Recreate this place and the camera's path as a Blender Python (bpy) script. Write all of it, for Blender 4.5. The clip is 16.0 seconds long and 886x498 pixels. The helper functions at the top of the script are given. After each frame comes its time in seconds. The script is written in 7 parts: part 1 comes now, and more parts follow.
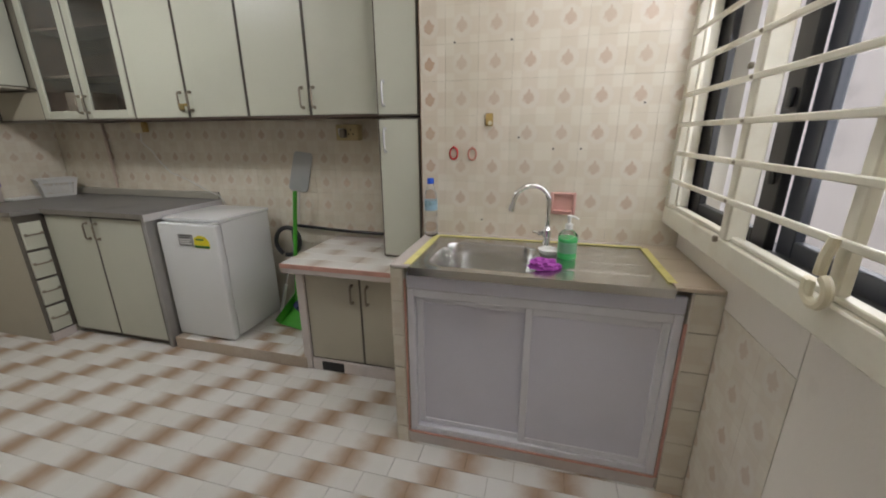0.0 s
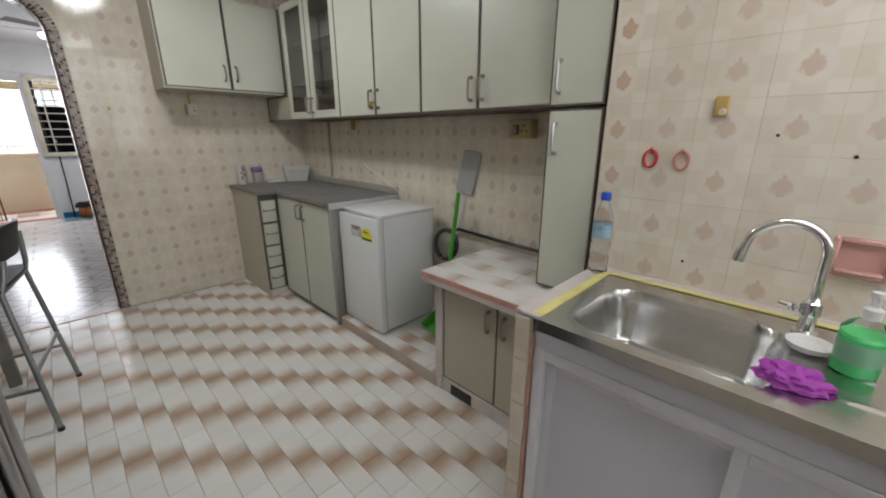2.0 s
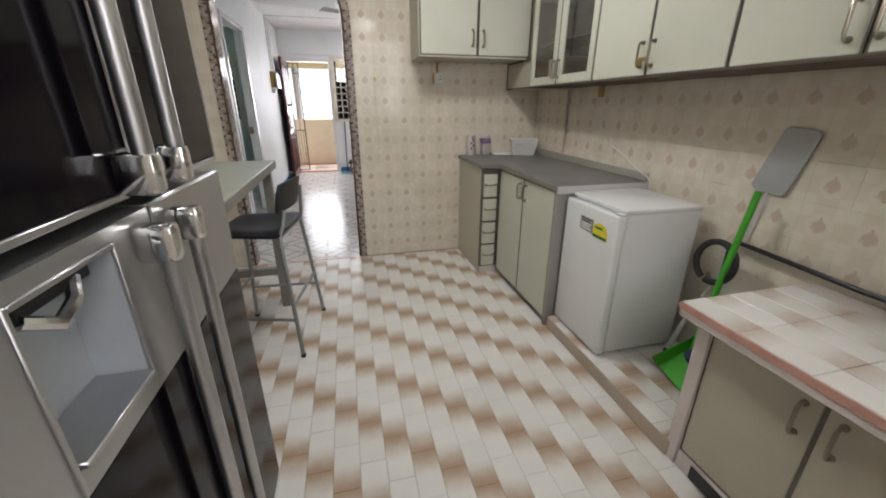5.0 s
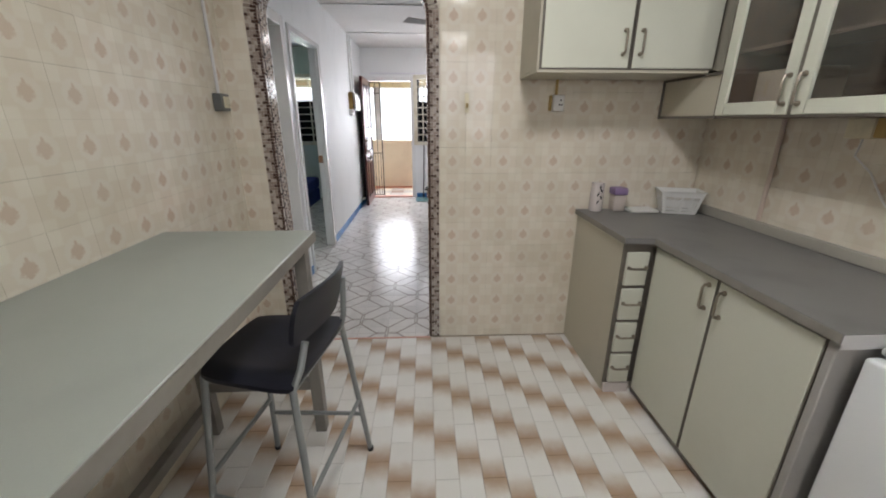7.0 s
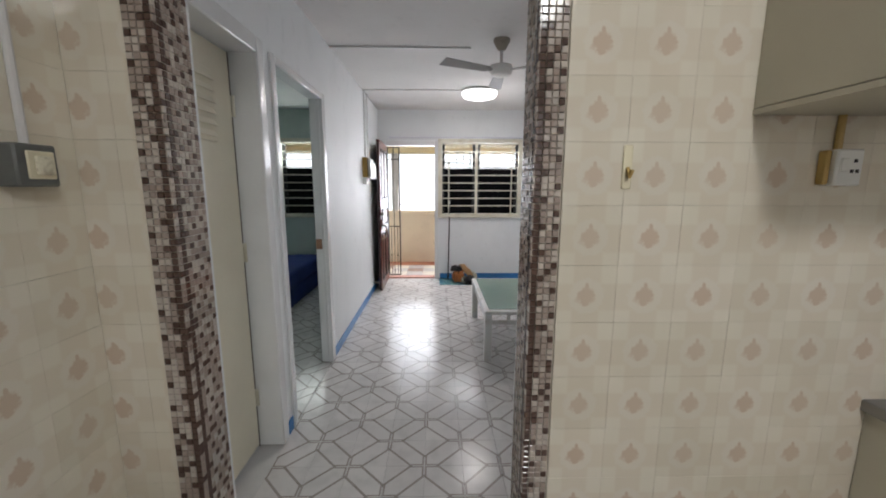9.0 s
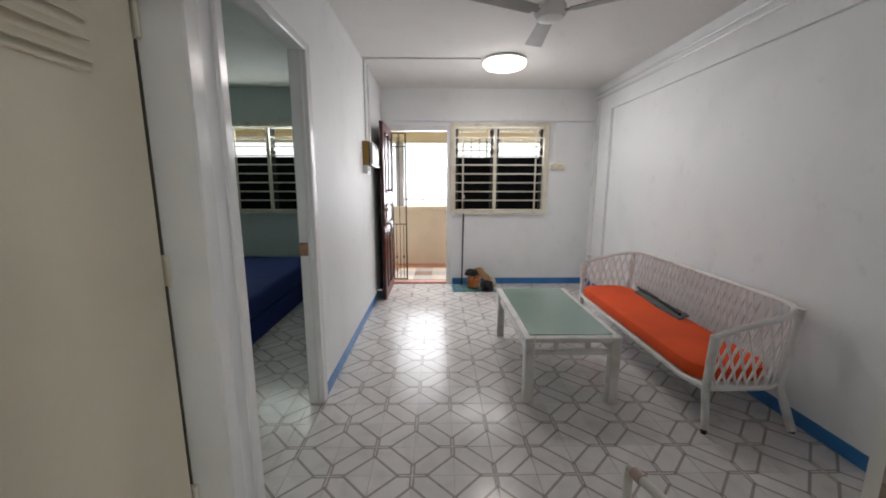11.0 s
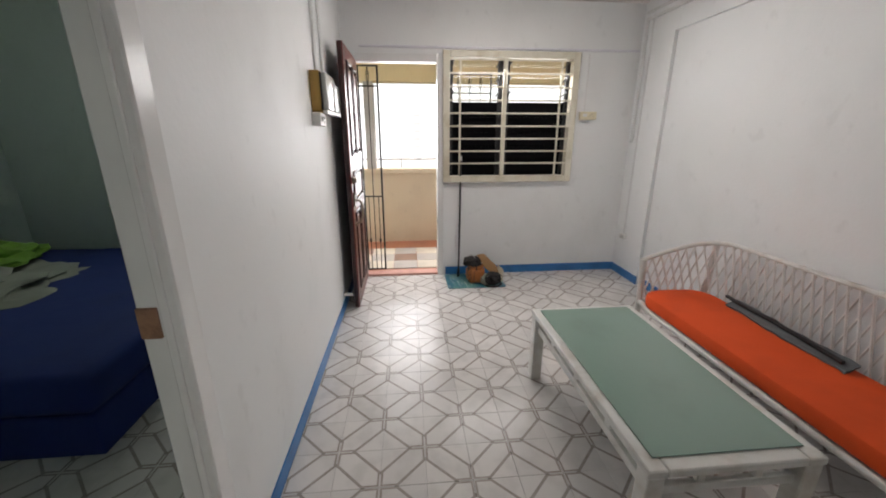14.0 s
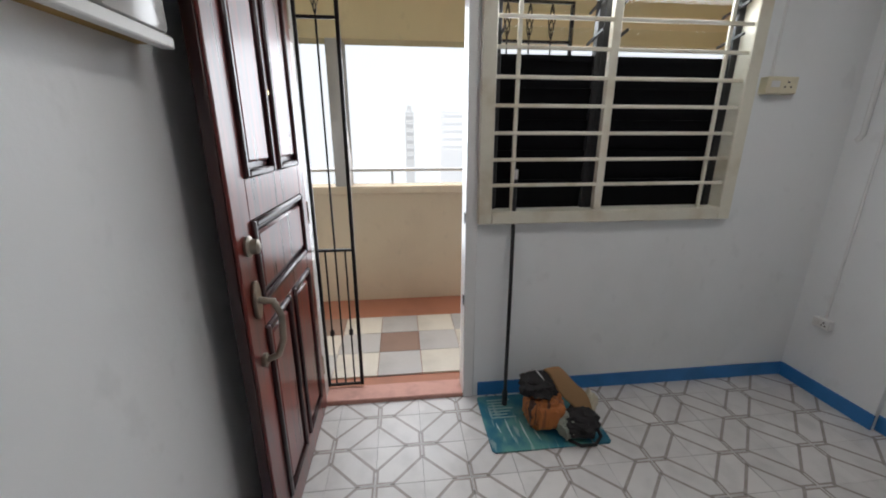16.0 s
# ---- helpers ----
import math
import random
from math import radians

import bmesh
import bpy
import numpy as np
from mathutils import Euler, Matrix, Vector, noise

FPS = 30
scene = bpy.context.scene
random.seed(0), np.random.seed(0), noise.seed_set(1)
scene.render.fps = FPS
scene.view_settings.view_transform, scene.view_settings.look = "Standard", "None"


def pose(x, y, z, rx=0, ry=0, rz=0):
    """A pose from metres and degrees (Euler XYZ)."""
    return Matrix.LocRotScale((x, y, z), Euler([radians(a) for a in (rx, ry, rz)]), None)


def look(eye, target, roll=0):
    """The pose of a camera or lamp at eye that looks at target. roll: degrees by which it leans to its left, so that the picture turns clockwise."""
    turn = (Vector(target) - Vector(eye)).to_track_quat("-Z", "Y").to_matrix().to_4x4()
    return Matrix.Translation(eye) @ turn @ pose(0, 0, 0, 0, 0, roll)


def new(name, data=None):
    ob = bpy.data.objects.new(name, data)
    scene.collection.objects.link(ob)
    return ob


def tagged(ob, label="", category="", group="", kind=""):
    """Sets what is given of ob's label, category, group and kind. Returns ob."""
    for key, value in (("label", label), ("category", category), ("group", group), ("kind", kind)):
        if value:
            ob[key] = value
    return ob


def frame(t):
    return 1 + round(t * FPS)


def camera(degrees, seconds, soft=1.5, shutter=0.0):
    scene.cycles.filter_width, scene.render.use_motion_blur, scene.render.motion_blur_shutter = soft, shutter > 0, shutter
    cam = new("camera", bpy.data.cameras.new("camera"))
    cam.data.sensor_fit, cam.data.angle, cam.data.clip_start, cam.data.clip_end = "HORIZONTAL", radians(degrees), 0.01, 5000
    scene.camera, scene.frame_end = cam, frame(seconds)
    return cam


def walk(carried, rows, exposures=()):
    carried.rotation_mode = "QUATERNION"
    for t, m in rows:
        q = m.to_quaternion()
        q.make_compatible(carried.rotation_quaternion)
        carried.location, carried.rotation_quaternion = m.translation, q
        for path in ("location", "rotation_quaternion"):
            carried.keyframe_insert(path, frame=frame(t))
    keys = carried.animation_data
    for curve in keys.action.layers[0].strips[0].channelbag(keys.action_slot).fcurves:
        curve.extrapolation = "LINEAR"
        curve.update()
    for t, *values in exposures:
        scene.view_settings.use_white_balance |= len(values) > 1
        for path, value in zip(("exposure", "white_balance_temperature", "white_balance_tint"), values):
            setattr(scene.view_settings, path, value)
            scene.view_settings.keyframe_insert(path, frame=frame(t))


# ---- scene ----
cam = camera(98.8, 16.0, soft=1.9)
METRES, EYE, TILT, LEAN, TURN = 7.6, 1.34, 0.0, 0.0, 14.2
ROWS = [
    (0.0, 0.0013, 0.0, -0.0003, 0.3, -16.83, 0.26),
    (0.5, 0.0047, 0.0258, 0.0011, 1.44, -16.9, 0.22),
    (1.0, 0.0106, 0.0465, 0.0004, 5.92, -16.91, 0.15),
    (1.5, 0.0137, 0.0565, 0.0005, 17.56, -16.85, 0.11),
    (2.0, 0.0152, 0.0596, -0.0019, 30.56, -16.86, -0.01),
    (2.5, 0.0124, 0.0612, -0.0034, 39.75, -17.07, 0.04),
    (3.0, 0.0074, 0.0635, -0.0043, 46.11, -17.36, 0.1),
    (3.5, 0.0028, 0.0642, -0.0058, 50.52, -17.73, 0.03),
    (6.0, -0.0857, 0.1077, 0.0016, 68.2, -21.76, -0.03),
    (6.5, -0.1235, 0.118, 0.0085, 70.85, -20.96, -0.05),
    (7.0, -0.1639, 0.1221, 0.0106, 73.14, -18.76, -0.09),
    (7.5, -0.209, 0.1256, 0.0141, 74.15, -16.11, -0.12),
    (8.0, -0.2524, 0.1345, 0.0164, 74.21, -13.76, -0.05),
    (8.5, -0.2967, 0.1386, 0.0152, 74.46, -11.22, -0.16),
    (9.0, -0.3448, 0.1376, 0.0166, 74.74, -9.41, -0.14),
    (11.5, -0.4611, 0.1451, 0.0039, 75.22, -10.32, 0.01),
    (12.0, -0.4716, 0.1428, 0.0009, 74.4, -12.57, 0.03),
    (12.5, -0.4883, 0.1434, -0.0011, 72.95, -14.66, 0.01),
    (13.0, -0.5228, 0.1513, 0.0002, 71.59, -16.28, 0.02),
    (13.5, -0.572, 0.1605, 0.0127, 70.84, -16.66, -0.02),
    (14.0, -0.6288, 0.1671, 0.013, 70.55, -16.81, -0.03),
    (14.5, -0.6925, 0.1763, 0.01, 69.95, -16.72, -0.09),
    (15.0, -0.758, 0.1931, 0.0113, 69.4, -16.7, -0.08),
    (15.5, -0.825, 0.2121, 0.0082, 69.47, -16.51, 0.08),
    (16.0, -0.8899, 0.2318, 0.0052, 69.51, -16.4, 0.0),
]
EXPOSURES = [(0.0, -0.12, 6500, 13), (1.5, -0.1, 6400, 12), (2.5, -0.05, 6300, 13), (3.5, 0.05, 6450, 14), (6.0, 0.25, 6550, 13), (7.5, 0.2, 6400, 14), (8.5, 0.05, 6450, 12), (9.0, 0.05, 6400, 12), (11.5, -0.04, 6700, 12), (12.5, 0.0, 6750, 12), (13.5, 0.02, 6950, 13), (14.0, -0.12, 6950, 13), (14.5, -0.47, 6850, 12), (15.0, -0.65, 6700, 12), (15.5, -0.76, 6600, 11), (16.0, -0.75, 6450, 10)]
walk(cam, [(t, pose(0, 0, EYE, TILT, LEAN, TURN) @ pose(METRES * x, METRES * y, METRES * z, 90 + pitch, roll, yaw)) for t, x, y, z, yaw, pitch, roll in ROWS], EXPOSURES)


# ---- plan ----
XW, XE, YS, YN, YK = -3.735, 0.61, -0.48, 2.27, 1.845
XF, YL, YC, TOP = -8.76, 2.33, -0.505, 2.595

# ---- light ----
world = bpy.data.worlds.new("sky")
scene.world = world
world.use_nodes = True
wn = world.node_tree
sky = wn.nodes.new("ShaderNodeTexSky")
sky.sky_type = "NISHITA"
sky.sun_disc = False
sky.sun_elevation = radians(55)
sky.sun_rotation = radians(250)
sky.dust_density = 4.0
wn.links.new(sky.outputs["Color"], wn.nodes["Background"].inputs["Color"])
wn.nodes["Background"].inputs["Strength"].default_value = 0.15


def lamp(name, kind, m, energy, color=(1, 1, 1), size=1.0, size_y=None):
    data = bpy.data.lights.new(name, kind)
    data.energy, data.color = energy, color
    if kind == "AREA":
        data.shape, data.size, data.size_y = "RECTANGLE", size, size_y or size
    elif kind == "POINT":
        data.shadow_soft_size = size
    else:
        data.angle = size
    ob = new(name, data)
    ob.matrix_world = m
    return ob


lamp("sun", "SUN", look((-8, -3, 14), (-2, 2, 0)), 1.2, (1, 0.96, 0.9), radians(12))
lamp("window_daylight", "AREA", look((XE + 0.035, 1.25, 1.75), (0.0, 1.2, 1.55)), 12, (0.97, 0.96, 1.0), 1.0, 1.3)
lamp("corridor_daylight", "AREA", look((-10.10, 0.3, 1.54), (-9.0, 0.3, 1.0)), 56, (0.97, 0.97, 1), 4.2, 1.0)
lamp("door_daylight", "AREA", look((XF - 0.35, -0.02, 1.30), (XF + 1.0, 0.35, 0.75)), 12, (0.84, 0.91, 1), 0.70, 1.4)
lamp("window_light", "AREA", look((XF - 0.010, 1.06, 1.95), (XF + 1.0, 1.06, 1.25)), 10, (0.92, 0.95, 1), 1.1, 0.3)
lamp("bedroom_daylight", "AREA", look((XF - 0.010, -1.92, 1.95), (XF + 1.0, -1.92, 1.8)), 11, (0.88, 1.0, 0.97), 1.1, 0.3)
for x, y, power, tint in ((-2.3, 0.92, 12.5, (0.98, 1.0, 0.97)), (0.08, 1.02, 4.5, (0.98, 1.0, 0.97))):
    lamp("kitchen_lamp", "AREA", look((x, y, TOP - 0.105), (x, y, 0)), power, tint, 0.40).data.shape = "DISK"
lamp("living_lamp", "AREA", look((-7.58, 0.895, TOP - 0.105), (-7.58, 0.895, 0)), 9, (1, 0.96, 0.93), 0.40).data.shape = "DISK"
lamp("living_lamp_side", "POINT", pose(-7.58, 0.895, TOP - 0.13), 4.5, (1, 0.96, 0.93), 0.10)
lamp("kitchen_lamp_side", "POINT", pose(-2.3, 0.92, TOP - 0.13), 5, (0.98, 1.0, 0.97), 0.10)


# ---- materials ----
def nodes_of(name):
    m = bpy.data.materials.new(name)
    m.use_nodes = True
    nt = m.node_tree
    return m, nt, nt.nodes["Principled BSDF"]


def node(nt, kind, **inputs):
    n = nt.nodes.new(kind)
    for k, v in inputs.items():
        key = int(k[1:]) if k[0] == "i" and k[1:].isdigit() else k.replace("_", " ")
        if isinstance(v, bpy.types.NodeSocket):
            nt.links.new(v, n.inputs[key])
        else:
            n.inputs[key].default_value = v
    return n


def calc(nt, op, a, b=0.0, c=0.0):
    n = nt.nodes.new("ShaderNodeMath")
    n.operation = op
    for i, v in enumerate((a, b, c)):
        if isinstance(v, bpy.types.NodeSocket):
            nt.links.new(v, n.inputs[i])
        else:
            n.inputs[i].default_value = v
    return n.outputs[0]


def blend(nt, fac, a, b, mode="MIX"):
    n = nt.nodes.new("ShaderNodeMix")
    n.data_type, n.blend_type = "RGBA", mode
    for i, v in ((0, fac), (6, a), (7, b)):
        if isinstance(v, bpy.types.NodeSocket):
            nt.links.new(v, n.inputs[i])
        else:
            n.inputs[i].default_value = v if i == 0 else (*v, 1)
    return n.outputs[2]


def smooth(nt, v, lo, hi):
    n = nt.nodes.new("ShaderNodeMapRange")
    n.interpolation_type = "SMOOTHSTEP"
    nt.links.new(v, n.inputs[0])
    n.inputs[1].default_value, n.inputs[2].default_value = lo, hi
    return n.outputs[0]


def relief(nt, bsdf, height, strength, distance=0.002):
    b = node(nt, "ShaderNodeBump", Strength=strength, Distance=distance, Height=height)
    nt.links.new(b.outputs[0], bsdf.inputs["Normal"])


def paint(name, color, rough=0.5, metal=0.0, var=0.12, coarse=3.0, fine=60.0, bump=0.08, stain=None, coat=0.0, stretch=None):
    """A plain surface with broad stains, fine grain and relief."""
    m, nt, b = nodes_of(name)
    src = nt.nodes.new("ShaderNodeTexCoord").outputs["Object"]
    if stretch:
        mp = node(nt, "ShaderNodeMapping", Vector=src, Scale=stretch)
        src = mp.outputs[0]
    n1 = node(nt, "ShaderNodeTexNoise", Vector=src, Scale=coarse, Detail=5.0).outputs[0]
    n2 = node(nt, "ShaderNodeTexNoise", Vector=src, Scale=fine, Detail=3.0).outputs[0]
    dark = stain or tuple(c * (1 - 2.2 * var) for c in color)
    c1 = blend(nt, calc(nt, "MULTIPLY", smooth(nt, n1, 0.45, 0.75), 0.8), color, dark)
    c2 = blend(nt, calc(nt, "MULTIPLY", smooth(nt, n2, 0.4, 0.8), 0.35), c1, tuple(c * (1 - var) for c in color))
    nt.links.new(c2, b.inputs["Base Color"])
    b.inputs["Metallic"].default_value = metal
    r = calc(nt, "MULTIPLY_ADD", n1, 0.04, rough - 0.02)
    nt.links.new(r, b.inputs["Roughness"])
    b.inputs["Coat Weight"].default_value = coat
    if bump:
        relief(nt, b, n2, bump)
    return m


def clear(name, color=(1, 1, 1), rough=0.0, ior=1.45):
    m, nt, b = nodes_of(name)
    b.inputs["Base Color"].default_value = (*color, 1)
    b.inputs["Transmission Weight"].default_value = 1.0
    b.inputs["Roughness"].default_value = rough
    b.inputs["IOR"].default_value = ior
    return m


def thin_glass(name):
    """Thin clear glass: nearly all light goes straight through, a little is mirrored."""
    m, nt, b = nodes_of(name)
    t = nt.nodes.new("ShaderNodeBsdfTransparent")
    t.inputs["Color"].default_value = (0.95, 0.97, 0.96, 1)
    g = nt.nodes.new("ShaderNodeBsdfGlossy")
    g.inputs["Roughness"].default_value = 0.05
    mix = nt.nodes.new("ShaderNodeMixShader")
    mix.inputs[0].default_value = 0.05
    nt.links.new(t.outputs[0], mix.inputs[1])
    nt.links.new(g.outputs[0], mix.inputs[2])
    nt.links.new(mix.outputs[0], nt.nodes["Material Output"].inputs["Surface"])
    nt.nodes.remove(b)
    return m


def glow(name, color, strength):
    m, nt, b = nodes_of(name)
    b.inputs["Base Color"].default_value = (0.8, 0.8, 0.8, 1)
    b.inputs["Emission Color"].default_value = (*color, 1)
    b.inputs["Emission Strength"].default_value = strength
    return m


def uv_parts(nt):
    uv = nt.nodes.new("ShaderNodeUVMap")
    s = node(nt, "ShaderNodeSeparateXYZ", Vector=uv.outputs[0])
    return uv.outputs[0], s.outputs[0], s.outputs[1]


def leaf_tile(name, strong=1.0):
    """Cream glazed wall tile with a brown leaf bud in its middle and faint beige bands."""
    m, nt, b = nodes_of(name)
    uv, u, v = uv_parts(nt)
    info = nt.nodes.new("ShaderNodeObjectInfo")
    obj = nt.nodes.new("ShaderNodeTexCoord").outputs["Object"]
    wob = node(nt, "ShaderNodeTexNoise", Vector=obj, Scale=95.0, Detail=3.0).outputs[0]
    du = calc(nt, "ABSOLUTE", calc(nt, "SUBTRACT", u, 0.5))
    def oval(cx, cy, rx, ry):
        a = calc(nt, "DIVIDE", calc(nt, "SUBTRACT", du, cx), rx)
        c = calc(nt, "DIVIDE", calc(nt, "SUBTRACT", v, cy), ry)
        return calc(nt, "SQRT", calc(nt, "ADD", calc(nt, "MULTIPLY", a, a), calc(nt, "MULTIPLY", c, c)))
    # an acorn-like bud: broad cup, side lobes, dome and tip
    d = oval(0.0, 0.43, 0.150, 0.10)
    for shape in ((0.085, 0.49, 0.075, 0.07), (0.0, 0.54, 0.09, 0.10), (0.0, 0.63, 0.035, 0.06), (0.0, 0.33, 0.07, 0.045)):
        d = calc(nt, "MINIMUM", d, oval(*shape))
    ring = oval(0.0, 0.47, 0.20, 0.21)
    d = calc(nt, "ADD", d, calc(nt, "MULTIPLY", calc(nt, "SUBTRACT", wob, 0.5), 1.5))
    bud = calc(nt, "SUBTRACT", 1.0, smooth(nt, d, 0.75, 1.3))
    halo = calc(nt, "SUBTRACT", 1.0, smooth(nt, calc(nt, "ADD", ring, calc(nt, "MULTIPLY", calc(nt, "SUBTRACT", wob, 0.5), 0.6)), 1.35, 1.6))
    band = calc(nt, "MAXIMUM", calc(nt, "SUBTRACT", 1.0, smooth(nt, calc(nt, "ABSOLUTE", calc(nt, "SUBTRACT", v, 0.45)), 0.2, 0.27)),
                calc(nt, "SUBTRACT", 1.0, smooth(nt, du, 0.2, 0.27)))
    base = blend(nt, calc(nt, "MULTIPLY", band, 0.42 * strong), (0.76, 0.71, 0.61), (0.64, 0.54, 0.43))
    base = blend(nt, calc(nt, "MULTIPLY", halo, 0.45), base, (0.76, 0.725, 0.655))
    tone = calc(nt, "MULTIPLY_ADD", info.outputs["Random"], 0.20 * strong, 0.48 * strong)
    base = blend(nt, calc(nt, "MULTIPLY", bud, tone), base, (0.47, 0.27, 0.155))
    broad = node(nt, "ShaderNodeTexNoise", Vector=nt.nodes.new("ShaderNodeNewGeometry").outputs["Position"], Scale=1.7, Detail=4.0).outputs[0]
    base = blend(nt, calc(nt, "MULTIPLY", smooth(nt, broad, 0.5, 0.75), 0.35), base, (0.56, 0.49, 0.38))
    base = blend(nt, 1.0, base, node(nt, "ShaderNodeCombineColor", Red=calc(nt, "MULTIPLY_ADD", info.outputs["Random"], 0.07, 0.93), Green=calc(nt, "MULTIPLY_ADD", info.outputs["Random"], 0.07, 0.93), Blue=calc(nt, "MULTIPLY_ADD", info.outputs["Random"], 0.09, 0.91)).outputs[0], "MULTIPLY")
    nt.links.new(base, b.inputs["Base Color"])
    b.inputs["Roughness"].default_value = 0.09
    soft = node(nt, "ShaderNodeTexNoise", Vector=obj, Scale=14.0, Detail=2.0).outputs[0]
    relief(nt, b, soft, 0.14, 0.003)
    return m


def brown_end_tile(name, amount=0.95):
    """White glazed floor tile that turns brown towards its u = 0 end."""
    m, nt, b = nodes_of(name)
    uv, u, v = uv_parts(nt)
    info = nt.nodes.new("ShaderNodeObjectInfo")
    geo = nt.nodes.new("ShaderNodeNewGeometry")
    pos = geo.outputs["Position"]
    wob = node(nt, "ShaderNodeTexNoise", Vector=pos, Scale=16.0, Detail=4.0).outputs[0]
    edge = calc(nt, "ADD", u, calc(nt, "MULTIPLY", calc(nt, "SUBTRACT", wob, 0.5), 0.26))
    brown = calc(nt, "SUBTRACT", 1.0, smooth(nt, edge, -0.02, 0.62))
    rnd = calc(nt, "FRACT", calc(nt, "ADD", info.outputs["Random"], geo.outputs["Random Per Island"]))
    white = blend(nt, rnd, (0.80, 0.79, 0.765), (0.74, 0.725, 0.69))
    c = blend(nt, calc(nt, "MULTIPLY", brown, amount), white, (0.42, 0.29, 0.19))
    dirt = node(nt, "ShaderNodeTexNoise", Vector=pos, Scale=2.3, Detail=5.0).outputs[0]
    c = blend(nt, calc(nt, "MULTIPLY", smooth(nt, dirt, 0.5, 0.8), 0.18), c, (0.42, 0.36, 0.28))
    nt.links.new(c, b.inputs["Base Color"])
    nt.links.new(calc(nt, "MULTIPLY_ADD", wob, 0.16, 0.12), b.inputs["Roughness"])
    relief(nt, b, wob, 0.15, 0.002)
    return m


def lattice_tile(name):
    """Pale grey glazed floor tile with grey-brown lines: two diagonals and the corner arms that join them."""
    m, nt, b = nodes_of(name)
    uv, u, v = uv_parts(nt)
    info = nt.nodes.new("ShaderNodeObjectInfo")
    geo = nt.nodes.new("ShaderNodeNewGeometry")
    pos = geo.outputs["Position"]
    wob = node(nt, "ShaderNodeTexNoise", Vector=pos, Scale=30.0, Detail=3.0).outputs[0]
    diff = calc(nt, "ABSOLUTE", calc(nt, "SUBTRACT", u, v))
    dd = calc(nt, "ABSOLUTE", calc(nt, "SUBTRACT", diff, 0.35))
    lines = calc(nt, "SUBTRACT", 1.0, smooth(nt, calc(nt, "ADD", dd, calc(nt, "MULTIPLY", calc(nt, "SUBTRACT", wob, 0.5), 0.02)), 0.034, 0.056))
    eu = calc(nt, "MINIMUM", u, calc(nt, "SUBTRACT", 1.0, u))
    ev = calc(nt, "MINIMUM", v, calc(nt, "SUBTRACT", 1.0, v))
    edge = calc(nt, "SUBTRACT", 1.0, smooth(nt, calc(nt, "MINIMUM", eu, ev), 0.050, 0.068))
    edge = calc(nt, "MULTIPLY", edge, smooth(nt, calc(nt, "MINIMUM", eu, ev), 0.008, 0.024))
    arms = calc(nt, "MULTIPLY", edge, calc(nt, "LESS_THAN", diff, 0.345))
    ink = calc(nt, "MAXIMUM", lines, arms)
    rnd = calc(nt, "FRACT", calc(nt, "ADD", info.outputs["Random"], geo.outputs["Random Per Island"]))
    cloud = node(nt, "ShaderNodeTexNoise", Vector=pos, Scale=9.0, Detail=5.0).outputs[0]
    white = blend(nt, rnd, (0.71, 0.685, 0.665), (0.63, 0.61, 0.595))
    white = blend(nt, calc(nt, "MULTIPLY", smooth(nt, cloud, 0.42, 0.7), 0.35), white, (0.45, 0.44, 0.43))
    c = blend(nt, calc(nt, "MULTIPLY", ink, calc(nt, "MULTIPLY_ADD", wob, 0.6, 0.5)), white, (0.27, 0.23, 0.205))
    nt.links.new(c, b.inputs["Base Color"])
    nt.links.new(calc(nt, "MULTIPLY_ADD", cloud, 0.14, 0.12), b.inputs["Roughness"])
    b.inputs["Specular IOR Level"].default_value = 0.28
    relief(nt, b, cloud, 0.12, 0.002)
    return m


def wall_paint(name, color, stain, rough=0.55):
    m, nt, b = nodes_of(name)
    pos = nt.nodes.new("ShaderNodeNewGeometry").outputs["Position"]
    mp = node(nt, "ShaderNodeMapping", Vector=pos, Scale=(1.0, 1.0, 0.75)).outputs[0]
    n1 = node(nt, "ShaderNodeTexNoise", Vector=mp, Scale=2.2, Detail=6.0).outputs[0]
    n2 = node(nt, "ShaderNodeTexNoise", Vector=pos, Scale=45.0, Detail=4.0).outputs[0]
    n3 = node(nt, "ShaderNodeTexNoise", Vector=mp, Scale=11.0, Detail=3.0).outputs[0]
    c = blend(nt, calc(nt, "MULTIPLY", smooth(nt, n1, 0.48, 0.75), 0.6), color, stain)
    c = blend(nt, calc(nt, "MULTIPLY", smooth(nt, n3, 0.62, 0.75), 0.25), c, tuple(x * 0.85 for x in stain))
    nt.links.new(c, b.inputs["Base Color"])
    nt.links.new(calc(nt, "MULTIPLY_ADD", n1, 0.2, rough - 0.1), b.inputs["Roughness"])
    relief(nt, b, n2, 0.22, 0.004)
    return m


def wood(name, light, dark, rough=0.3, scale=6.0, coat=0.0, axis=2):
    m, nt, b = nodes_of(name)
    src = nt.nodes.new("ShaderNodeTexCoord").outputs["Object"]
    st = [6.0, 6.0, 6.0]
    st[axis] = 0.4
    mp = node(nt, "ShaderNodeMapping", Vector=src, Scale=tuple(st)).outputs[0]
    n1 = node(nt, "ShaderNodeTexNoise", Vector=mp, Scale=scale, Detail=7.0, Distortion=0.6).outputs[0]
    n2 = node(nt, "ShaderNodeTexNoise", Vector=src, Scale=2.5, Detail=3.0).outputs[0]
    c = blend(nt, smooth(nt, n1, 0.3, 0.7), dark, light)
    c = blend(nt, calc(nt, "MULTIPLY", smooth(nt, n2, 0.45, 0.7), 0.3), c, dark)
    nt.links.new(c, b.inputs["Base Color"])
    nt.links.new(calc(nt, "MULTIPLY_ADD", n1, 0.15, rough), b.inputs["Roughness"])
    b.inputs["Coat Weight"].default_value = coat
    b.inputs["Coat Roughness"].default_value = 0.12
    relief(nt, b, n1, 0.1, 0.002)
    return m


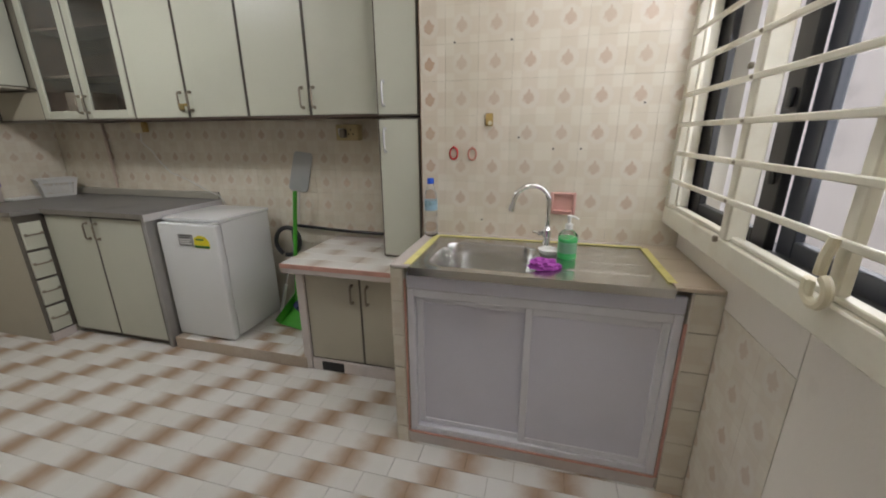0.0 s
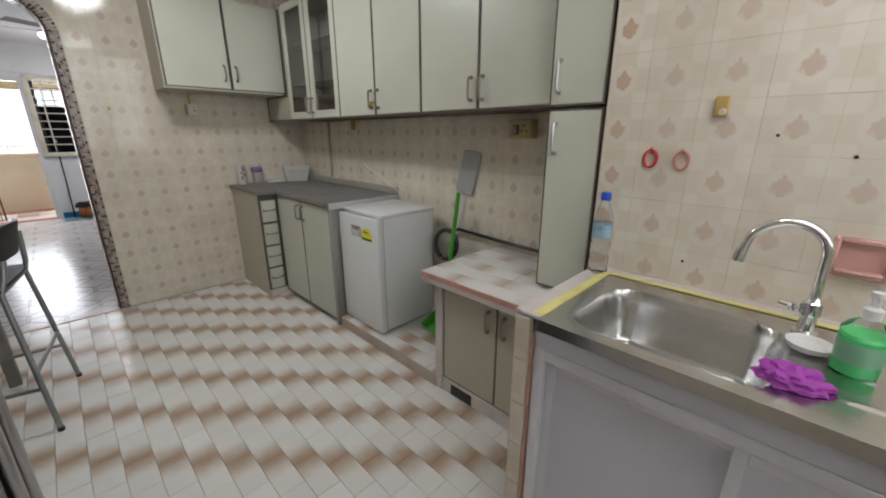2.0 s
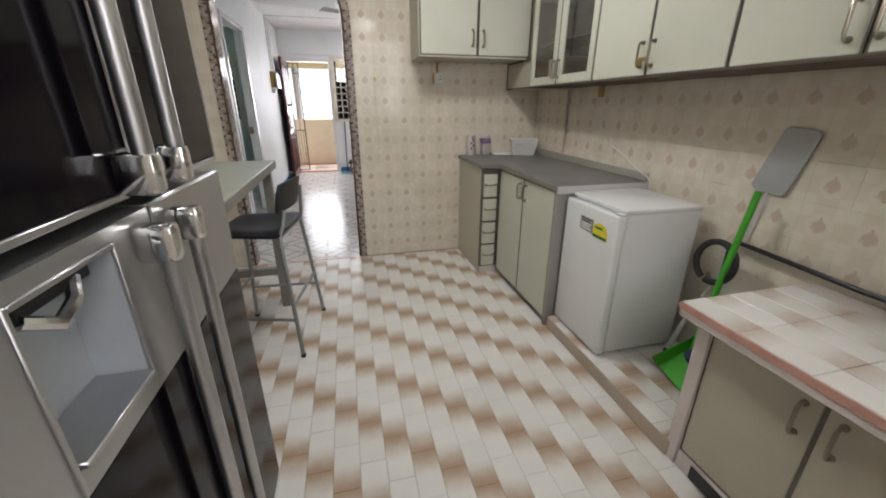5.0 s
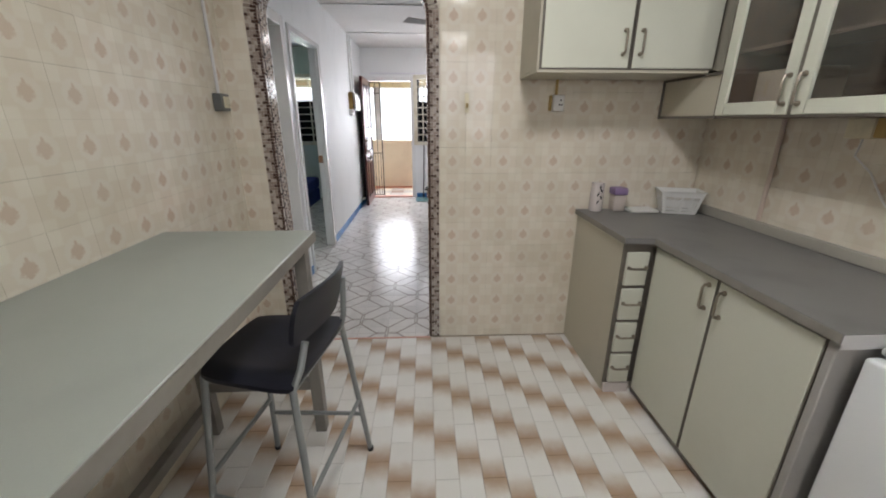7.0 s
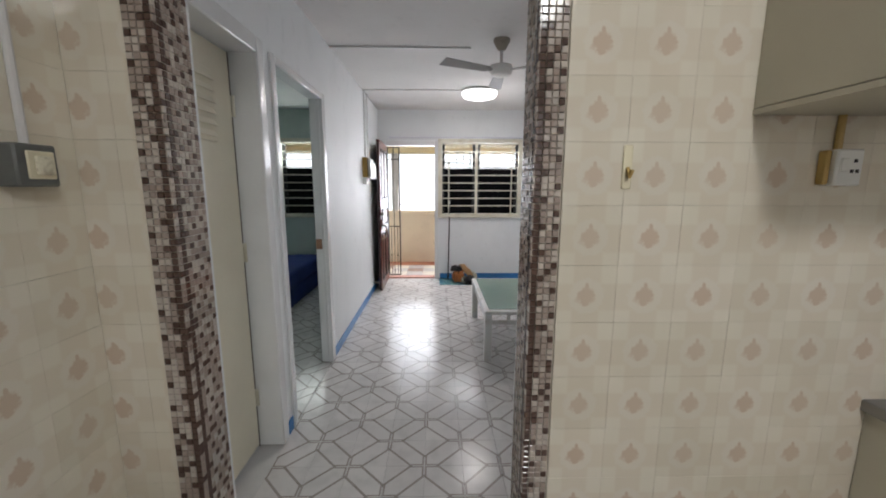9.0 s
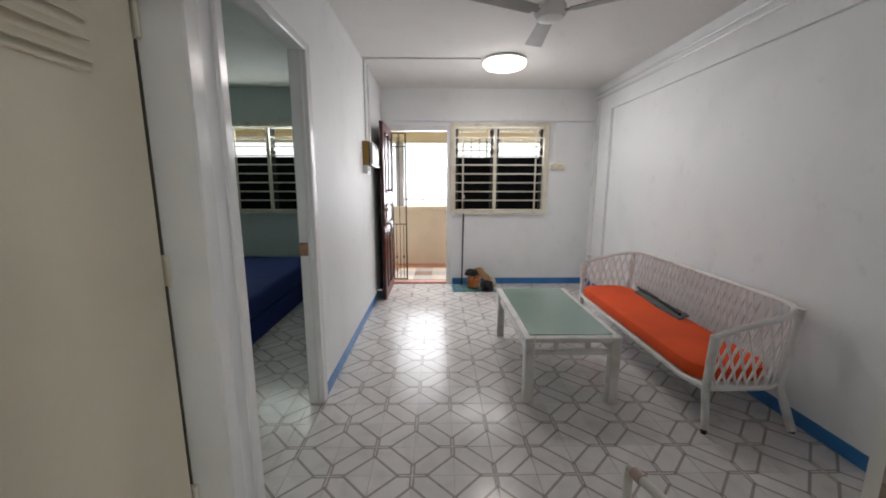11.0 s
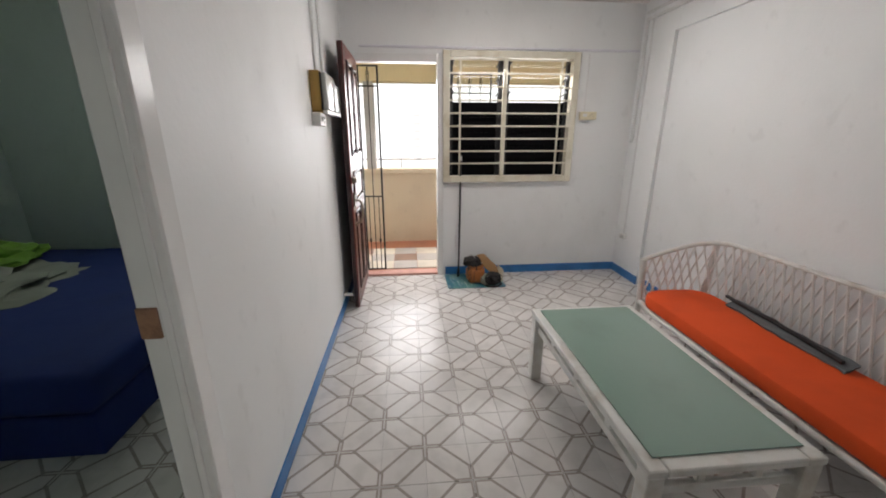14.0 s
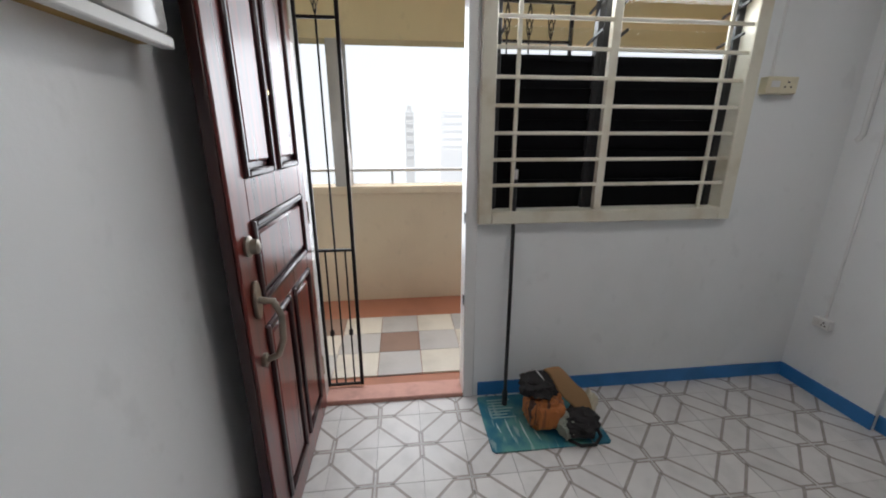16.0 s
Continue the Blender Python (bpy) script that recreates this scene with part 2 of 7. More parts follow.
def cloth(name, color, rough=0.85, weave=700.0):
    m, nt, b = nodes_of(name)
    src = nt.nodes.new("ShaderNodeTexCoord").outputs["Object"]
    n1 = node(nt, "ShaderNodeTexNoise", Vector=src, Scale=3.5, Detail=5.0).outputs[0]
    n2 = node(nt, "ShaderNodeTexNoise", Vector=src, Scale=weave * 0.4, Detail=2.0).outputs[0]
    c = blend(nt, calc(nt, "MULTIPLY", smooth(nt, n1, 0.4, 0.75), 0.5), color, tuple(x * 0.72 for x in color))
    nt.links.new(c, b.inputs["Base Color"])
    b.inputs["Roughness"].default_value = rough
    h = calc(nt, "ADD", calc(nt, "MULTIPLY", n1, 1.5), calc(nt, "MULTIPLY", n2, 0.15))
    relief(nt, b, h, 0.5, 0.01)
    return m


LEAF = leaf_tile("leaf_pattern_tile", 0.72)
# Same tile as LEAF; its stronger print carries the warm light at the sink
LITLEAF = leaf_tile("sink_lit_leaf_tile", 1.05)
FADED = leaf_tile("faded_leaf_tile", 0.6)
PLAIN = wall_paint("plain_cream_wall", (0.80, 0.755, 0.68), (0.73, 0.68, 0.60), 0.4)
BROWN = brown_end_tile("brown_end_floor_tile")
COUNTER = brown_end_tile("pale_counter_tile", 0.85)
LATTICE = lattice_tile("lattice_floor_tile")
GROUT_W = paint("wall_grout", (0.70, 0.65, 0.56), 0.9, fine=90)
GROUT_F = paint("floor_grout", (0.48, 0.41, 0.33), 0.9, fine=90)
GROUT_L = paint("living_grout", (0.62, 0.61, 0.60), 0.85, fine=90)
WHITE = wall_paint("white_wall_paint", (0.84, 0.86, 0.87), (0.755, 0.775, 0.78))
BEDWALL = wall_paint("pale_green_wall_paint", (0.62, 0.70, 0.66), (0.54, 0.61, 0.58))
CEIL = wall_paint("ceiling_paint", (0.76, 0.75, 0.735), (0.69, 0.675, 0.66), 0.8)
GLOSS = paint("white_gloss_paint", (0.84, 0.85, 0.85), 0.2, var=0.05, fine=25, bump=0.25)
BLUE = paint("blue_skirting_paint", (0.035, 0.20, 0.50), 0.35, var=0.14, coarse=5)
CREAM = paint("cream_metal_paint", (0.74, 0.71, 0.60), 0.35, var=0.09, coarse=6, stain=(0.55, 0.48, 0.34))
CREAMDOOR = paint("cream_door_vinyl", (0.80, 0.75, 0.60), 0.4, var=0.06, coarse=2)
LAMINATE = paint("pale_grey_green_laminate", (0.60, 0.61, 0.52), 0.32, var=0.05, coarse=2.0, fine=120, bump=0.03)
LAMSIDE = paint("grey_beige_laminate", (0.50, 0.47, 0.38), 0.4, var=0.07, coarse=2.0, fine=120, bump=0.03)
EDGE = paint("dark_edge_and_gap_shade", (0.13, 0.115, 0.095), 0.5, var=0.15, coarse=9)
UNDER = wood("dark_brown_cabinet_wood", (0.13, 0.085, 0.06), (0.06, 0.038, 0.028), 0.6, axis=0)
WORKTOP = paint("grey_worktop_laminate", (0.195, 0.19, 0.185), 0.42, var=0.1, coarse=4, fine=260, bump=0.06)
TABLETOP = paint("grey_green_table_laminate", (0.33, 0.355, 0.32), 0.4, var=0.06, coarse=3, fine=200, bump=0.04)
STEEL = paint("brushed_steel", (0.66, 0.66, 0.65), 0.22, 1.0, var=0.03, coarse=3, fine=400, bump=0.015, stretch=(1, 6, 1))
CHROME = paint("chrome", (0.80, 0.80, 0.80), 0.12, 1.0, var=0.03, bump=0)
ALU = paint("grey_aluminium", (0.54, 0.545, 0.56), 0.36, 1.0, var=0.08, coarse=8)
PEWTER = paint("worn_pewter_handle", (0.34, 0.30, 0.245), 0.38, 0.9, var=0.12, coarse=20)
WHITEPL = paint("white_plastic", (0.76, 0.76, 0.74), 0.38, var=0.05, coarse=7)
OLDPL = paint("yellowed_plastic", (0.74, 0.68, 0.50), 0.4, var=0.08, coarse=14)
ENAMEL = paint("white_fridge_enamel", (0.78, 0.80, 0.81), 0.24, var=0.012, coarse=4, fine=300, bump=0.08, coat=0.3)
SILVER = paint("silver_fridge_paint", (0.42, 0.425, 0.43), 0.3, 0.75, var=0.05, coarse=3)
LIGHTGREY = paint("light_grey_plastic", (0.66, 0.65, 0.65), 0.5, var=0.06)
DARKGLASS = paint("black_glass", (0.006, 0.004, 0.007), 0.09, var=0.05, bump=0)
DARKGLASS.node_tree.nodes["Principled BSDF"].inputs["Specular IOR Level"].default_value = 0.13
BLACK = paint("black_plastic", (0.018, 0.018, 0.02), 0.45, var=0.2, coarse=9)
STOOLPL = paint("dark_navy_plastic", (0.014, 0.015, 0.024), 0.42, var=0.15, coarse=12)
GREYTUBE = paint("grey_painted_tube", (0.30, 0.32, 0.32), 0.35, 0.5, var=0.1, coarse=12)
LEGGREY = paint("grey_brown_table_leg", (0.25, 0.235, 0.21), 0.5, var=0.12, coarse=8)
VENEER = wood("brown_chipboard_edge", (0.36, 0.20, 0.12), (0.22, 0.12, 0.075), 0.5, axis=0)
MAHOG = wood("varnished_mahogany", (0.19, 0.027, 0.02), (0.065, 0.010, 0.009), 0.22, 5.0, coat=0.15)
MAHOGD = wood("dark_mahogany_moulding", (0.045, 0.008, 0.008), (0.015, 0.003, 0.004), 0.28, 5.0, coat=0.15)
IRON = paint("black_wrought_iron", (0.02, 0.018, 0.018), 0.45, 0.6, var=0.2, coarse=20)
LOUVRE = paint("dark_tinted_louvre_glass", (0.004, 0.004, 0.005), 0.5, var=0.1, bump=0)
LOUVRE.node_tree.nodes["Principled BSDF"].inputs["Specular IOR Level"].default_value = 0.08
GLASS = clear("clear_glass", (0.97, 0.98, 0.97))
BLADE = thin_glass("thin_louvre_glass")
FROST = clear("frosted_table_glass", (0.45, 0.72, 0.62), 0.35)
GREENGLASS = paint("green_frosted_glass_sheet", (0.21, 0.325, 0.275), 0.2, var=0.08, coarse=3, fine=200, bump=0.05, coat=0.5)
ORANGE = cloth("orange_canvas", (0.80, 0.085, 0.010))
WHITEWEAVE = paint("white_woven_cord", (0.84, 0.83, 0.81), 0.6, var=0.09, coarse=22, fine=250, bump=0.3)
WHITEWOOD = paint("white_painted_wood", (0.74, 0.74, 0.71), 0.32, var=0.08, coarse=9, stain=(0.52, 0.48, 0.42))
NAVY = cloth("royal_blue_sheet", (0.008, 0.026, 0.16))
GREENCL = cloth("green_cloth", (0.16, 0.34, 0.05))
GREYCL = cloth("grey_patterned_blanket", (0.30, 0.32, 0.27))
DARKCL = cloth("charcoal_cloth", (0.020, 0.019, 0.020))
PURPLE = cloth("purple_cloth", (0.36, 0.06, 0.38))
TAN = cloth("tan_canvas", (0.34, 0.20, 0.095))
ORBROWN = cloth("orange_brown_leather", (0.20, 0.085, 0.032), 0.55)
PINKTRIM = paint("pink_grout_trim", (0.62, 0.34, 0.28), 0.7, var=0.12, coarse=14)
YELLOWTAPE = paint("yellow_tape", (0.74, 0.68, 0.25), 0.5, var=0.1, coarse=16)
LILACTILE = paint("pinkish_white_ledge_tile", (0.66, 0.60, 0.58), 0.25, var=0.07, coarse=8)
ALUDOOR = paint("grey_lilac_door_panel", (0.69, 0.69, 0.79), 0.45, var=0.04, coarse=3)
ALUFRAME = paint("pale_anodised_frame", (0.77, 0.775, 0.84), 0.4, 0.1, var=0.05, coarse=5)
PINKCER = paint("pink_ceramic", (0.62, 0.36, 0.32), 0.2, var=0.06)
GREENPL = paint("bright_green_plastic", (0.06, 0.38, 0.03), 0.4, var=0.08)
GREENSOAP = paint("green_hand_soap", (0.10, 0.72, 0.22), 0.15, var=0.05, bump=0)
BOTTLE = clear("clear_plastic", (0.96, 0.98, 1.0), 0.05, 1.3)
BLUECAP = paint("blue_plastic_cap", (0.02, 0.10, 0.60), 0.35, var=0.05)
REDRUB = paint("red_rubber", (0.55, 0.03, 0.03), 0.45, var=0.1)
PALERED = paint("faded_red_rubber", (0.55, 0.22, 0.17), 0.5, var=0.1)
MUSTARD = paint("mustard_plastic", (0.48, 0.33, 0.11), 0.45, var=0.1)
OCHREBOX = paint("ochre_board", (0.38, 0.23, 0.05), 0.5, var=0.14, coarse=9)
BRASS = paint("worn_brass", (0.44, 0.34, 0.15), 0.35, 0.9, var=0.15, coarse=20)
STICKY = paint("yellow_label_paper", (0.78, 0.66, 0.03), 0.5, var=0.03)
STICKG = paint("grey_label_paper", (0.34, 0.34, 0.34), 0.5, var=0.05)
STICKD = paint("dark_green_print", (0.03, 0.20, 0.06), 0.5, var=0.05)
YELLOWALL = wall_paint("cream_yellow_plaster", (0.74, 0.62, 0.38), (0.66, 0.54, 0.33))
PARAPET = wall_paint("cream_parapet_plaster", (0.72, 0.60, 0.44), (0.64, 0.52, 0.38))
REDFLOOR = paint("red_brown_border_screed", (0.42, 0.17, 0.10), 0.5, var=0.1)
CTILE = [paint("corridor_tile_white", (0.66, 0.61, 0.52), 0.4), paint("corridor_tile_brown", (0.28, 0.18, 0.14), 0.4), paint("corridor_tile_grey", (0.48, 0.46, 0.44), 0.4)]
GREYPLASTER = paint("grey_plaster", (0.48, 0.46, 0.44), 0.7)
PINKWALL = paint("neighbour_wall", (0.70, 0.62, 0.63), 0.9)
MOS = [paint("mosaic_beige", (0.38, 0.31, 0.27), 0.12), paint("mosaic_brown", (0.095, 0.057, 0.045), 0.1), paint("mosaic_pale", (0.54, 0.48, 0.43), 0.12)]
MOSGROUT = paint("mosaic_grout", (0.22, 0.18, 0.15), 0.9)


def mat_rug():
    m, nt, b = nodes_of("teal_printed_rubber_mat")
    pos = nt.nodes.new("ShaderNodeTexCoord").outputs["Object"]
    mp = node(nt, "ShaderNodeMapping", Vector=pos, Scale=(3.0, 14.0, 1.0)).outputs[0]
    n1 = node(nt, "ShaderNodeTexNoise", Vector=mp, Scale=2.0, Detail=5.0).outputs[0]
    n2 = node(nt, "ShaderNodeTexNoise", Vector=pos, Scale=6.0, Detail=4.0).outputs[0]
    c = blend(nt, smooth(nt, n2, 0.4, 0.62), (0.01, 0.13, 0.20), (0.10, 0.27, 0.24))
    c = blend(nt, calc(nt, "MULTIPLY", smooth(nt, n1, 0.56, 0.66), 0.7), c, (0.36, 0.44, 0.42))
    nt.links.new(c, b.inputs["Base Color"])
    b.inputs["Roughness"].default_value = 0.4
    relief(nt, b, n1, 0.3, 0.003)
    return m


MATBLUE = mat_rug()

# ---- building helpers ----
ORIGIN = {}


def thing(name, at, label="", category="", group="", kind=""):
    ob = new(name)
    ob.location = at
    ob.empty_display_size = 0.05
    ORIGIN[ob.name] = Vector(at)
    return tagged(ob, label, category, group, kind)


def part(name, bm, material, parent, label="", flat=False):
    """One mesh, modelled in world metres, as a child of a thing or part."""
    o = ORIGIN[parent.name]
    bmesh.ops.translate(bm, verts=bm.verts, vec=-o)
    me = bpy.data.meshes.new(name)
    bm.normal_update()
    bm.to_mesh(me)
    bm.free()
    me.materials.append(material)
    if not flat:
        me.shade_smooth()
        me.set_sharp_from_angle(angle=radians(40))
    ob = new(name, me)
    ob.parent = parent
    ORIGIN[ob.name] = o
    return tagged(ob, label)


def single(name, bm, material, at, label="", category="", group="", kind="", flat=False):
    """A thing that is one mesh."""
    o = Vector(at)
    bmesh.ops.translate(bm, verts=bm.verts, vec=-o)
    me = bpy.data.meshes.new(name)
    bm.normal_update()
    bm.to_mesh(me)
    bm.free()
    me.materials.append(material)
    if not flat:
        me.shade_smooth()
        me.set_sharp_from_angle(angle=radians(40))
    ob = new(name, me)
    ob.location = o
    ORIGIN[ob.name] = o
    return tagged(ob, label, category, group, kind)


def box(x0, x1, y0, y1, z0, z1, bevel=0.0, bm=None, segs=1):
    b = bmesh.new()
    c = ((x0 + x1) / 2, (y0 + y1) / 2, (z0 + z1) / 2)
    bmesh.ops.create_cube(b, size=1, matrix=Matrix.Translation(c) @ Matrix.Diagonal((abs(x1 - x0), abs(y1 - y0), abs(z1 - z0), 1)))
    if bevel:
        bmesh.ops.bevel(b, geom=b.edges[:], offset=bevel, segments=segs, affect="EDGES", profile=0.5, clamp_overlap=True)
    return join(bm, b)


def join(bm, extra):
    if bm is None:
        return extra
    me = bpy.data.meshes.new("join")
    extra.to_mesh(me)
    extra.free()
    bm.from_mesh(me)
    bpy.data.meshes.remove(me)
    return bm


def tube(points, r, n=8, bm=None, closed=False, taper=None):
    """A round bar swept along points."""
    b = bmesh.new()
    pts = [Vector(p) for p in points]
    rings = []
    side = None
    for i, p in enumerate(pts):
        a = pts[i - 1] if (i > 0 or closed) else p
        c = pts[(i + 1) % len(pts)] if (i < len(pts) - 1 or closed) else p
        d = (c - a).normalized()
        if side is None:
            side = d.orthogonal().normalized()
        else:
            side = (side - d * side.dot(d)).normalized()
        up = d.cross(side)
        rr = r if taper is None else r * (taper[0] + (taper[1] - taper[0]) * i / (len(pts) - 1))
        rings.append([b.verts.new(p + rr * (math.cos(2 * math.pi * k / n) * side + math.sin(2 * math.pi * k / n) * up)) for k in range(n)])
    m = len(rings)
    for i in range(m if closed else m - 1):
        q, w = rings[i], rings[(i + 1) % m]
        for k in range(n):
            b.faces.new((q[k], q[(k + 1) % n], w[(k + 1) % n], w[k]))
    if not closed:
        b.faces.new(rings[0][::-1])
        b.faces.new(rings[-1])
    bmesh.ops.recalc_face_normals(b, faces=b.faces[:])
    return join(bm, b)


def lathe(profile, at, n=24, bm=None, m=None):
    """A turned shape: (radius, height) pairs about a vertical axis at a place."""
    b = bmesh.new()
    rings = []
    for r, z in profile:
        rings.append([b.verts.new((max(r, 1e-4) * math.cos(2 * math.pi * k / n), max(r, 1e-4) * math.sin(2 * math.pi * k / n), z)) for k in range(n)])
    for q, w in zip(rings, rings[1:]):
        for k in range(n):
            b.faces.new((q[k], q[(k + 1) % n], w[(k + 1) % n], w[k]))
    b.faces.new(rings[0][::-1])
    b.faces.new(rings[-1])
    bmesh.ops.recalc_face_normals(b, faces=b.faces[:])
    if m is not None:
        bmesh.ops.transform(b, matrix=m, verts=b.verts)
    bmesh.ops.translate(b, verts=b.verts, vec=Vector(at))
    return join(bm, b)


def arc(c, r, a0, a1, n, u, v):
    u, v, c = Vector(u), Vector(v), Vector(c)
    return [c + r * (math.cos(radians(a0 + (a1 - a0) * i / n)) * u + math.sin(radians(a0 + (a1 - a0) * i / n)) * v) for i in range(n + 1)]


def prism(outline, axis, lo, hi, bevel=0.0):
    """An outline in a plane, pushed along an axis (0 x, 1 y, 2 z)."""
    b = bmesh.new()

    def put(p, h):
        q = list(p)
        q.insert(axis, h)
        return b.verts.new(q)
    f0 = [put(p, lo) for p in outline]
    f1 = [put(p, hi) for p in outline]
    n = len(outline)
    b.faces.new(f0)
    b.faces.new(f1)
    for i in range(n):
        b.faces.new((f0[i], f0[(i + 1) % n], f1[(i + 1) % n], f1[i]))
    bmesh.ops.recalc_face_normals(b, faces=b.faces[:])
    if bevel:
        bmesh.ops.bevel(b, geom=[e for e in b.edges], offset=bevel, segments=1, affect="EDGES", clamp_overlap=True)
    return b


def tile_faces(w, h, d, chamfer):
    """Vertices and faces of a tile lying in xy, its back at z = 0 and its face at z = d, about its middle."""
    a, c = w / 2, h / 2
    i, j = a - chamfer, c - chamfer
    vs = [(-a, -c, 0), (a, -c, 0), (a, c, 0), (-a, c, 0), (-a, -c, d - chamfer), (a, -c, d - chamfer), (a, c, d - chamfer), (-a, c, d - chamfer), (-i, -j, d), (i, -j, d), (i, j, d), (-i, j, d)]
    fs = [(8, 9, 10, 11)]
    for k in range(4):
        n = (k + 1) % 4
        fs += [(4 + k, 4 + n, 8 + n, 8 + k), (k, n, 4 + n, 4 + k)]
    return vs, fs


TILE_MESH = {}


def tile_mesh(name, w, h, d, chamfer, material, uv=(0, 0, 1, 1)):
    key = (name, round(w, 4), round(h, 4), tuple(round(q, 3) for q in uv))
    if key not in TILE_MESH:
        vs, fs = tile_faces(w, h, d, chamfer)
        me = bpy.data.meshes.new(name)
        me.from_pydata(vs, [], fs)
        lay = me.uv_layers.new(name="UVMap")
        for lp in me.loops:
            x, y, _ = vs[lp.vertex_index]
            lay.data[lp.index].uv = (uv[0] + (x / w + 0.5) * (uv[2] - uv[0]), uv[1] + (y / h + 0.5) * (uv[3] - uv[1]))
        me.materials.append(material)
        TILE_MESH[key] = me
    return TILE_MESH[key]


def cut_spans(lo, hi, start, step):
    """Tile spans between lo and hi with joints at start + k * step: (from, to, share from, share to)."""
    out = []
    k = math.floor((lo - start) / step)
    while start + k * step < hi - 0.004:
        a, b = start + k * step, start + (k + 1) * step
        p, q = max(a, lo), min(b, hi)
        if q - p > 0.012:
            out.append((p, q, (p - a) / step, (q - a) / step))
        k += 1
    return out


def tile_wall(parent, axis, plane, face, u_range, z_range, u0, z0, holes=(), step=0.152, joint=0.0004, material=LEAF):
    """Tiles as children of a wall. axis 'x' or 'y' is the wall's normal, face its sign; holes are (u0, u1, z0, z1)."""
    o = ORIGIN[parent.name]
    for ua, ub, sa, sb in cut_spans(*u_range, u0, step):
        for za, zb, ta, tb in cut_spans(*z_range, z0, step):
            um, zm = (ua + ub) / 2, (za + zb) / 2
            if any(h[0] <= um <= h[1] and h[2] <= zm <= h[3] for h in holes):
                continue
            flip = (axis == "x" and face < 0) or (axis == "y" and face > 0)
            me = tile_mesh("wall_tile", ub - ua - joint, zb - za - joint, 0.007, 0.0004, material, (1 - sb, ta, 1 - sa, tb) if flip else (sa, ta, sb, tb))
            ob = new("wall_tile", me)
            ob.parent = parent
            tilt = (random.uniform(-0.25, 0.25), random.uniform(-0.25, 0.25))
            if axis == "x":
                m = pose(plane, um, zm, 90 + tilt[0], 0, (90 if face > 0 else -90) + tilt[1])
            else:
                m = pose(um, plane, zm, 90 + tilt[0], 0, (180 if face > 0 else 0) + tilt[1])
            ob.matrix_local = Matrix.Translation(-o) @ m


def handle(parent, x, y, z, length, out, material=PEWTER, upright=True, normal=(0, -1, 0), width=0.0125):
    """A bent bar pull on a door face."""
    nrm = Vector(normal)
    up = Vector((0, 0, 1)) if upright else Vector((0, 0, 1)).cross(nrm)
    c = Vector((x, y, z))
    h = length / 2
    pts = [c - up * h, c - up * h + nrm * out * 0.75, c - up * (h - 0.012) + nrm * out, c + up * (h - 0.012) + nrm * out, c + up * h + nrm * out * 0.75, c + up * h]
    bm = tube(pts, width * 0.45, 8)
    for s in (-1, 1):
        p = c + up * h * s
        tube([p, p + nrm * 0.006], width * 0.8, 10, bm)
    return part("handle", bm, material, parent, "worn metal pull handle")


def door_panel(parent, name, x0, x1, z0, z1, y, thick=0.018, material=LAMINATE, edge=0.006):
    """A laminate door facing -y with a dark edge all round; y is its face."""
    d = part(name, box(x0, x1, y, y + thick, z0, z1, 0.0025), material, parent)
    e = None
    for a in ((x0 - edge, x0, z0 - edge, z1 + edge), (x1, x1 + edge, z0 - edge, z1 + edge), (x0, x1, z0 - edge, z0), (x0, x1, z1, z1 + edge)):
        e = box(a[0], a[1], y + 0.002, y + thick, a[2], a[3], 0, e)
    part("edge_strip", e, EDGE, d)
    return d


# ---- setting ----

def wall(name, spans, material, label, at):
    bm = None
    for s in spans:
        bm = box(*s, 0, bm)
    return single(name, bm, material, at, label, "wall", kind="structure", flat=True)


kf = single("floor_kitchen", box(XW - 0.13, XE + 0.2, YS - 0.2, YN + 0.2, -0.2, -0.0085), GROUT_F, (-1.6, 0.9, 0), "kitchen floor of white tiles with brown ends", "floor", kind="structure", flat=True)
lf = single("floor_living", box(XF - 0.02, XW - 0.13, -3.6, YL + 0.1, -0.2, -0.0085), GROUT_L, (-6.3, 0.9, 0), "living room floor of pale tiles with a grey lattice", "floor", kind="structure", flat=True)
single("ceiling_kitchen", box(XW - 0.13, XE + 0.2, YS - 0.2, YN + 0.2, TOP, TOP + 0.15), CEIL, (-1.6, 0.9, TOP), "white painted kitchen ceiling", "ceiling", kind="structure", flat=True)
single("ceiling_living", box(XF - 0.2, XW - 0.13, -3.6, YL + 0.2, TOP, TOP + 0.15), CEIL, (-6.3, 0.9, TOP), "white painted living room ceiling", "ceiling", kind="structure", flat=True)

# wall between kitchen and living room, with an arched opening
AL, AR, AT, AC = -0.268, 0.612, 2.14, 0.2
arch = [(AL, 0), (AL, AT - AC)] + [(AL + AC - AC * math.cos(radians(a)), AT - AC + AC * math.sin(radians(a))) for a in range(10, 91, 10)]
arch += [(AR - AC + AC * math.sin(radians(a)), AT - AC + AC * math.cos(radians(a))) for a in range(0, 91, 10)] + [(AR, 0)]
BACK = XW - 0.13
out = [(YS - 0.2, 0), (AL, 0)] + arch[1:-1] + [(AR, 0), (YN + 0.1, 0), (YN + 0.1, TOP), (YS - 0.2, TOP)]
ww = single("wall_west", prism(out, 0, BACK, XW - 0.007), GROUT_W, (XW, 0.9, 0), "kitchen wall of leaf-patterned cream tiles around an arched opening", "wall", kind="structure", flat=True)
out2 = [(YC - 0.1, 0), (AL, 0)] + arch[1:-1] + [(AR, 0), (YL + 0.1, 0), (YL + 0.1, TOP), (YC - 0.1, TOP)]
single("wall_arch_living_face", prism(out2, 0, BACK - 0.012, BACK), WHITE, (BACK, 0.9, 0), "white painted wall around the arched opening", "wall", kind="structure", flat=True)
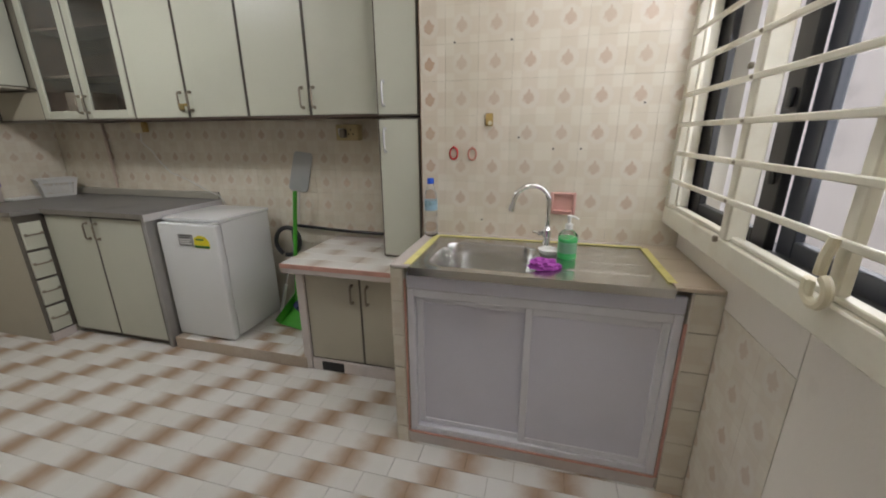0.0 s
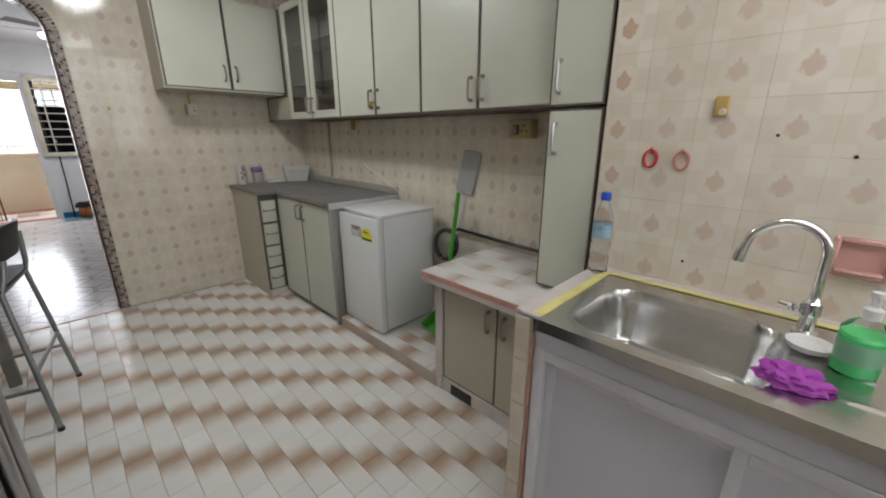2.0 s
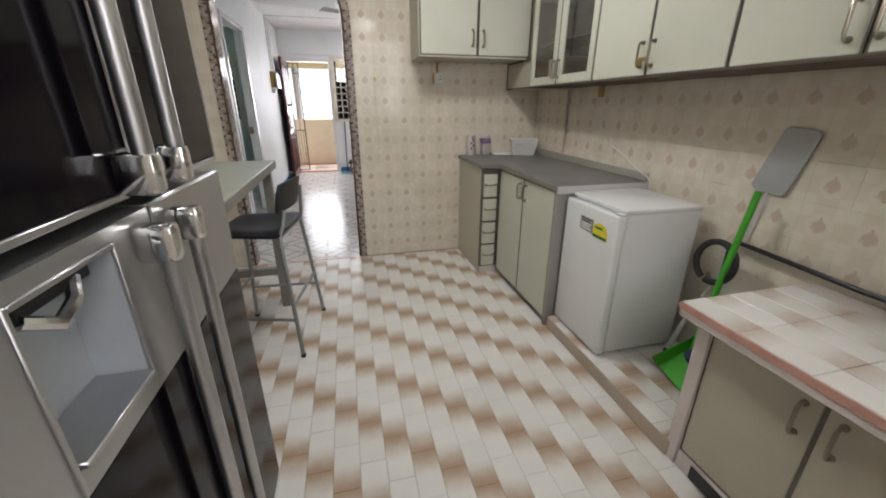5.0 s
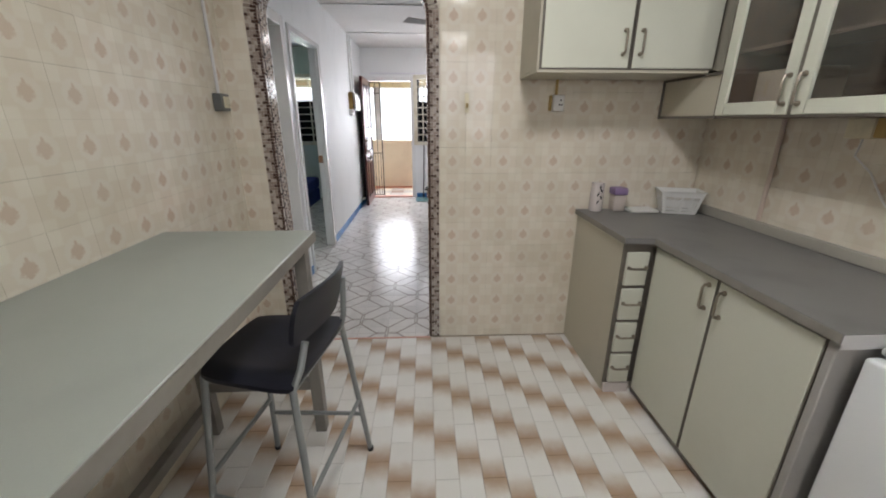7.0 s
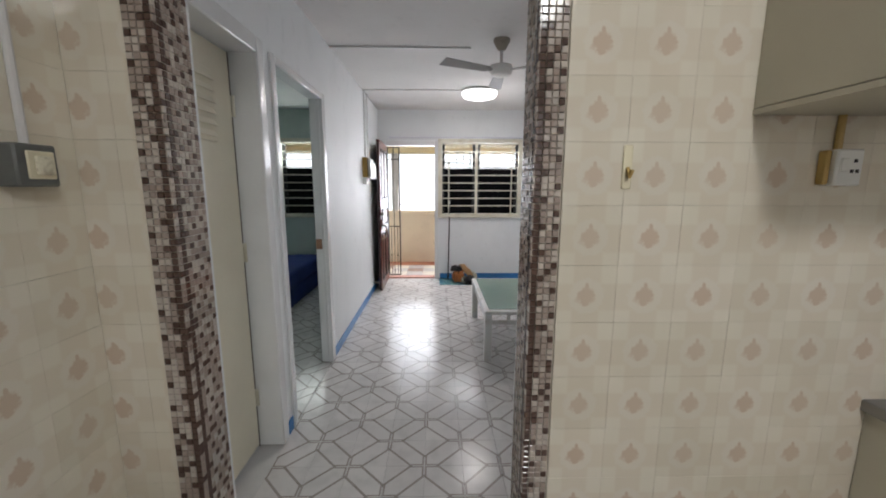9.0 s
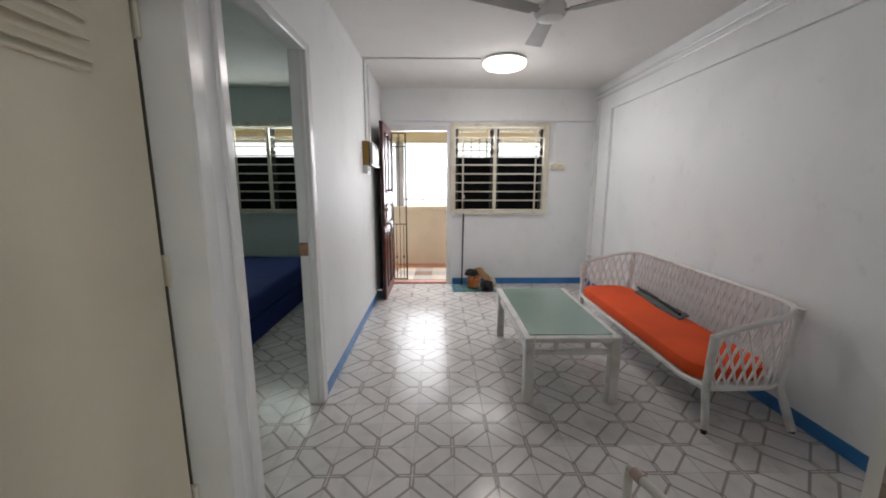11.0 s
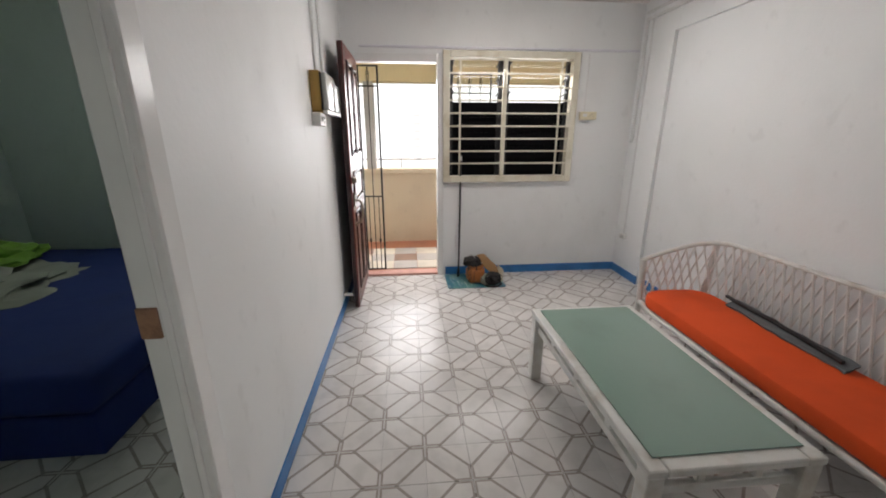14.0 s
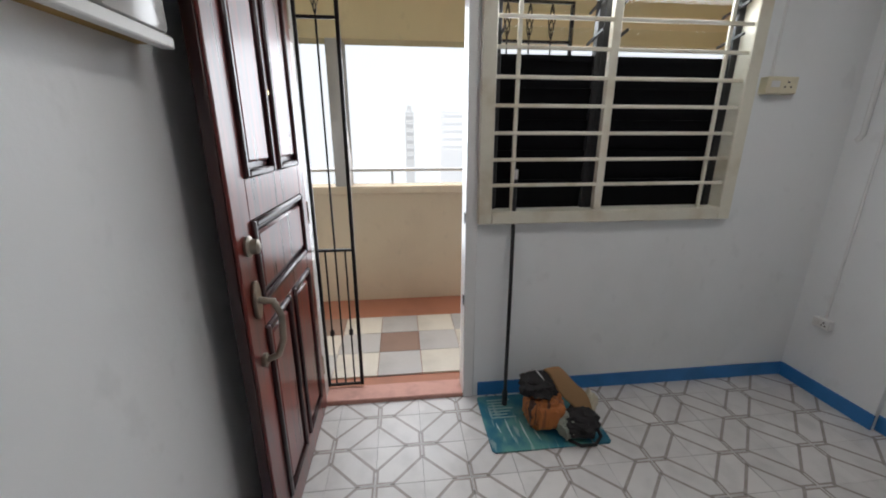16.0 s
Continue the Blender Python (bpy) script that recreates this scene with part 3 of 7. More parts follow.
ws = wall("wall_south", [(XW, XE + 0.12, YS - 0.12, YS - 0.007, 0, TOP)], GROUT_W, "kitchen wall of leaf-patterned cream tiles", (-1.6, YS, 0))
wn_ = wall("wall_north", [(XW, XE + 0.12, YN + 0.007, YN + 0.15, 0, TOP)], GROUT_W, "kitchen wall of leaf-patterned cream tiles behind the cabinets", (-1.6, YN, 0))
wk = wall("wall_sink", [(-0.575, XE, YK + 0.007, YN, 0, TOP)], GROUT_W, "tiled wall behind the kitchen sink", (0, YK, 0))
WY0, WY1, WZ0, WZ1 = 0.645, 1.845, 0.99, 2.45
we = wall("wall_east", [(XE + 0.007, XE + 0.14, YS, WY0, 0, TOP), (XE + 0.007, XE + 0.14, WY0, WY1, 0, WZ0), (XE + 0.007, XE + 0.14, WY0, WY1, WZ1, TOP), (XE + 0.007, XE + 0.14, WY1, YN, 0, TOP)], GROUT_W, "kitchen wall of faded tiles below a grilled window", (XE, 0.7, 0))

# living room walls
BX0, BX1 = -5.83, -4.985
TX0, TX1 = -4.805, -4.02
wall("wall_corridor", [(XF, BX0, YC - 0.078, YC, 0, TOP), (BX0, BX1, YC - 0.078, YC, 2.125, TOP), (BX1, TX0, YC - 0.078, YC, 0, TOP), (TX0, TX1, YC - 0.16, YC, 2.135, TOP), (TX1, BACK, YC - 0.078, YC, 0, TOP)], WHITE, "white painted wall with two doorways", (-6.3, YC, 0))
wall("wall_north_living", [(XF, -8.29, YL - 0.03, YL + 0.12, 0, TOP), (-8.29, BACK - 0.012, YL, YL + 0.12, 0, TOP), (-8.29, BACK - 0.012, YL - 0.03, YL, 2.27, TOP)], WHITE, "white painted living room wall with a beam along its top", (-6.3, YL, 0))
DY0, DY1, DT = -0.40, 0.365, 2.09
VY0, VY1, VZ0, VZ1 = 0.435, 1.672, 1.012, 2.14
UY0, UY1 = -2.55, -1.29
wall("wall_front", [(XF - 0.12, XF, DY1, VY0, 0, TOP), (XF - 0.12, XF, VY0, VY1, 0, VZ0), (XF - 0.12, XF, VY0, VY1, VZ1, TOP), (XF - 0.12, XF, VY1, YL + 0.12, 0, TOP), (XF - 0.12, XF, DY0, DY1, DT, TOP), (XF - 0.12, XF, YC - 0.11, DY0, 0, TOP)], WHITE, "white painted front wall with an open doorway and a grilled window", (XF, 0.9, 0))
wall("wall_bedroom_front", [(XF - 0.12, XF, -3.6, UY0, 0, TOP), (XF - 0.12, XF, UY0, UY1, 0, VZ0), (XF - 0.12, XF, UY0, UY1, VZ1, TOP), (XF - 0.12, XF, UY1, YC - 0.11, 0, TOP)], BEDWALL, "pale green bedroom wall with a grilled window", (XF, -2, 0))
wall("wall_bedroom_south", [(XF, -4.86, -3.6, -3.5, 0, TOP)], BEDWALL, "pale green bedroom wall", (-6.8, -3.5, 0))
wall("wall_bedroom_east", [(-4.97, -4.86, -3.5, YC - 0.11, 0, TOP)], BEDWALL, "pale green bedroom wall", (-4.95, -2, 0))
wall("wall_bedroom_inner", [(XF, BX0, YC - 0.083, YC - 0.0785, 0, TOP), (BX1, -4.97, YC - 0.083, YC - 0.0785, 0, TOP)], BEDWALL, "pale green face of the bedroom wall", (-6.8, YC - 0.11, 0))

# skirting, strips of blue paint-coloured board
sk = thing("baseboard", (-6.3, 0.9, 0), "bright blue painted skirting along the living room walls", "baseboard", kind="structure")
part("board", box(XF, BX0 - 0.07, YC, YC + 0.006, 0, 0.085, 0.002), BLUE, sk)
part("board", box(BX1 + 0.05, TX0 - 0.06, YC, YC + 0.006, 0, 0.085, 0.002), BLUE, sk)
part("board", box(XF, XF + 0.006, DY1 + 0.07, YL - 0.03, 0, 0.085, 0.002), BLUE, sk)
part("board", box(XF + 0.006, -8.284, YL - 0.037, YL - 0.03, 0, 0.085, 0.002), BLUE, sk)
part("board", box(-8.29, BACK - 0.02, YL - 0.007, YL, 0, 0.085, 0.002), BLUE, sk)

# mosaic trim round the arch: small square tiles on the face and in the reveal
trim = thing("arch_trim", (XW, 0.17, 0), "brown and beige glass mosaic trim around the arched opening", "trim", kind="structure")


def mosaic_path():
    pts = [Vector((AL, 0.0)), Vector((AL, AT - AC))]
    pts += [Vector((AL + AC - AC * math.cos(radians(a)), AT - AC + AC * math.sin(radians(a)))) for a in range(6, 91, 6)]
    pts += [Vector((AR - AC + AC * math.sin(radians(a)), AT - AC + AC * math.cos(radians(a)))) for a in range(0, 91, 6)] + [Vector((AR, 0.0))]
    out, step, carry = [], 0.0165, 0.008
    for p, q in zip(pts, pts[1:]):
        length = (q - p).length
        d = (q - p).normalized()
        s = carry
        while s < length:
            out.append((p + d * s, d))
            s += step
        carry = s - length
    return out


def mosaic():
    kinds = [[], [], []]
    rng = random.Random(4)
    for i, (p, d) in enumerate(mosaic_path()):
        n = Vector((-d.y, d.x))
        for c in range(4):
            q = p + n * (0.008 + c * 0.0165)
            dark = c == 0 or (c in (1, 3) and (i + c) % 4 == 0) or rng.random() < 0.05
            kinds[1 if dark else (0 if rng.random() < 0.6 else 2)].append((Vector((XW + 0.002, q.x, q.y)), Vector((0, d.x, d.y)), Vector((0, n.x, n.y)), Vector((1, 0, 0))))
        for c in range(8):
            dark = (i + 2 * c) % 5 == 0 or c == 1 or rng.random() < 0.03
            kinds[1 if dark else (0 if rng.random() < 0.6 else 2)].append((Vector((XW - 0.006 - c * 0.0165, p.x, p.y)) - 0.002 * Vector((0, n.x, n.y)), Vector((0, d.x, d.y)), Vector((1, 0, 0)), -Vector((0, n.x, n.y))))
    o = ORIGIN[trim.name]
    for k, cells in enumerate(kinds):
        vs, fs = [], []
        tv, tf = tile_faces(0.0148, 0.0148, 0.005, 0.0015)
        for c, a, b2, n3 in cells:
            base = len(vs)
            vs += [c - o + a * x + b2 * y + n3 * (z - 0.004) for x, y, z in tv]
            fs += [tuple(base + v for v in f) for f in tf]
        me = bpy.data.meshes.new("mosaic")
        me.from_pydata([tuple(v) for v in vs], [], fs)
        bm = bmesh.new()
        bm.from_mesh(me)
        bmesh.ops.recalc_face_normals(bm, faces=bm.faces[:])
        bm.to_mesh(me)
        bm.free()
        me.materials.append(MOS[k])
        ob = new("mosaic", me)
        ob.parent = trim
        tagged(ob, kind="stuff")


mosaic()
single("threshold", box(XW - 0.003, XW + 0.012, AL, AR, -0.1, 0.003, 0.002), PINKTRIM, (XW, 0.17, 0), "pinkish step edge under the arched opening", "threshold", kind="structure")
single("threshold_base", box(XW - 0.131, XW - 0.0035, AL, AR, -0.2, -0.0085), GROUT_L, (XW, 0.17, 0), "base under the threshold tiles", "threshold", kind="structure", flat=True)

# ---- outdoors ----
single("ground", box(-230, 300, -350, 350, -24.2, -24.0), paint("far_ground_green", (0.07, 0.10, 0.05), 0.9, coarse=0.02, fine=0.2), (-50, 0, -24), "far ground with trees seen from an upper storey", "ground", kind="structure", flat=True)
bd = bmesh.new()
bmesh.ops.create_grid(bd, x_segments=1, y_segments=1, size=0.5, matrix=pose(-225, 0, 60) @ pose(0, 0, 0, 0, 90, 0) @ Matrix.Diagonal((400, 700, 1, 1)))
single("backdrop", bd, glow("hazy_white_sky", (0.95, 0.98, 1.0), 1.6), (-225, 0, 0), "white hazy sky", "sky", kind="structure", flat=True)
# Distance haze is put into the towers as a pale glow of their own.
HAZE = [glow("pale_haze_glow_facade", (0.97, 0.97, 0.98), 1.42), glow("pale_haze_glow_window", (0.95, 0.95, 0.97), 1.32)], [glow("haze_glow_facade", (0.97, 0.96, 0.95), 1.15), glow("haze_glow_window_band", (0.95, 0.93, 0.92), 0.95)]


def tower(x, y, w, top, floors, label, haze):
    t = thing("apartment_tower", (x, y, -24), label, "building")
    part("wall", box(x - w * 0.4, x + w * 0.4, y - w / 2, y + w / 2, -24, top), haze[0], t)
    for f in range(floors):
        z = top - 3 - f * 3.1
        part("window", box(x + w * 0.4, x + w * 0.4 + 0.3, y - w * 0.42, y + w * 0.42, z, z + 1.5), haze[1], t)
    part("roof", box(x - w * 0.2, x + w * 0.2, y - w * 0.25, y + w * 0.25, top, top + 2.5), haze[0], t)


tower(-170, 4.3, 3.6, 11, 6, "distant apartment tower with haze put in as a pale glow", HAZE[1])
tower(-180, 24, 13, 12, 5, "distant wide apartment block with haze put in as a pale glow", HAZE[0])

# corridor outside the front door
cor = single("floor_corridor", box(-10.3, XF - 0.12, -5, 5, -0.2, -0.012), REDFLOOR, (-9.5, 0, 0), "open corridor floor with a red border around checked tiles", "floor", kind="structure", flat=True)
single("door_sill", box(XF - 0.13, XF - 0.001, DY0, DY1, -0.1, 0.022, 0.005), PINKTRIM, (XF - 0.06, 0, 0), "pinkish raised door sill", "sill", kind="structure")
single("corridor_parapet", box(-10.32, -10.17, -5, 5, -0.2, 0.93, 0.004), PARAPET, (-10.2, 0, 0), "cream plastered corridor parapet", "parapet", kind="structure")
single("parapet_cap", box(-10.35, -10.13, -5, 5, 0.931, 1.0, 0.008), PARAPET, (-10.2, 0, 0.93), "projecting cap on the cream parapet", "parapet", kind="structure")
rail = thing("parapet_rail", (-10.24, 0, 1.0), "grey steel rail above the parapet", "rail")
part("bar", tube([(-10.24, -5, 1.12), (-10.24, 5, 1.12)], 0.014, 8), ALU, rail)
for i in range(11):
    part("post", tube([(-10.24, -4.62 + i * 0.92, 1.0), (-10.24, -4.62 + i * 0.92, 1.12)], 0.01, 8), ALU, rail)
single("corridor_beam", box(-10.34, -10.14, -5, 5, 2.07, 2.75), YELLOWALL, (-10.2, 0, 2.1), "cream yellow beam above the open corridor", "beam", kind="structure", flat=True)
single("ceiling_corridor", box(-10.14, XF - 0.12, -5, 5, 2.60, 2.75), YELLOWALL, (-9.5, 0, 2.6), "cream yellow corridor ceiling", "ceiling", kind="structure", flat=True)
single("corridor_pillar", box(-10.34, -10.12, -0.47, -0.35, 1.0, 2.07, 0.004), GREYPLASTER, (-10.2, -0.4, 1.0), "grey pillar on the corridor parapet", "pillar", kind="structure")
for yy in (-5.1, 5.0):
    single("corridor_end_wall", box(-10.34, XF - 0.12, yy, yy + 0.1, -0.2, 2.75), YELLOWALL, (-9.5, yy, 0), "cream yellow corridor end wall", "wall", kind="structure", flat=True)

# Unseen walls, added to keep the corridor lamp off the neighbour wall
for y0, y1 in ((-5.0, -3.601), (YL + 0.121, 5.0)):
    single("corridor_light_block", box(XF - 0.12, XF - 0.02, y0, y1, -0.2, 2.75), YELLOWALL, (XF, y0, 0), "unseen cream yellow wall added to block the corridor light", "wall", kind="structure", flat=True)

# neighbour wall beyond the kitchen window
single("backdrop_wall", box(2.6, 2.8, -4, 7, -24, 12), PINKWALL, (2.7, 1, 0), "pale pink wall of the neighbouring block", "wall", kind="structure", flat=True)


# ---- doors and windows ----
def grille_window(name, y0, y1, label):
    """Front window: cream frame, flat bars, dark louvres below and clear open ones above. Inner face at x = XF."""
    w = thing(name, (XF, (y0 + y1) / 2, VZ0), label, "window", "front windows", "structure")
    f = 0.055
    fr = box(XF - 0.10, XF + 0.045, y0 - 0.03, y0 + f - 0.02, VZ0 - 0.03, VZ1 + 0.03, 0.004)
    box(XF - 0.10, XF + 0.045, y1 - f + 0.02, y1 + 0.03, VZ0 - 0.03, VZ1 + 0.03, 0.004, fr)
    part("window_frame", fr, CREAM, w)
    part("window_sill", box(XF - 0.10, XF + 0.05, y0 + f - 0.02, y1 - f + 0.02, VZ0 - 0.03, VZ0 + 0.03, 0.005), CREAM, w)
    part("window_head", box(XF - 0.10, XF + 0.045, y0 + f - 0.02, y1 - f + 0.02, VZ1 - 0.03, VZ1 + 0.03, 0.005), CREAM, w)
    a, b = y0 + f - 0.02, y1 - f + 0.02
    mid = (a + b) / 2 - 0.06
    part("mullion", box(XF + 0.005, XF + 0.035, mid - 0.02, mid + 0.02, VZ0 + 0.03, VZ1 - 0.03, 0.003), CREAM, w)
    for yy in (a + 0.10, b - 0.10):
        part("grille_bar", box(XF + 0.012, XF + 0.024, yy - 0.009, yy + 0.009, VZ0 + 0.03, VZ1 - 0.03, 0.002), CREAM, w)
    for i in range(9):
        z = VZ0 + 0.152 + i * 0.1165
        part("grille_bar", box(XF + 0.024, XF + 0.034, a, b, z - 0.008, z + 0.008, 0.002), CREAM, w)
    part("louvre_post", box(XF - 0.075, XF - 0.025, mid - 0.03, mid + 0.03, VZ0 + 0.03, VZ1 - 0.03, 0.003), BLACK, w)
    for p, q in ((a, mid - 0.02), (mid + 0.02, b)):
        for yy in (p, q - 0.035):
            part("louvre_channel", box(XF - 0.07, XF - 0.03, yy, yy + 0.035, VZ0 + 0.03, VZ1 - 0.03, 0.003), BLACK, w)
        for i in range(5):
            z = VZ0 + 0.03 + i * 0.138
            b2 = box(-0.003, 0.003, p + 0.035, q - 0.035, -0.0715, 0.0715, 0.001)
            bmesh.ops.transform(b2, matrix=pose(XF - 0.05, 0, z + 0.069, 0, 8, 0), verts=b2.verts)
            part("louvre_blade", b2, LOUVRE, w)
        for i in range(3):
            z = VZ0 + 0.80 + i * 0.128
            b2 = box(-0.003, 0.003, p + 0.035, q - 0.035, -0.07, 0.07, 0.001)
            bmesh.ops.transform(b2, matrix=pose(XF - 0.05, 0, z, 0, 78, 0), verts=b2.verts)
            g = part("louvre_blade", b2, BLADE, w, "clear open glass louvre")
            g.visible_shadow = False
            for yy in (p + 0.030, q - 0.040):
                b3 = box(-0.006, 0.006, yy, yy + 0.010, -0.075, 0.075, 0.001)
                bmesh.ops.transform(b3, matrix=pose(XF - 0.05, 0, z, 0, 78, 0), verts=b3.verts)
                part("louvre_clip", b3, BLACK, w)
    return w


grille_window("window_1", VY0, VY1, "cream grilled window with dark louvres, open at the top")
grille_window("window_2", UY0, UY1, "cream grilled bedroom window with dark louvres")

# front door frame and leaf
df = thing("door_frame", (XF, 0, 0), "white painted front door frame", "door frame", kind="structure")
part("jamb", box(XF - 0.11, XF + 0.012, DY1 - 0.012, DY1 + 0.045, 0, DT + 0.05, 0.004), GLOSS, df)
part("jamb", box(XF - 0.11, XF + 0.012, DY0 - 0.045, DY0 + 0.012, 0, DT + 0.05, 0.004), GLOSS, df)
part("head", box(XF - 0.11, XF + 0.012, DY0 + 0.012, DY1 - 0.012, DT - 0.02, DT + 0.05, 0.004), GLOSS, df)
for z in (0.55, 0.98):
    part("strike_plate", box(XF - 0.03, XF + 0.002, DY1 - 0.016, DY1 - 0.011, z, z + 0.05), IRON, df, "dark metal strike plate")

leaf = thing("door_1", (-8.75, -0.40, 0), "open dark red varnished timber front door with raised panels", "door", kind="structure")
LX0, LX1, LY = -8.755, -7.985, -0.378
part("slab", box(LX0, LX1, LY - 0.042, LY - 0.010, 0.012, 2.075, 0.003), MAHOGD, leaf)
rails = box(LX0, LX0 + 0.10, LY - 0.010, LY, 0.012, 2.075, 0.003)
for s in ((LX1 - 0.11, LX1, 0.012, 2.075), (LX0 + 0.10, LX1 - 0.11, 0.012, 0.14), (LX0 + 0.10, LX1 - 0.11, 1.15, 1.27), (LX0 + 0.10, LX1 - 0.11, 1.97, 2.075), (LX0 + 0.10, LX1 - 0.11, 0.82, 0.89),
          (LX0 + 0.355, LX0 + 0.405, 0.14, 0.82), (LX0 + 0.355, LX0 + 0.405, 1.27, 1.97)):
    box(s[0], s[1], LY - 0.010, LY, s[2], s[3], 0.003, rails)
part("stiles_and_rails", rails, MAHOG, leaf)
PW = [(LX0 + 0.10, LX0 + 0.355), (LX0 + 0.405, LX1 - 0.11)]
for (p, q), (z0, z1) in [(w, h) for w in PW for h in ((0.14, 0.82), (1.27, 1.97))] + [((LX0 + 0.10, LX1 - 0.11), (0.89, 1.15))]:
    mould = None
    for s in ((p, p + 0.022, z0, z1), (q - 0.022, q, z0, z1), (p + 0.022, q - 0.022, z0, z0 + 0.022), (p + 0.022, q - 0.022, z1 - 0.022, z1)):
        mould = box(s[0], s[1], LY - 0.010, LY + 0.012, s[2], s[3], 0.006, mould)
    part("moulding", mould, MAHOGD, leaf, "dark moulding")
    part("panel", box(p + 0.04, q - 0.04, LY - 0.012, LY + 0.004, z0 + 0.04, z1 - 0.04, 0.008), MAHOG, leaf)
hx = LX1 - 0.062
part("deadlock", lathe([(0.028, 0), (0.030, 0.008), (0.022, 0.014), (0.020, 0.030), (0.012, 0.034)], (hx, LY, 1.09), 18, m=pose(0, 0, 0, -90)), PEWTER, leaf, "dull metal deadlock")
gp = prism([(hx - 0.026 * math.cos(radians(a)), 0.93 + 0.06 * math.sin(radians(a))) for a in range(0, 360, 20)], 1, LY, LY + 0.012, 0.003)
grip = part("door_handle", gp, PEWTER, leaf, "dull metal handle set with a curved grip")
part("grip", tube([(hx, LY + 0.01, 0.93), (hx, LY + 0.05, 0.925), (hx, LY + 0.068, 0.88), (hx, LY + 0.064, 0.80), (hx, LY + 0.045, 0.75), (hx, LY + 0.01, 0.735)], 0.010, 10), PEWTER, grip)
part("escutcheon", lathe([(0.02, 0), (0.02, 0.01), (0.012, 0.014)], (hx, LY, 0.735), 14, m=pose(0, 0, 0, -90)), PEWTER, leaf)
part("peephole", lathe([(0.009, 0), (0.009, 0.006), (0.005, 0.007)], (LX0 + 0.38, LY, 1.52), 12, m=pose(0, 0, 0, -90)), BRASS, leaf)
for z in (0.25, 1.05, 1.85):
    part("hinge", tube([(LX0 - 0.006, LY - 0.004, z - 0.05), (LX0 - 0.006, LY - 0.004, z + 0.05)], 0.008, 8), PEWTER, leaf)
single("door_stopper", tube([(-7.99, YC + 0.001, 0.13), (-7.99, -0.43, 0.13)], 0.012, 10), WHITEPL, (-7.99, YC, 0.13), "white rod door stop on the wall", "door stop")


def iron_leaf(name, y0, y1, x, z1, label, ornate):
    """A wrought iron gate leaf in a plane x = const."""
    g = thing(name, (x, (y0 + y1) / 2, 0.03), label, "gate")
    b = 0.009
    fr = None
    for s in ((y0, y0 + 2 * b, 0.03, z1), (y1 - 2 * b, y1, 0.03, z1)):
        fr = box(x - b, x + b, s[0], s[1], s[2], s[3], 0.002, fr)
    for z in (0.03, 0.82, z1 - 0.19, z1 - 0.014):
        box(x - 0.007, x + 0.007, y0 + 2 * b, y1 - 2 * b, z, z + 0.014, 0.002, fr)
    part("gate_frame", fr, IRON, g)
    n = max(3, int(round((y1 - y0) / 0.052)))
    for i in range(1, n):
        yy = y0 + (y1 - y0) * i / n
        part("bar", tube([(x, yy, 0.04), (x, yy, 0.825)], 0.0045, 6), IRON, g)
        if i % 2:
            part("collar", lathe([(0.005, -0.02), (0.012, -0.012), (0.012, 0.012), (0.005, 0.02)], (x, yy, 0.36), 10), IRON, g)
    m = max(1, int(round((y1 - y0) / 0.105)) - 1)
    for i in range(m):
        yy = y0 + (y1 - y0) * (i + 1) / (m + 1)
        part("bar", tube([(x, yy, 0.83), (x, yy, z1 - 0.18)], 0.005, 6), IRON, g)
        cage = None
        for k in range(4):
            a0 = 90 * k
            pts = [(x + 0.016 * math.sin(math.pi * s / 8) * math.cos(radians(a0 + 35 * s)), yy + 0.016 * math.sin(math.pi * s / 8) * math.sin(radians(a0 + 35 * s)), z1 - 0.176 + 0.162 * s / 8) for s in range(9)]
            cage = tube(pts, 0.003, 5, cage)
        part("basket_twist", cage, IRON, g)
    return g


iron_leaf("iron_gate", -0.395, -0.195, XF - 0.13, 2.06, "narrow black wrought iron gate leaf in the doorway", True)
iron_leaf("iron_gate", 0.48, 0.93, XF - 0.28, 2.02, "black wrought iron gate leaf folded back outside the window", True)

# bathroom door and bedroom door frames
bf = thing("door_frame", (-4.4, YC, 0), "thick white gloss painted bathroom door frame", "door frame", kind="structure")
part("jamb", box(TX0 - 0.045, TX0 + 0.03, YC - 0.16, YC + 0.012, 0, 2.18, 0.006), GLOSS, bf)
part("jamb", box(TX1 - 0.03, TX1 + 0.045, YC - 0.16, YC + 0.012, 0, 2.18, 0.006), GLOSS, bf)
part("head", box(TX0 + 0.03, TX1 - 0.03, YC - 0.16, YC + 0.012, 2.10, 2.18, 0.006), GLOSS, bf)
bdoor = thing("door_2", (-4.4, YC - 0.13, 0), "closed cream vinyl bathroom door with small louvres", "door", kind="structure")
part("slab", box(TX0 + 0.048, TX1 - 0.035, YC - 0.150, YC - 0.122, 0.02, 2.095, 0.004), CREAMDOOR, bdoor)
# Black sheet behind the leaf: colours in the dark of the gap around it
part("backing", box(TX0 + 0.031, TX1 - 0.031, YC - 0.1535, YC - 0.1515, 0.0, 2.099), BLACK, bdoor)
lv = box(TX0 + 0.21, TX0 + 0.46, YC - 0.122, YC - 0.112, 1.66, 1.97, 0.003)
part("louvre_frame", lv, CREAMDOOR, bdoor)
for i in range(6):
    b2 = box(TX0 + 0.23, TX0 + 0.44, -0.002, 0.002, -0.02, 0.02, 0.001)
    bmesh.ops.transform(b2, matrix=pose(0, YC - 0.106, 1.695 + i * 0.048, 35), verts=b2.verts)
    part("slat", b2, CREAMDOOR, bdoor)
# Dark strip on the jamb face, paints in the shade of the hinge gap
part("gap_shade_strip", box(TX0 + 0.0305, TX0 + 0.034, YC - 0.15, YC - 0.127, 0.0, 2.099), EDGE, bdoor)
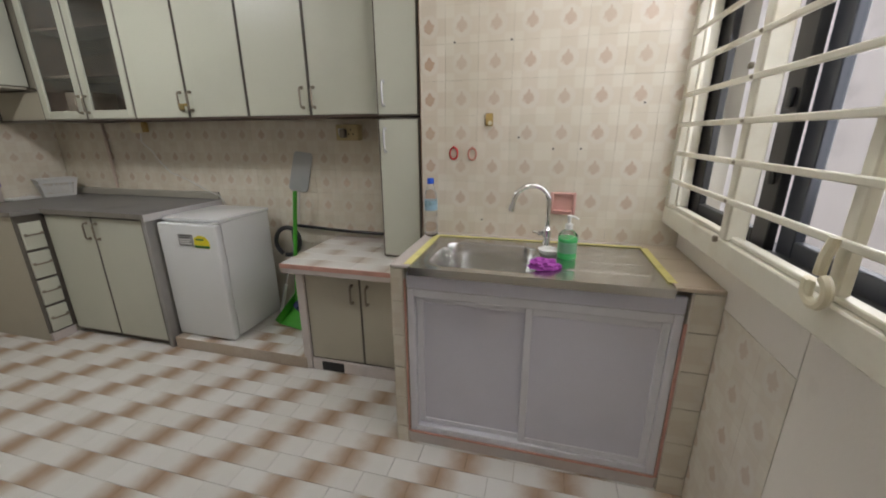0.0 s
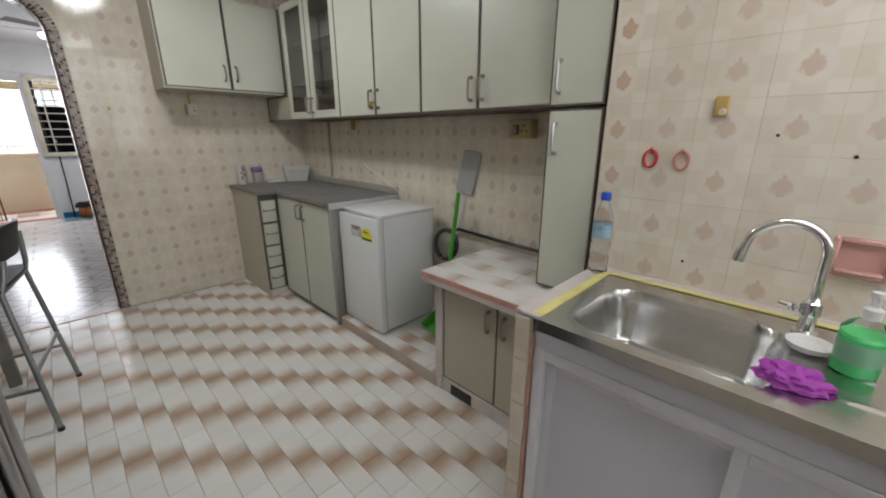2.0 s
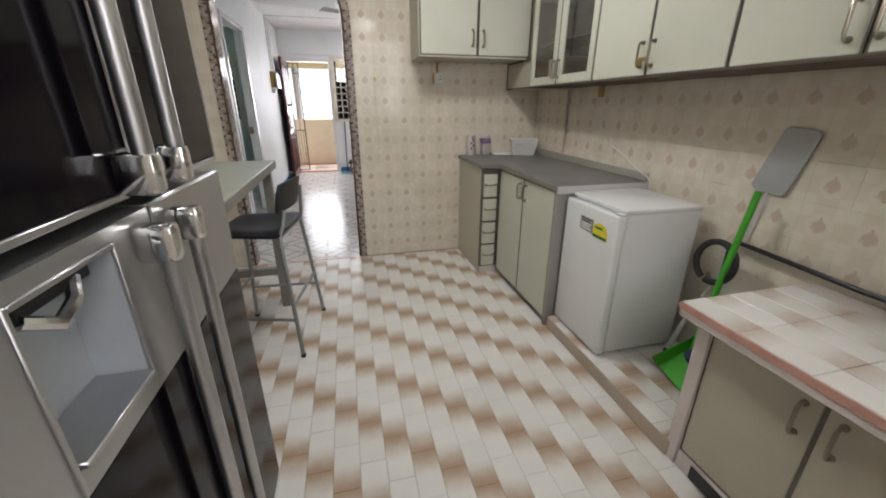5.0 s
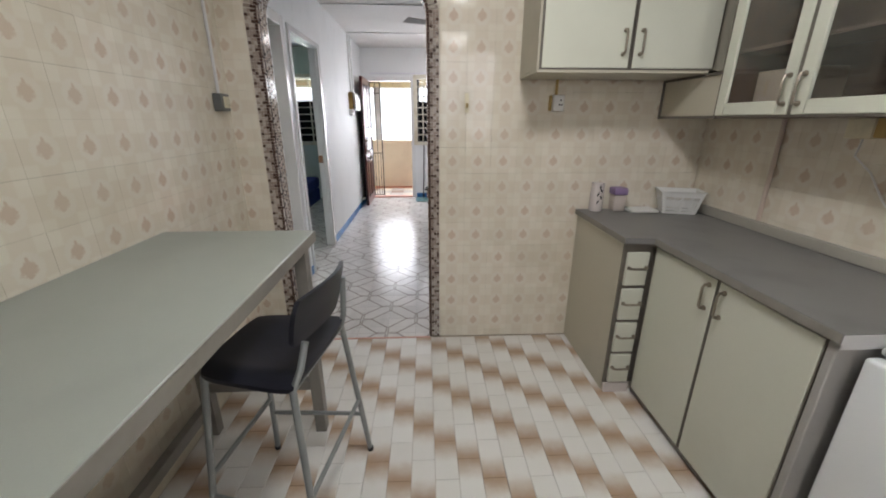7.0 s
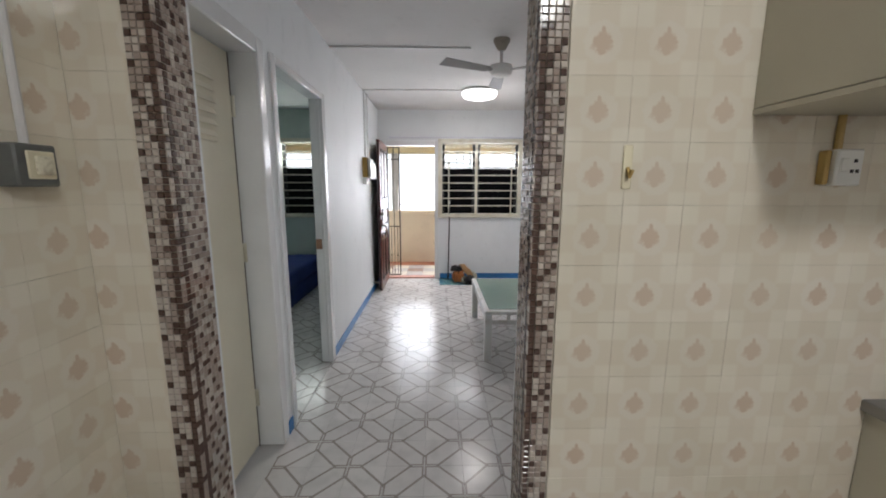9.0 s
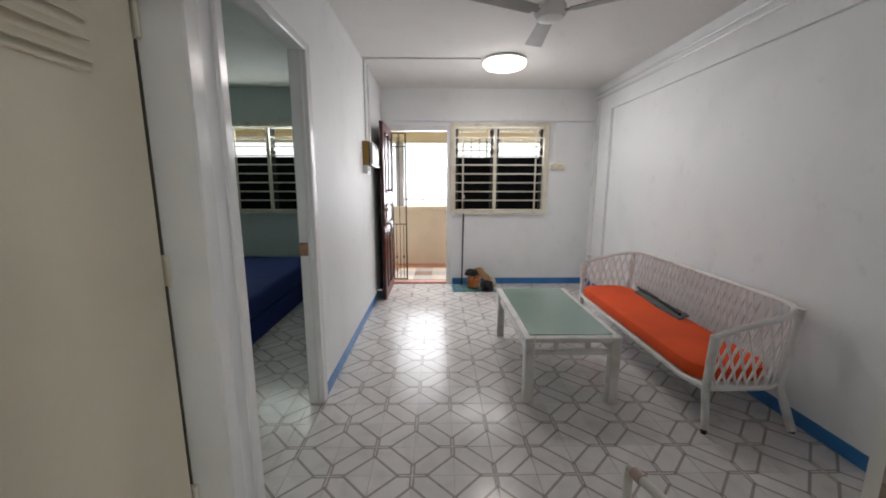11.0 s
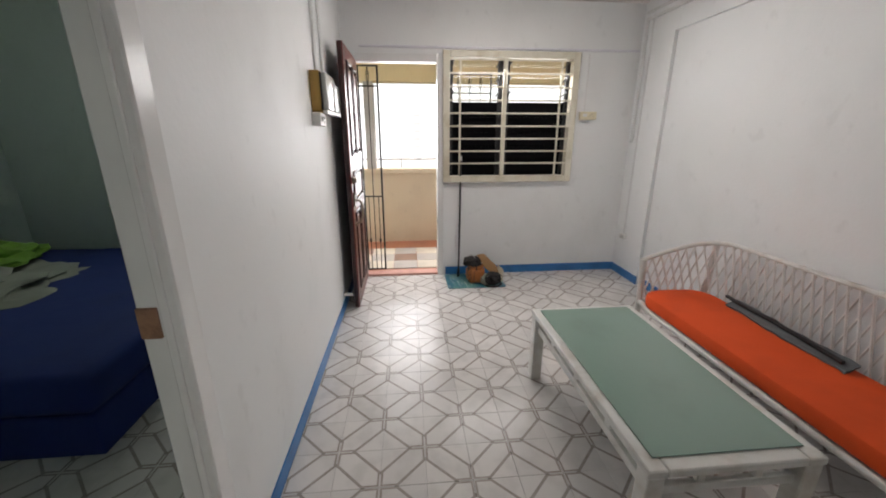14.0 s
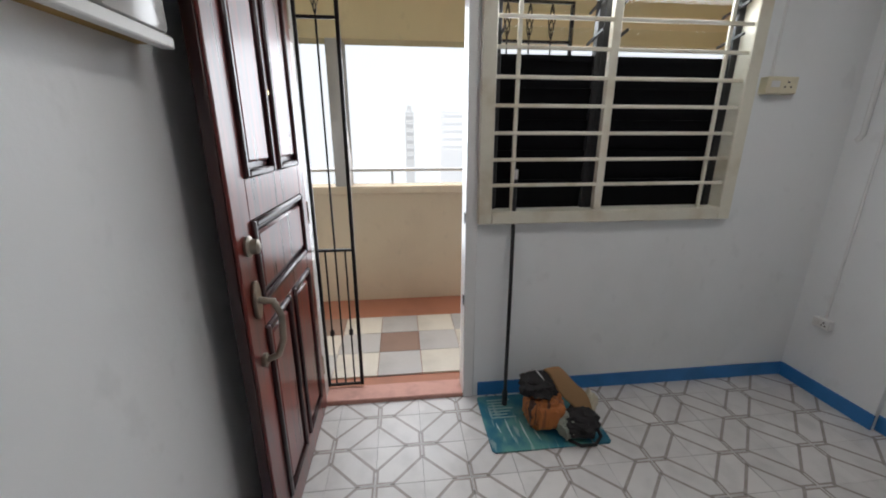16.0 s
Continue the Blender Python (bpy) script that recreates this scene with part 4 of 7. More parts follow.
for z in (0.3, 1.12, 1.85):
    part("hinge_leaf", box(TX0 + 0.034, TX0 + 0.040, YC - 0.15, YC - 0.110, z - 0.05, z + 0.05, 0.001), CREAM, bdoor)
for z in (0.3, 1.12, 1.85):
    part("hinge", tube([(TX0 + 0.038, YC - 0.117, z - 0.045), (TX0 + 0.038, YC - 0.117, z + 0.045)], 0.008, 8), CREAM, bdoor)

b2f = thing("door_frame", (-5.45, YC, 0), "white gloss painted bedroom door frame with a strike plate", "door frame", kind="structure")
part("jamb", box(BX0 - 0.07, BX0 + 0.005, YC - 0.087, YC + 0.014, 0, 2.16, 0.006), GLOSS, b2f)
part("jamb", box(BX1 - 0.005, BX1 + 0.05, YC - 0.087, YC + 0.014, 0, 2.16, 0.006), GLOSS, b2f)
part("head", box(BX0 + 0.005, BX1 - 0.005, YC - 0.087, YC + 0.014, 2.11, 2.16, 0.006), GLOSS, b2f)
part("door_stop", box(BX0 + 0.005, BX0 + 0.014, YC - 0.028, YC - 0.008, 0, 2.11, 0.003), GLOSS, b2f)
part("strike_plate", box(BX0 + 0.003, BX0 + 0.012, YC - 0.084, YC - 0.036, 0.965, 1.045, 0.002), VENEER, b2f, "dark worn strike plate")


# kitchen window: white grilled frame inside, black sliding panes outside
kw = thing("window_3", (XE, 1.25, WZ0), "white painted grilled kitchen window with black sliding panes", "window", kind="structure")
WF = XE - 0.075
part("window_sill", box(WF, XE - 0.002, WY0 - 0.02, WY1 - 0.001, WZ0 - 0.03, WZ0 + 0.045, 0.005), CREAM, kw)
part("window_ledge", box(XE - 0.002, XE + 0.135, WY0, WY1 - 0.001, WZ0 - 0.0, WZ0 + 0.012, 0.002), CREAM, kw)
part("inner_rail", box(WF + 0.012, WF + 0.034, WY0 + 0.042, WY1 - 0.043, WZ0 + 0.0455, WZ0 + 0.060, 0.003), CREAM, kw)
part("window_frame", box(WF, XE + 0.006, WY1 - 0.042, WY1 - 0.001, WZ0 + 0.0455, WZ1, 0.005), CREAM, kw)
part("window_frame", box(WF, XE + 0.006, WY0 - 0.02, WY0 + 0.04, WZ0 + 0.0455, WZ1, 0.005), CREAM, kw)
part("window_head", box(WF, XE + 0.135, WY0 + 0.04, WY1 - 0.042, WZ1 - 0.05, WZ1, 0.005), CREAM, kw)
part("mullion", box(WF - 0.004, WF + 0.052, 1.232, 1.274, WZ0 + 0.046, WZ1 - 0.05, 0.005), CREAM, kw)
part("grille_bar", box(WF + 0.004, WF + 0.028, 0.795, 0.828, WZ0 + 0.0605, WZ1 - 0.05, 0.004), CREAM, kw)
part("grille_bar", box(WF + 0.012, WF + 0.026, 1.735, 1.752, WZ0 + 0.0605, WZ1 - 0.05, 0.003), CREAM, kw)
for i in range(12):
    z = 1.150 + i * 0.1095
    part("grille_bar", box(WF - 0.010, WF + 0.002, WY0 + 0.03, WY1 - 0.035, z - 0.0085, z + 0.0085, 0.003), CREAM, kw)
    part("rivet", lathe([(0.006, 0), (0.005, 0.004), (0.002, 0.006)], (WF - 0.010, 1.258, z), 8, m=pose(0, 0, 0, 0, -90)), PEWTER, kw)
for z in (1.022, 1.50):
    part("latch", box(WF - 0.014, WF - 0.001, 1.276, 1.290, z, z + 0.018, 0.003), PEWTER, kw, "small metal latch")
CHARCOAL = paint("charcoal_aluminium", (0.055, 0.06, 0.075), 0.35, 0.3, var=0.1)
sx = XE + 0.03
for p, q, dx, tone, lock in ((1.225, WY1 - 0.003, 0.0, BLACK, 1.305), (WY0 + 0.02, 1.224, 0.028, CHARCOAL, 1.15)):
    fr = None
    a0, a1 = (p, p + 0.08) if tone is BLACK else (q - 0.07, q)
    b0, b1 = (q - 0.11, q) if tone is BLACK else (p, p + 0.05)
    for s in ((a0, a1, WZ0 + 0.013, WZ1), (b0, b1, WZ0 + 0.013, WZ1), (min(a1, b1), max(a0, b0), WZ0 + 0.013, WZ0 + 0.075), (min(a1, b1), max(a0, b0), WZ1 - 0.06, WZ1)):
        fr = box(sx + dx - 0.013, sx + dx + 0.013, s[0], s[1], s[2], s[3], 0.003, fr)
    sash = part("sliding_frame", fr, tone, kw, "dark aluminium sliding frame")
    pane = part("pane", box(sx + dx - 0.002, sx + dx + 0.002, min(a1, b1) - 0.004, max(a0, b0) + 0.004, WZ0 + 0.071, WZ1 - 0.056), BLADE, sash)
    pane.visible_shadow = False
for z in (1.20, 1.40, 1.62):
    part("sash_lock", box(sx - 0.026, sx - 0.0135, 1.245, 1.268, z, z + 0.05, 0.004, segs=2), BLACK, kw, "small black sash lock")
part("track", box(XE + 0.004, XE + 0.10, WY0 + 0.001, WY1 - 0.043, WZ0 + 0.0125, WZ0 + 0.030, 0.003), BLACK, kw)
strap = thing("hanging_hook", (WF - 0.02, 0.81, 1.03), "cream plastic hook hung over the window grille", "hook")
part("strap", tube([(WF - 0.014, 0.806, 1.158), (WF - 0.022, 0.806, 1.12), (WF - 0.022, 0.808, 1.088)], 0.010, 8), OLDPL, strap)
part("loop", tube(arc((WF - 0.024, 0.800, 1.060), 0.028, 110, 390, 14, (0, 1, 0), (0, 0, 1)), 0.010, 8), OLDPL, strap)
part("pad", box(WF - 0.030, WF - 0.020, 0.808, 0.838, 1.035, 1.075, 0.008, segs=2), OLDPL, strap)


# ---- kitchen cabinets ----
CF, CZ = 1.95, 1.43


def wall_unit(x0, x1, z0, z1, y, label, doors, hside, hz=1.53, underside=True):
    """A cabinet against the north wall with laminate doors; hside lists the handle x of each door."""
    c = thing("wall_cabinet", ((x0 + x1) / 2, YN, z0), label, "cabinet", "wall cabinets")
    part("body", box(x0, x1, y + 0.02, YN - 0.001, z0 + 0.014, z1, 0.002), LAMSIDE, c)
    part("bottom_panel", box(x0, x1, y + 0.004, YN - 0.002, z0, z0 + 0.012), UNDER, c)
    w = (x1 - x0) / doors
    for i in range(doors):
        d = door_panel(c, "door", x0 + w * i + 0.009, x0 + w * (i + 1) - 0.009, z0 + 0.012, z1 - 0.01, y)
        if hside[i] is not None:
            handle(d, hside[i], y, hz, 0.10, 0.026)
    return c


S = [-3.27, -2.88, -2.475, -2.06, -1.64, -1.245, -0.835]
CT = 2.28
wall_unit(S[2], S[4], CZ, CT, CF, "pale laminate wall cabinet with two closed doors and a brass latch", 2, (S[3] - 0.035, S[3] + 0.035))
wall_unit(S[4], S[6], CZ, CT, CF, "pale laminate wall cabinet with two closed doors", 2, (S[5] - 0.035, S[5] + 0.035))
lt = thing("cabinet_latch", (S[3], CF - 0.03, 1.5), "worn brass hasp across two cabinet handles", "latch")
part("hasp", box(S[3] - 0.03, S[3] + 0.03, CF - 0.034, CF - 0.026, 1.50, 1.516, 0.002), BRASS, lt)
part("padlock", box(S[3] - 0.016, S[3] + 0.016, CF - 0.044, CF - 0.033, 1.478, 1.508, 0.004), BRASS, lt)

# glazed corner unit
gc = thing("glass_cabinet", (-3.0, YN, CZ), "laminate wall cabinet with two glazed doors and shelves coloured dim", "cabinet", "wall cabinets")
gb = box(XW + 0.001, S[0], CF + 0.02, YN - 0.001, CZ, 1.632, 0.002)
part("corner_box", gb, LAMSIDE, gc)
be = None
for s in ((XW + 0.002, S[0], CZ - 0.002, CZ + 0.012), (XW + 0.002, S[0], 1.622, 1.634), (XW + 0.002, XW + 0.014, CZ + 0.012, 1.622)):
    be = box(s[0], s[1], CF + 0.012, CF + 0.0195, s[2], s[3], 0, be)
part("edge_strip", be, EDGE, gc)
sh = box(S[0], S[0] + 0.016, CF + 0.02, YN - 0.002, CZ, CT)
box(S[2] - 0.016, S[2], CF + 0.02, YN - 0.002, CZ, CT, 0, sh)
box(S[0] + 0.016, S[2] - 0.016, CF + 0.02, YN - 0.002, CZ, CZ + 0.016, 0, sh)
box(S[0] + 0.016, S[2] - 0.016, CF + 0.02, YN - 0.002, CT - 0.016, CT, 0, sh)
# Brown wood taken very dark: the dim inside is partly put into its colour
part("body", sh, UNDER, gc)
part("back_panel", box(S[0] + 0.016, S[2] - 0.016, YN - 0.012, YN - 0.004, CZ + 0.016, CT - 0.016), UNDER, gc, "brown timber back coloured dark for the dim inside")
for z in (1.70, 1.98):
    part("shelf", box(S[0] + 0.017, S[2] - 0.017, CF + 0.05, YN - 0.013, z, z + 0.015, 0.002), UNDER, gc)
for p, q, hxx in ((S[0], S[1], S[1] - 0.03), (S[1], S[2], S[1] + 0.03)):
    fr = None
    for s in ((p + 0.008, p + 0.06, CZ + 0.012, CT - 0.01), (q - 0.06, q - 0.008, CZ + 0.012, CT - 0.01), (p + 0.06, q - 0.06, CZ + 0.012, CZ + 0.064), (p + 0.06, q - 0.06, CT - 0.062, CT - 0.01)):
        fr = box(s[0], s[1], CF, CF + 0.018, s[2], s[3], 0.003, fr)
    d = part("door", fr, LAMINATE, gc, "pale framed glass door")
    e = None
    for s in ((p, p + 0.007, CZ + 0.004, CT), (q - 0.007, q, CZ + 0.004, CT), (p + 0.007, q - 0.007, CZ + 0.004, CZ + 0.011)):
        e = box(s[0], s[1], CF + 0.003, CF + 0.018, s[2], s[3], 0, e)
    part("edge_strip", e, EDGE, d)
    gl = part("pane", box(p + 0.058, q - 0.058, CF + 0.007, CF + 0.011, CZ + 0.062, CT - 0.06), GLASS, d)
    gl.visible_shadow = False
    handle(d, hxx, CF, 1.53, 0.10, 0.026)
box1 = single("cardboard_box", box(-3.18, -2.95, 2.05, 2.22, CZ + 0.0165, CZ + 0.19, 0.004), paint("grey_brown_card", (0.30, 0.25, 0.20), 0.8), (-3.06, 2.13, CZ + 0.016), "grey-brown box inside the glazed cabinet", "box")

# tall narrow pair beside the sink wall
TF = 1.87
for z0, z1, hz, lab in ((CZ - 0.005, CT, 1.53, "pale narrow laminate cabinet above another, closed"), (0.69, CZ - 0.013, 1.31, "pale narrow laminate cabinet standing on a tiled ledge, closed")):
    c = thing("narrow_cabinet", (-0.69, YN, z0), lab, "cabinet", "narrow cabinets")
    part("body", box(-0.812, -0.592, TF + 0.02, YN - 0.001, z0 + 0.002, z1, 0.002), LAMSIDE, c)
    d = door_panel(c, "door", -0.806, -0.602, z0 + 0.008, z1 - 0.008, TF)
    handle(d, -0.775, TF, hz, 0.11, 0.022, ALU, width=0.011)
single("wall_corner_strip", box(-0.590, -0.577, TF + 0.004, YN - 0.002, 0.86, CT, 0.002), VENEER, (-0.58, 2.0, 0.86), "dark timber strip between cabinet and tiled wall", "trim", kind="structure")

# cabinet over the west wall
UX = -3.38
u = thing("wall_cabinet", (XW, 1.54, 1.635), "pale laminate wall cabinet with two doors beside the arch", "cabinet", "wall cabinets")
part("body", box(XW + 0.001, UX - 0.02, 1.13, YN - 0.002, 1.650, CT, 0.002), LAMSIDE, u)
part("bottom_panel", box(XW + 0.001, UX - 0.004, 1.13, CF + 0.018, 1.636, 1.648), LAMSIDE, u)
for p, q, hy in ((1.148, 1.562, 1.53), (1.582, CF + 0.03, 1.612)):
    d = part("door", box(UX - 0.018, UX, p, q, 1.655, CT - 0.01, 0.0025), LAMINATE, u)
    e = None
    for s in ((p - 0.007, p, 1.648, CT - 0.004), (q, q + 0.007, 1.648, CT - 0.004), (p, q, 1.648, 1.655)):
        e = box(UX - 0.018, UX - 0.002, s[0], s[1], s[2], s[3], 0, e)
    part("edge_strip", e, EDGE, d)
    handle(d, UX, hy, 1.765, 0.10, 0.026, normal=(1, 0, 0))

# ---- kitchen base units ----
WT = 0.893
DX, DYF, BF, BE = -3.125, 1.552, 1.695, -2.262
dr = thing("drawer_unit", (-3.4, 1.7, 0), "narrow laminate unit with four drawers and a plain end panel", "cabinet")
part("body", box(XW + 0.001, DX - 0.02, DYF, YN - 0.002, 0.0, WT - 0.031, 0.003), LAMSIDE, dr)
part("plinth", box(DX - 0.02, DX + 0.004, DYF + 0.004, BF - 0.002, 0.0, 0.06, 0.003), LILACTILE, dr)
part("front_frame", box(DX - 0.02, DX - 0.006, DYF + 0.001, BF + 0.016, 0.06, WT - 0.031), EDGE, dr)
zs = [0.072, 0.262, 0.452, 0.644]
for i, z in enumerate(zs):
    d = part("drawer", box(DX - 0.006, DX + 0.010, DYF + 0.016, BF - 0.018, z, z + 0.172, 0.003), LAMINATE, dr)
    handle(d, DX + 0.010, (DYF + BF) / 2, z + 0.095, 0.085, 0.022, upright=False, normal=(1, 0, 0))
bc = thing("base_cabinet", (-2.7, 1.95, 0), "pale laminate base cabinet with two closed doors", "cabinet")
part("body", box(DX + 0.012, BE - 0.002, BF + 0.02, YN - 0.002, 0.05, WT - 0.031, 0.002), LAMSIDE, bc)
part("plinth", box(DX + 0.012, BE - 0.002, BF + 0.035, YN - 0.003, 0.0, 0.05), EDGE, bc)
bw = (BE - 0.03 - (DX + 0.015)) / 2
for i in range(2):
    p = DX + 0.015 + bw * i
    d = door_panel(bc, "door", p + 0.008, p + bw - 0.008, 0.045, WT - 0.045, BF)
    handle(d, p + (bw - 0.04 if i == 0 else 0.04), BF, 0.765, 0.10, 0.026)
part("end_panel", box(BE - 0.026, BE, BF - 0.004, YN - 0.002, 0.0, WT - 0.031, 0.003), paint("grey_end_panel", (0.36, 0.35, 0.33), 0.45), bc)
top = thing("worktop", (-3.0, 1.9, WT), "L-shaped dark grey laminate kitchen worktop", "worktop")
o_ = [(XW + 0.001, DYF - 0.012), (DX + 0.014, DYF - 0.012), (DX + 0.03, BF - 0.016), (BE + 0.012, BF - 0.016), (BE + 0.012, YN - 0.002), (XW + 0.001, YN - 0.002)]
part("slab", prism(o_, 2, WT - 0.028, WT), WORKTOP, top)
fe = box(DX + 0.03, BE + 0.011, BF - 0.019, BF - 0.0165, WT - 0.03, WT - 0.002)
box(XW + 0.001, DX + 0.014, DYF - 0.015, DYF - 0.0125, WT - 0.03, WT - 0.002, 0, fe)
part("edge_band", fe, LEGGREY, top)
part("end_band", box(BE + 0.0125, BE + 0.016, BF - 0.016, YN - 0.003, WT - 0.045, WT - 0.002, 0.001), LIGHTGREY, top, "pale worn end band")
part("upstand", box(XW + 0.04, BE + 0.01, YN - 0.024, YN - 0.0015, WT, WT + 0.050, 0.004), paint("pale_grey_upstand", (0.40, 0.38, 0.33), 0.45, var=0.1), top)

# tiled plinth with the small fridge
tpl = single("tiled_plinth", box(BE + 0.018, -1.27, 1.70, YN - 0.001, 0.0, 0.079, 0.004), paint("brown_plinth_tile", (0.48, 0.40, 0.32), 0.35, var=0.2, coarse=7, stain=(0.56, 0.50, 0.42)), (-1.8, 1.9, 0), "low brownish tiled plinth", "plinth", kind="structure")
for r in range(6):
    y0, y1 = 1.702 + r * 0.0965, min(1.702 + r * 0.0965 + 0.095, YN - 0.003)
    for k in range(5):
        x0 = max(BE + 0.022, -2.16 + 0.2 * k + 0.1 * (r % 2))
        x1 = min(-2.16 + 0.2 * (k + 1) + 0.1 * (r % 2) - 0.0015, -1.29)
        if x1 - x0 > 0.03:
            ob = new("plinth_tile", tile_mesh("plinth_tile", x1 - x0, y1 - y0, 0.004, 0.001, BROWN, (0, 0, 1, 1) if (k + r) % 2 else (1, 0, 0, 1)))
            ob.parent = tpl
            ob.location = Vector(((x0 + x1) / 2, (y0 + y1) / 2, 0.0752)) - ORIGIN[tpl.name]
fr_ = thing("small_fridge", (-2.02, 1.97, 0.08), "small white fridge with energy labels on its door", "fridge")
fx0, fx1, fz0, fz1 = -2.236, -1.803, 0.095, 0.864
part("body", box(fx0 + 0.004, fx1 - 0.004, 1.79, 2.2, fz0, fz1 - 0.022, 0.012, segs=2), ENAMEL, fr_)
part("top", box(fx0, fx1, 1.775, 2.205, fz1 - 0.024, fz1, 0.010, segs=2), ENAMEL, fr_)
part("door", box(fx0, fx1, 1.738, 1.785, fz0 - 0.005, fz1 - 0.028, 0.012, segs=3), ENAMEL, fr_)
part("gasket", box(fx0 + 0.01, fx1 - 0.01, 1.785, 1.79, fz0, fz1 - 0.03), LIGHTGREY, fr_)
for x in (fx0 + 0.05, fx1 - 0.05):
    for y in (1.80, 2.16):
        part("foot", lathe([(0.015, 0), (0.015, 0.016)], (x, y, 0.0795), 10), BLACK, fr_)
part("hinge_cap", box(fx1 - 0.05, fx1 - 0.01, 1.75, 1.79, fz1 - 0.026, fz1 - 0.018, 0.003), WHITEPL, fr_)
lab1 = single("energy_label", box(-2.085, -1.978, 1.7355, 1.7372, 0.705, 0.775), STICKG, (-2.03, 1.736, 0.7), "grey printed label on the fridge door", "label")
for i in range(5):
    part("text_bar", box(-2.075, -1.99 - 0.012 * (i % 2), 1.7345, 1.7354, 0.715 + i * 0.012, 0.720 + i * 0.012), WHITEPL if i < 3 else BLACK, lab1)
lab2 = single("energy_label", prism([(-1.972 + 0.0, 0.695), (-1.862, 0.695), (-1.862, 0.735), (-1.885, 0.765), (-1.93, 0.772), (-1.972, 0.752)], 1, 1.7355, 1.7372), STICKY, (-1.92, 1.736, 0.7), "yellow energy rating label on the fridge door", "label")
part("text_bar", box(-1.970, -1.864, 1.7345, 1.7354, 0.697, 0.710), STICKD, lab2)
part("text_bar", box(-1.955, -1.90, 1.7345, 1.7354, 0.742, 0.752), STICKD, lab2)

# low tiled ledge with doors
lg = thing("low_cabinet", (-0.93, 1.95, 0), "low masonry unit with tiled top and two laminate doors", "cabinet")
part("side_wall", box(-1.285, -1.235, 1.705, YN - 0.002, 0.0, 0.624, 0.004), LILACTILE, lg)
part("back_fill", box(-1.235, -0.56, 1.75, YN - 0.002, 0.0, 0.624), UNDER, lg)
part("kick", box(-1.235, -0.56, 1.71, 1.75, 0.0, 0.075, 0.003), LILACTILE, lg)
for p, q, h in ((-1.228, -0.905, -0.945), (-0.893, -0.565, -0.855)):
    d = door_panel(lg, "door", p, q, 0.085, 0.612, 1.715, material=LAMSIDE)
    handle(d, h, 1.715, 0.51, 0.10, 0.026)
part("vent", box(-1.17, -1.03, 1.704, 1.7095, 0.008, 0.066, 0.002), BLACK, lg, "black vent opening")
part("slab", box(-1.32, -0.552, 1.645, YN - 0.002, 0.626, 0.674, 0.004), LILACTILE, lg)
part("edge_trim", box(-1.323, -0.552, 1.641, 1.6445, 0.655, 0.680, 0.001), PINKTRIM, lg, "pink grout edge")
for i in range(4):
    for j in range(5):
        if -1.318 + i * 0.2 < -0.60:
            x0, y0 = -1.318 + i * 0.2, 1.648 + j * 0.1 - (0 if j else 0)
            x1, y1 = min(x0 + 0.197, -0.553), min(y0 + 0.098, YN - 0.004)
            me = tile_mesh("top_tile", x1 - x0, y1 - y0, 0.007, 0.0012, COUNTER, (0.22, 0, 1, 1) if (i + j) % 2 else (1, 0, 0.22, 1))
            ob = new("top_tile", me)
            ob.parent = lg
            ob.location = Vector(((x0 + x1) / 2, (y0 + y1) / 2, 0.6742)) - ORIGIN[lg.name]

# ---- sink counter ----
sc = thing("sink_counter", (0.03, 1.6, 0), "tiled sink counter with grey sliding doors below", "counter")
SX0, SX1, SY, SZ = -0.548, XE, 1.316, 0.845
part("side_wall", box(SX0, -0.495, SY + 0.007, YK + 0.006, 0, SZ - 0.008, 0.003), GROUT_W, sc)
part("side_wall", box(0.515, SX1 + 0.006, SY + 0.007, YK + 0.006, 0, SZ - 0.008, 0.003), GROUT_W, sc)
part("base", box(-0.495, 0.515, SY + 0.01, YK, 0, 0.062, 0.003), LILACTILE, sc)
part("interior_back", box(-0.495, 0.515, YK - 0.02, YK + 0.005, 0.062, SZ - 0.02), BLACK, sc)
for p, q, v in ((SX0, -0.497, 0), (0.517, SX1, 1)):
    for za, zb, ta, tb in cut_spans(0.0, SZ - 0.01, 0.085, 0.152):
        me = tile_mesh("edge_tile", q - p - 0.003, zb - za - 0.003, 0.007, 0.0015, LEAF, (0.05, ta, 0.3, tb))
        ob = new("edge_tile", me)
        ob.parent = sc
        ob.matrix_local = Matrix.Translation(-ORIGIN[sc.name]) @ pose((p + q) / 2, SY + 0.007, (za + zb) / 2, 90, 0, 0)
for ya, yb, sa, sb in cut_spans(SY + 0.008, YK, YK, 0.152):
    for za, zb, ta, tb in cut_spans(0.0, SZ - 0.01, 0.085, 0.152):
        me = tile_mesh("side_tile", yb - ya - 0.002, zb - za - 0.002, 0.006, 0.0012, LEAF, (sa, ta, sb, tb))
        ob = new("side_tile", me)
        ob.parent = sc
        ob.matrix_local = Matrix.Translation(-ORIGIN[sc.name]) @ pose(SX0, (ya + yb) / 2, (za + zb) / 2, 90, 0, -90)
part("grout_line", box(-0.4965, -0.488, SY + 0.004, SY + 0.0105, 0.06, 0.79, 0.001), PINKTRIM, sc, "pinkish grout line")
part("grout_line", box(0.506, 0.5165, SY + 0.004, SY + 0.0105, 0.06, 0.72, 0.001), PINKTRIM, sc)
part("grout_line", box(-0.488, 0.506, SY + 0.004, SY + 0.0105, 0.056, 0.064, 0.001), PINKTRIM, sc)
part("ledge", box(SX0 - 0.003, -0.466, SY, YK - 0.0005, SZ - 0.008, SZ + 0.006, 0.004), LILACTILE, sc, "pinkish white tiled ledge")
part("ledge", box(-0.466, 0.462, 1.782, YK - 0.0005, SZ - 0.008, SZ + 0.006, 0.003), LILACTILE, sc)
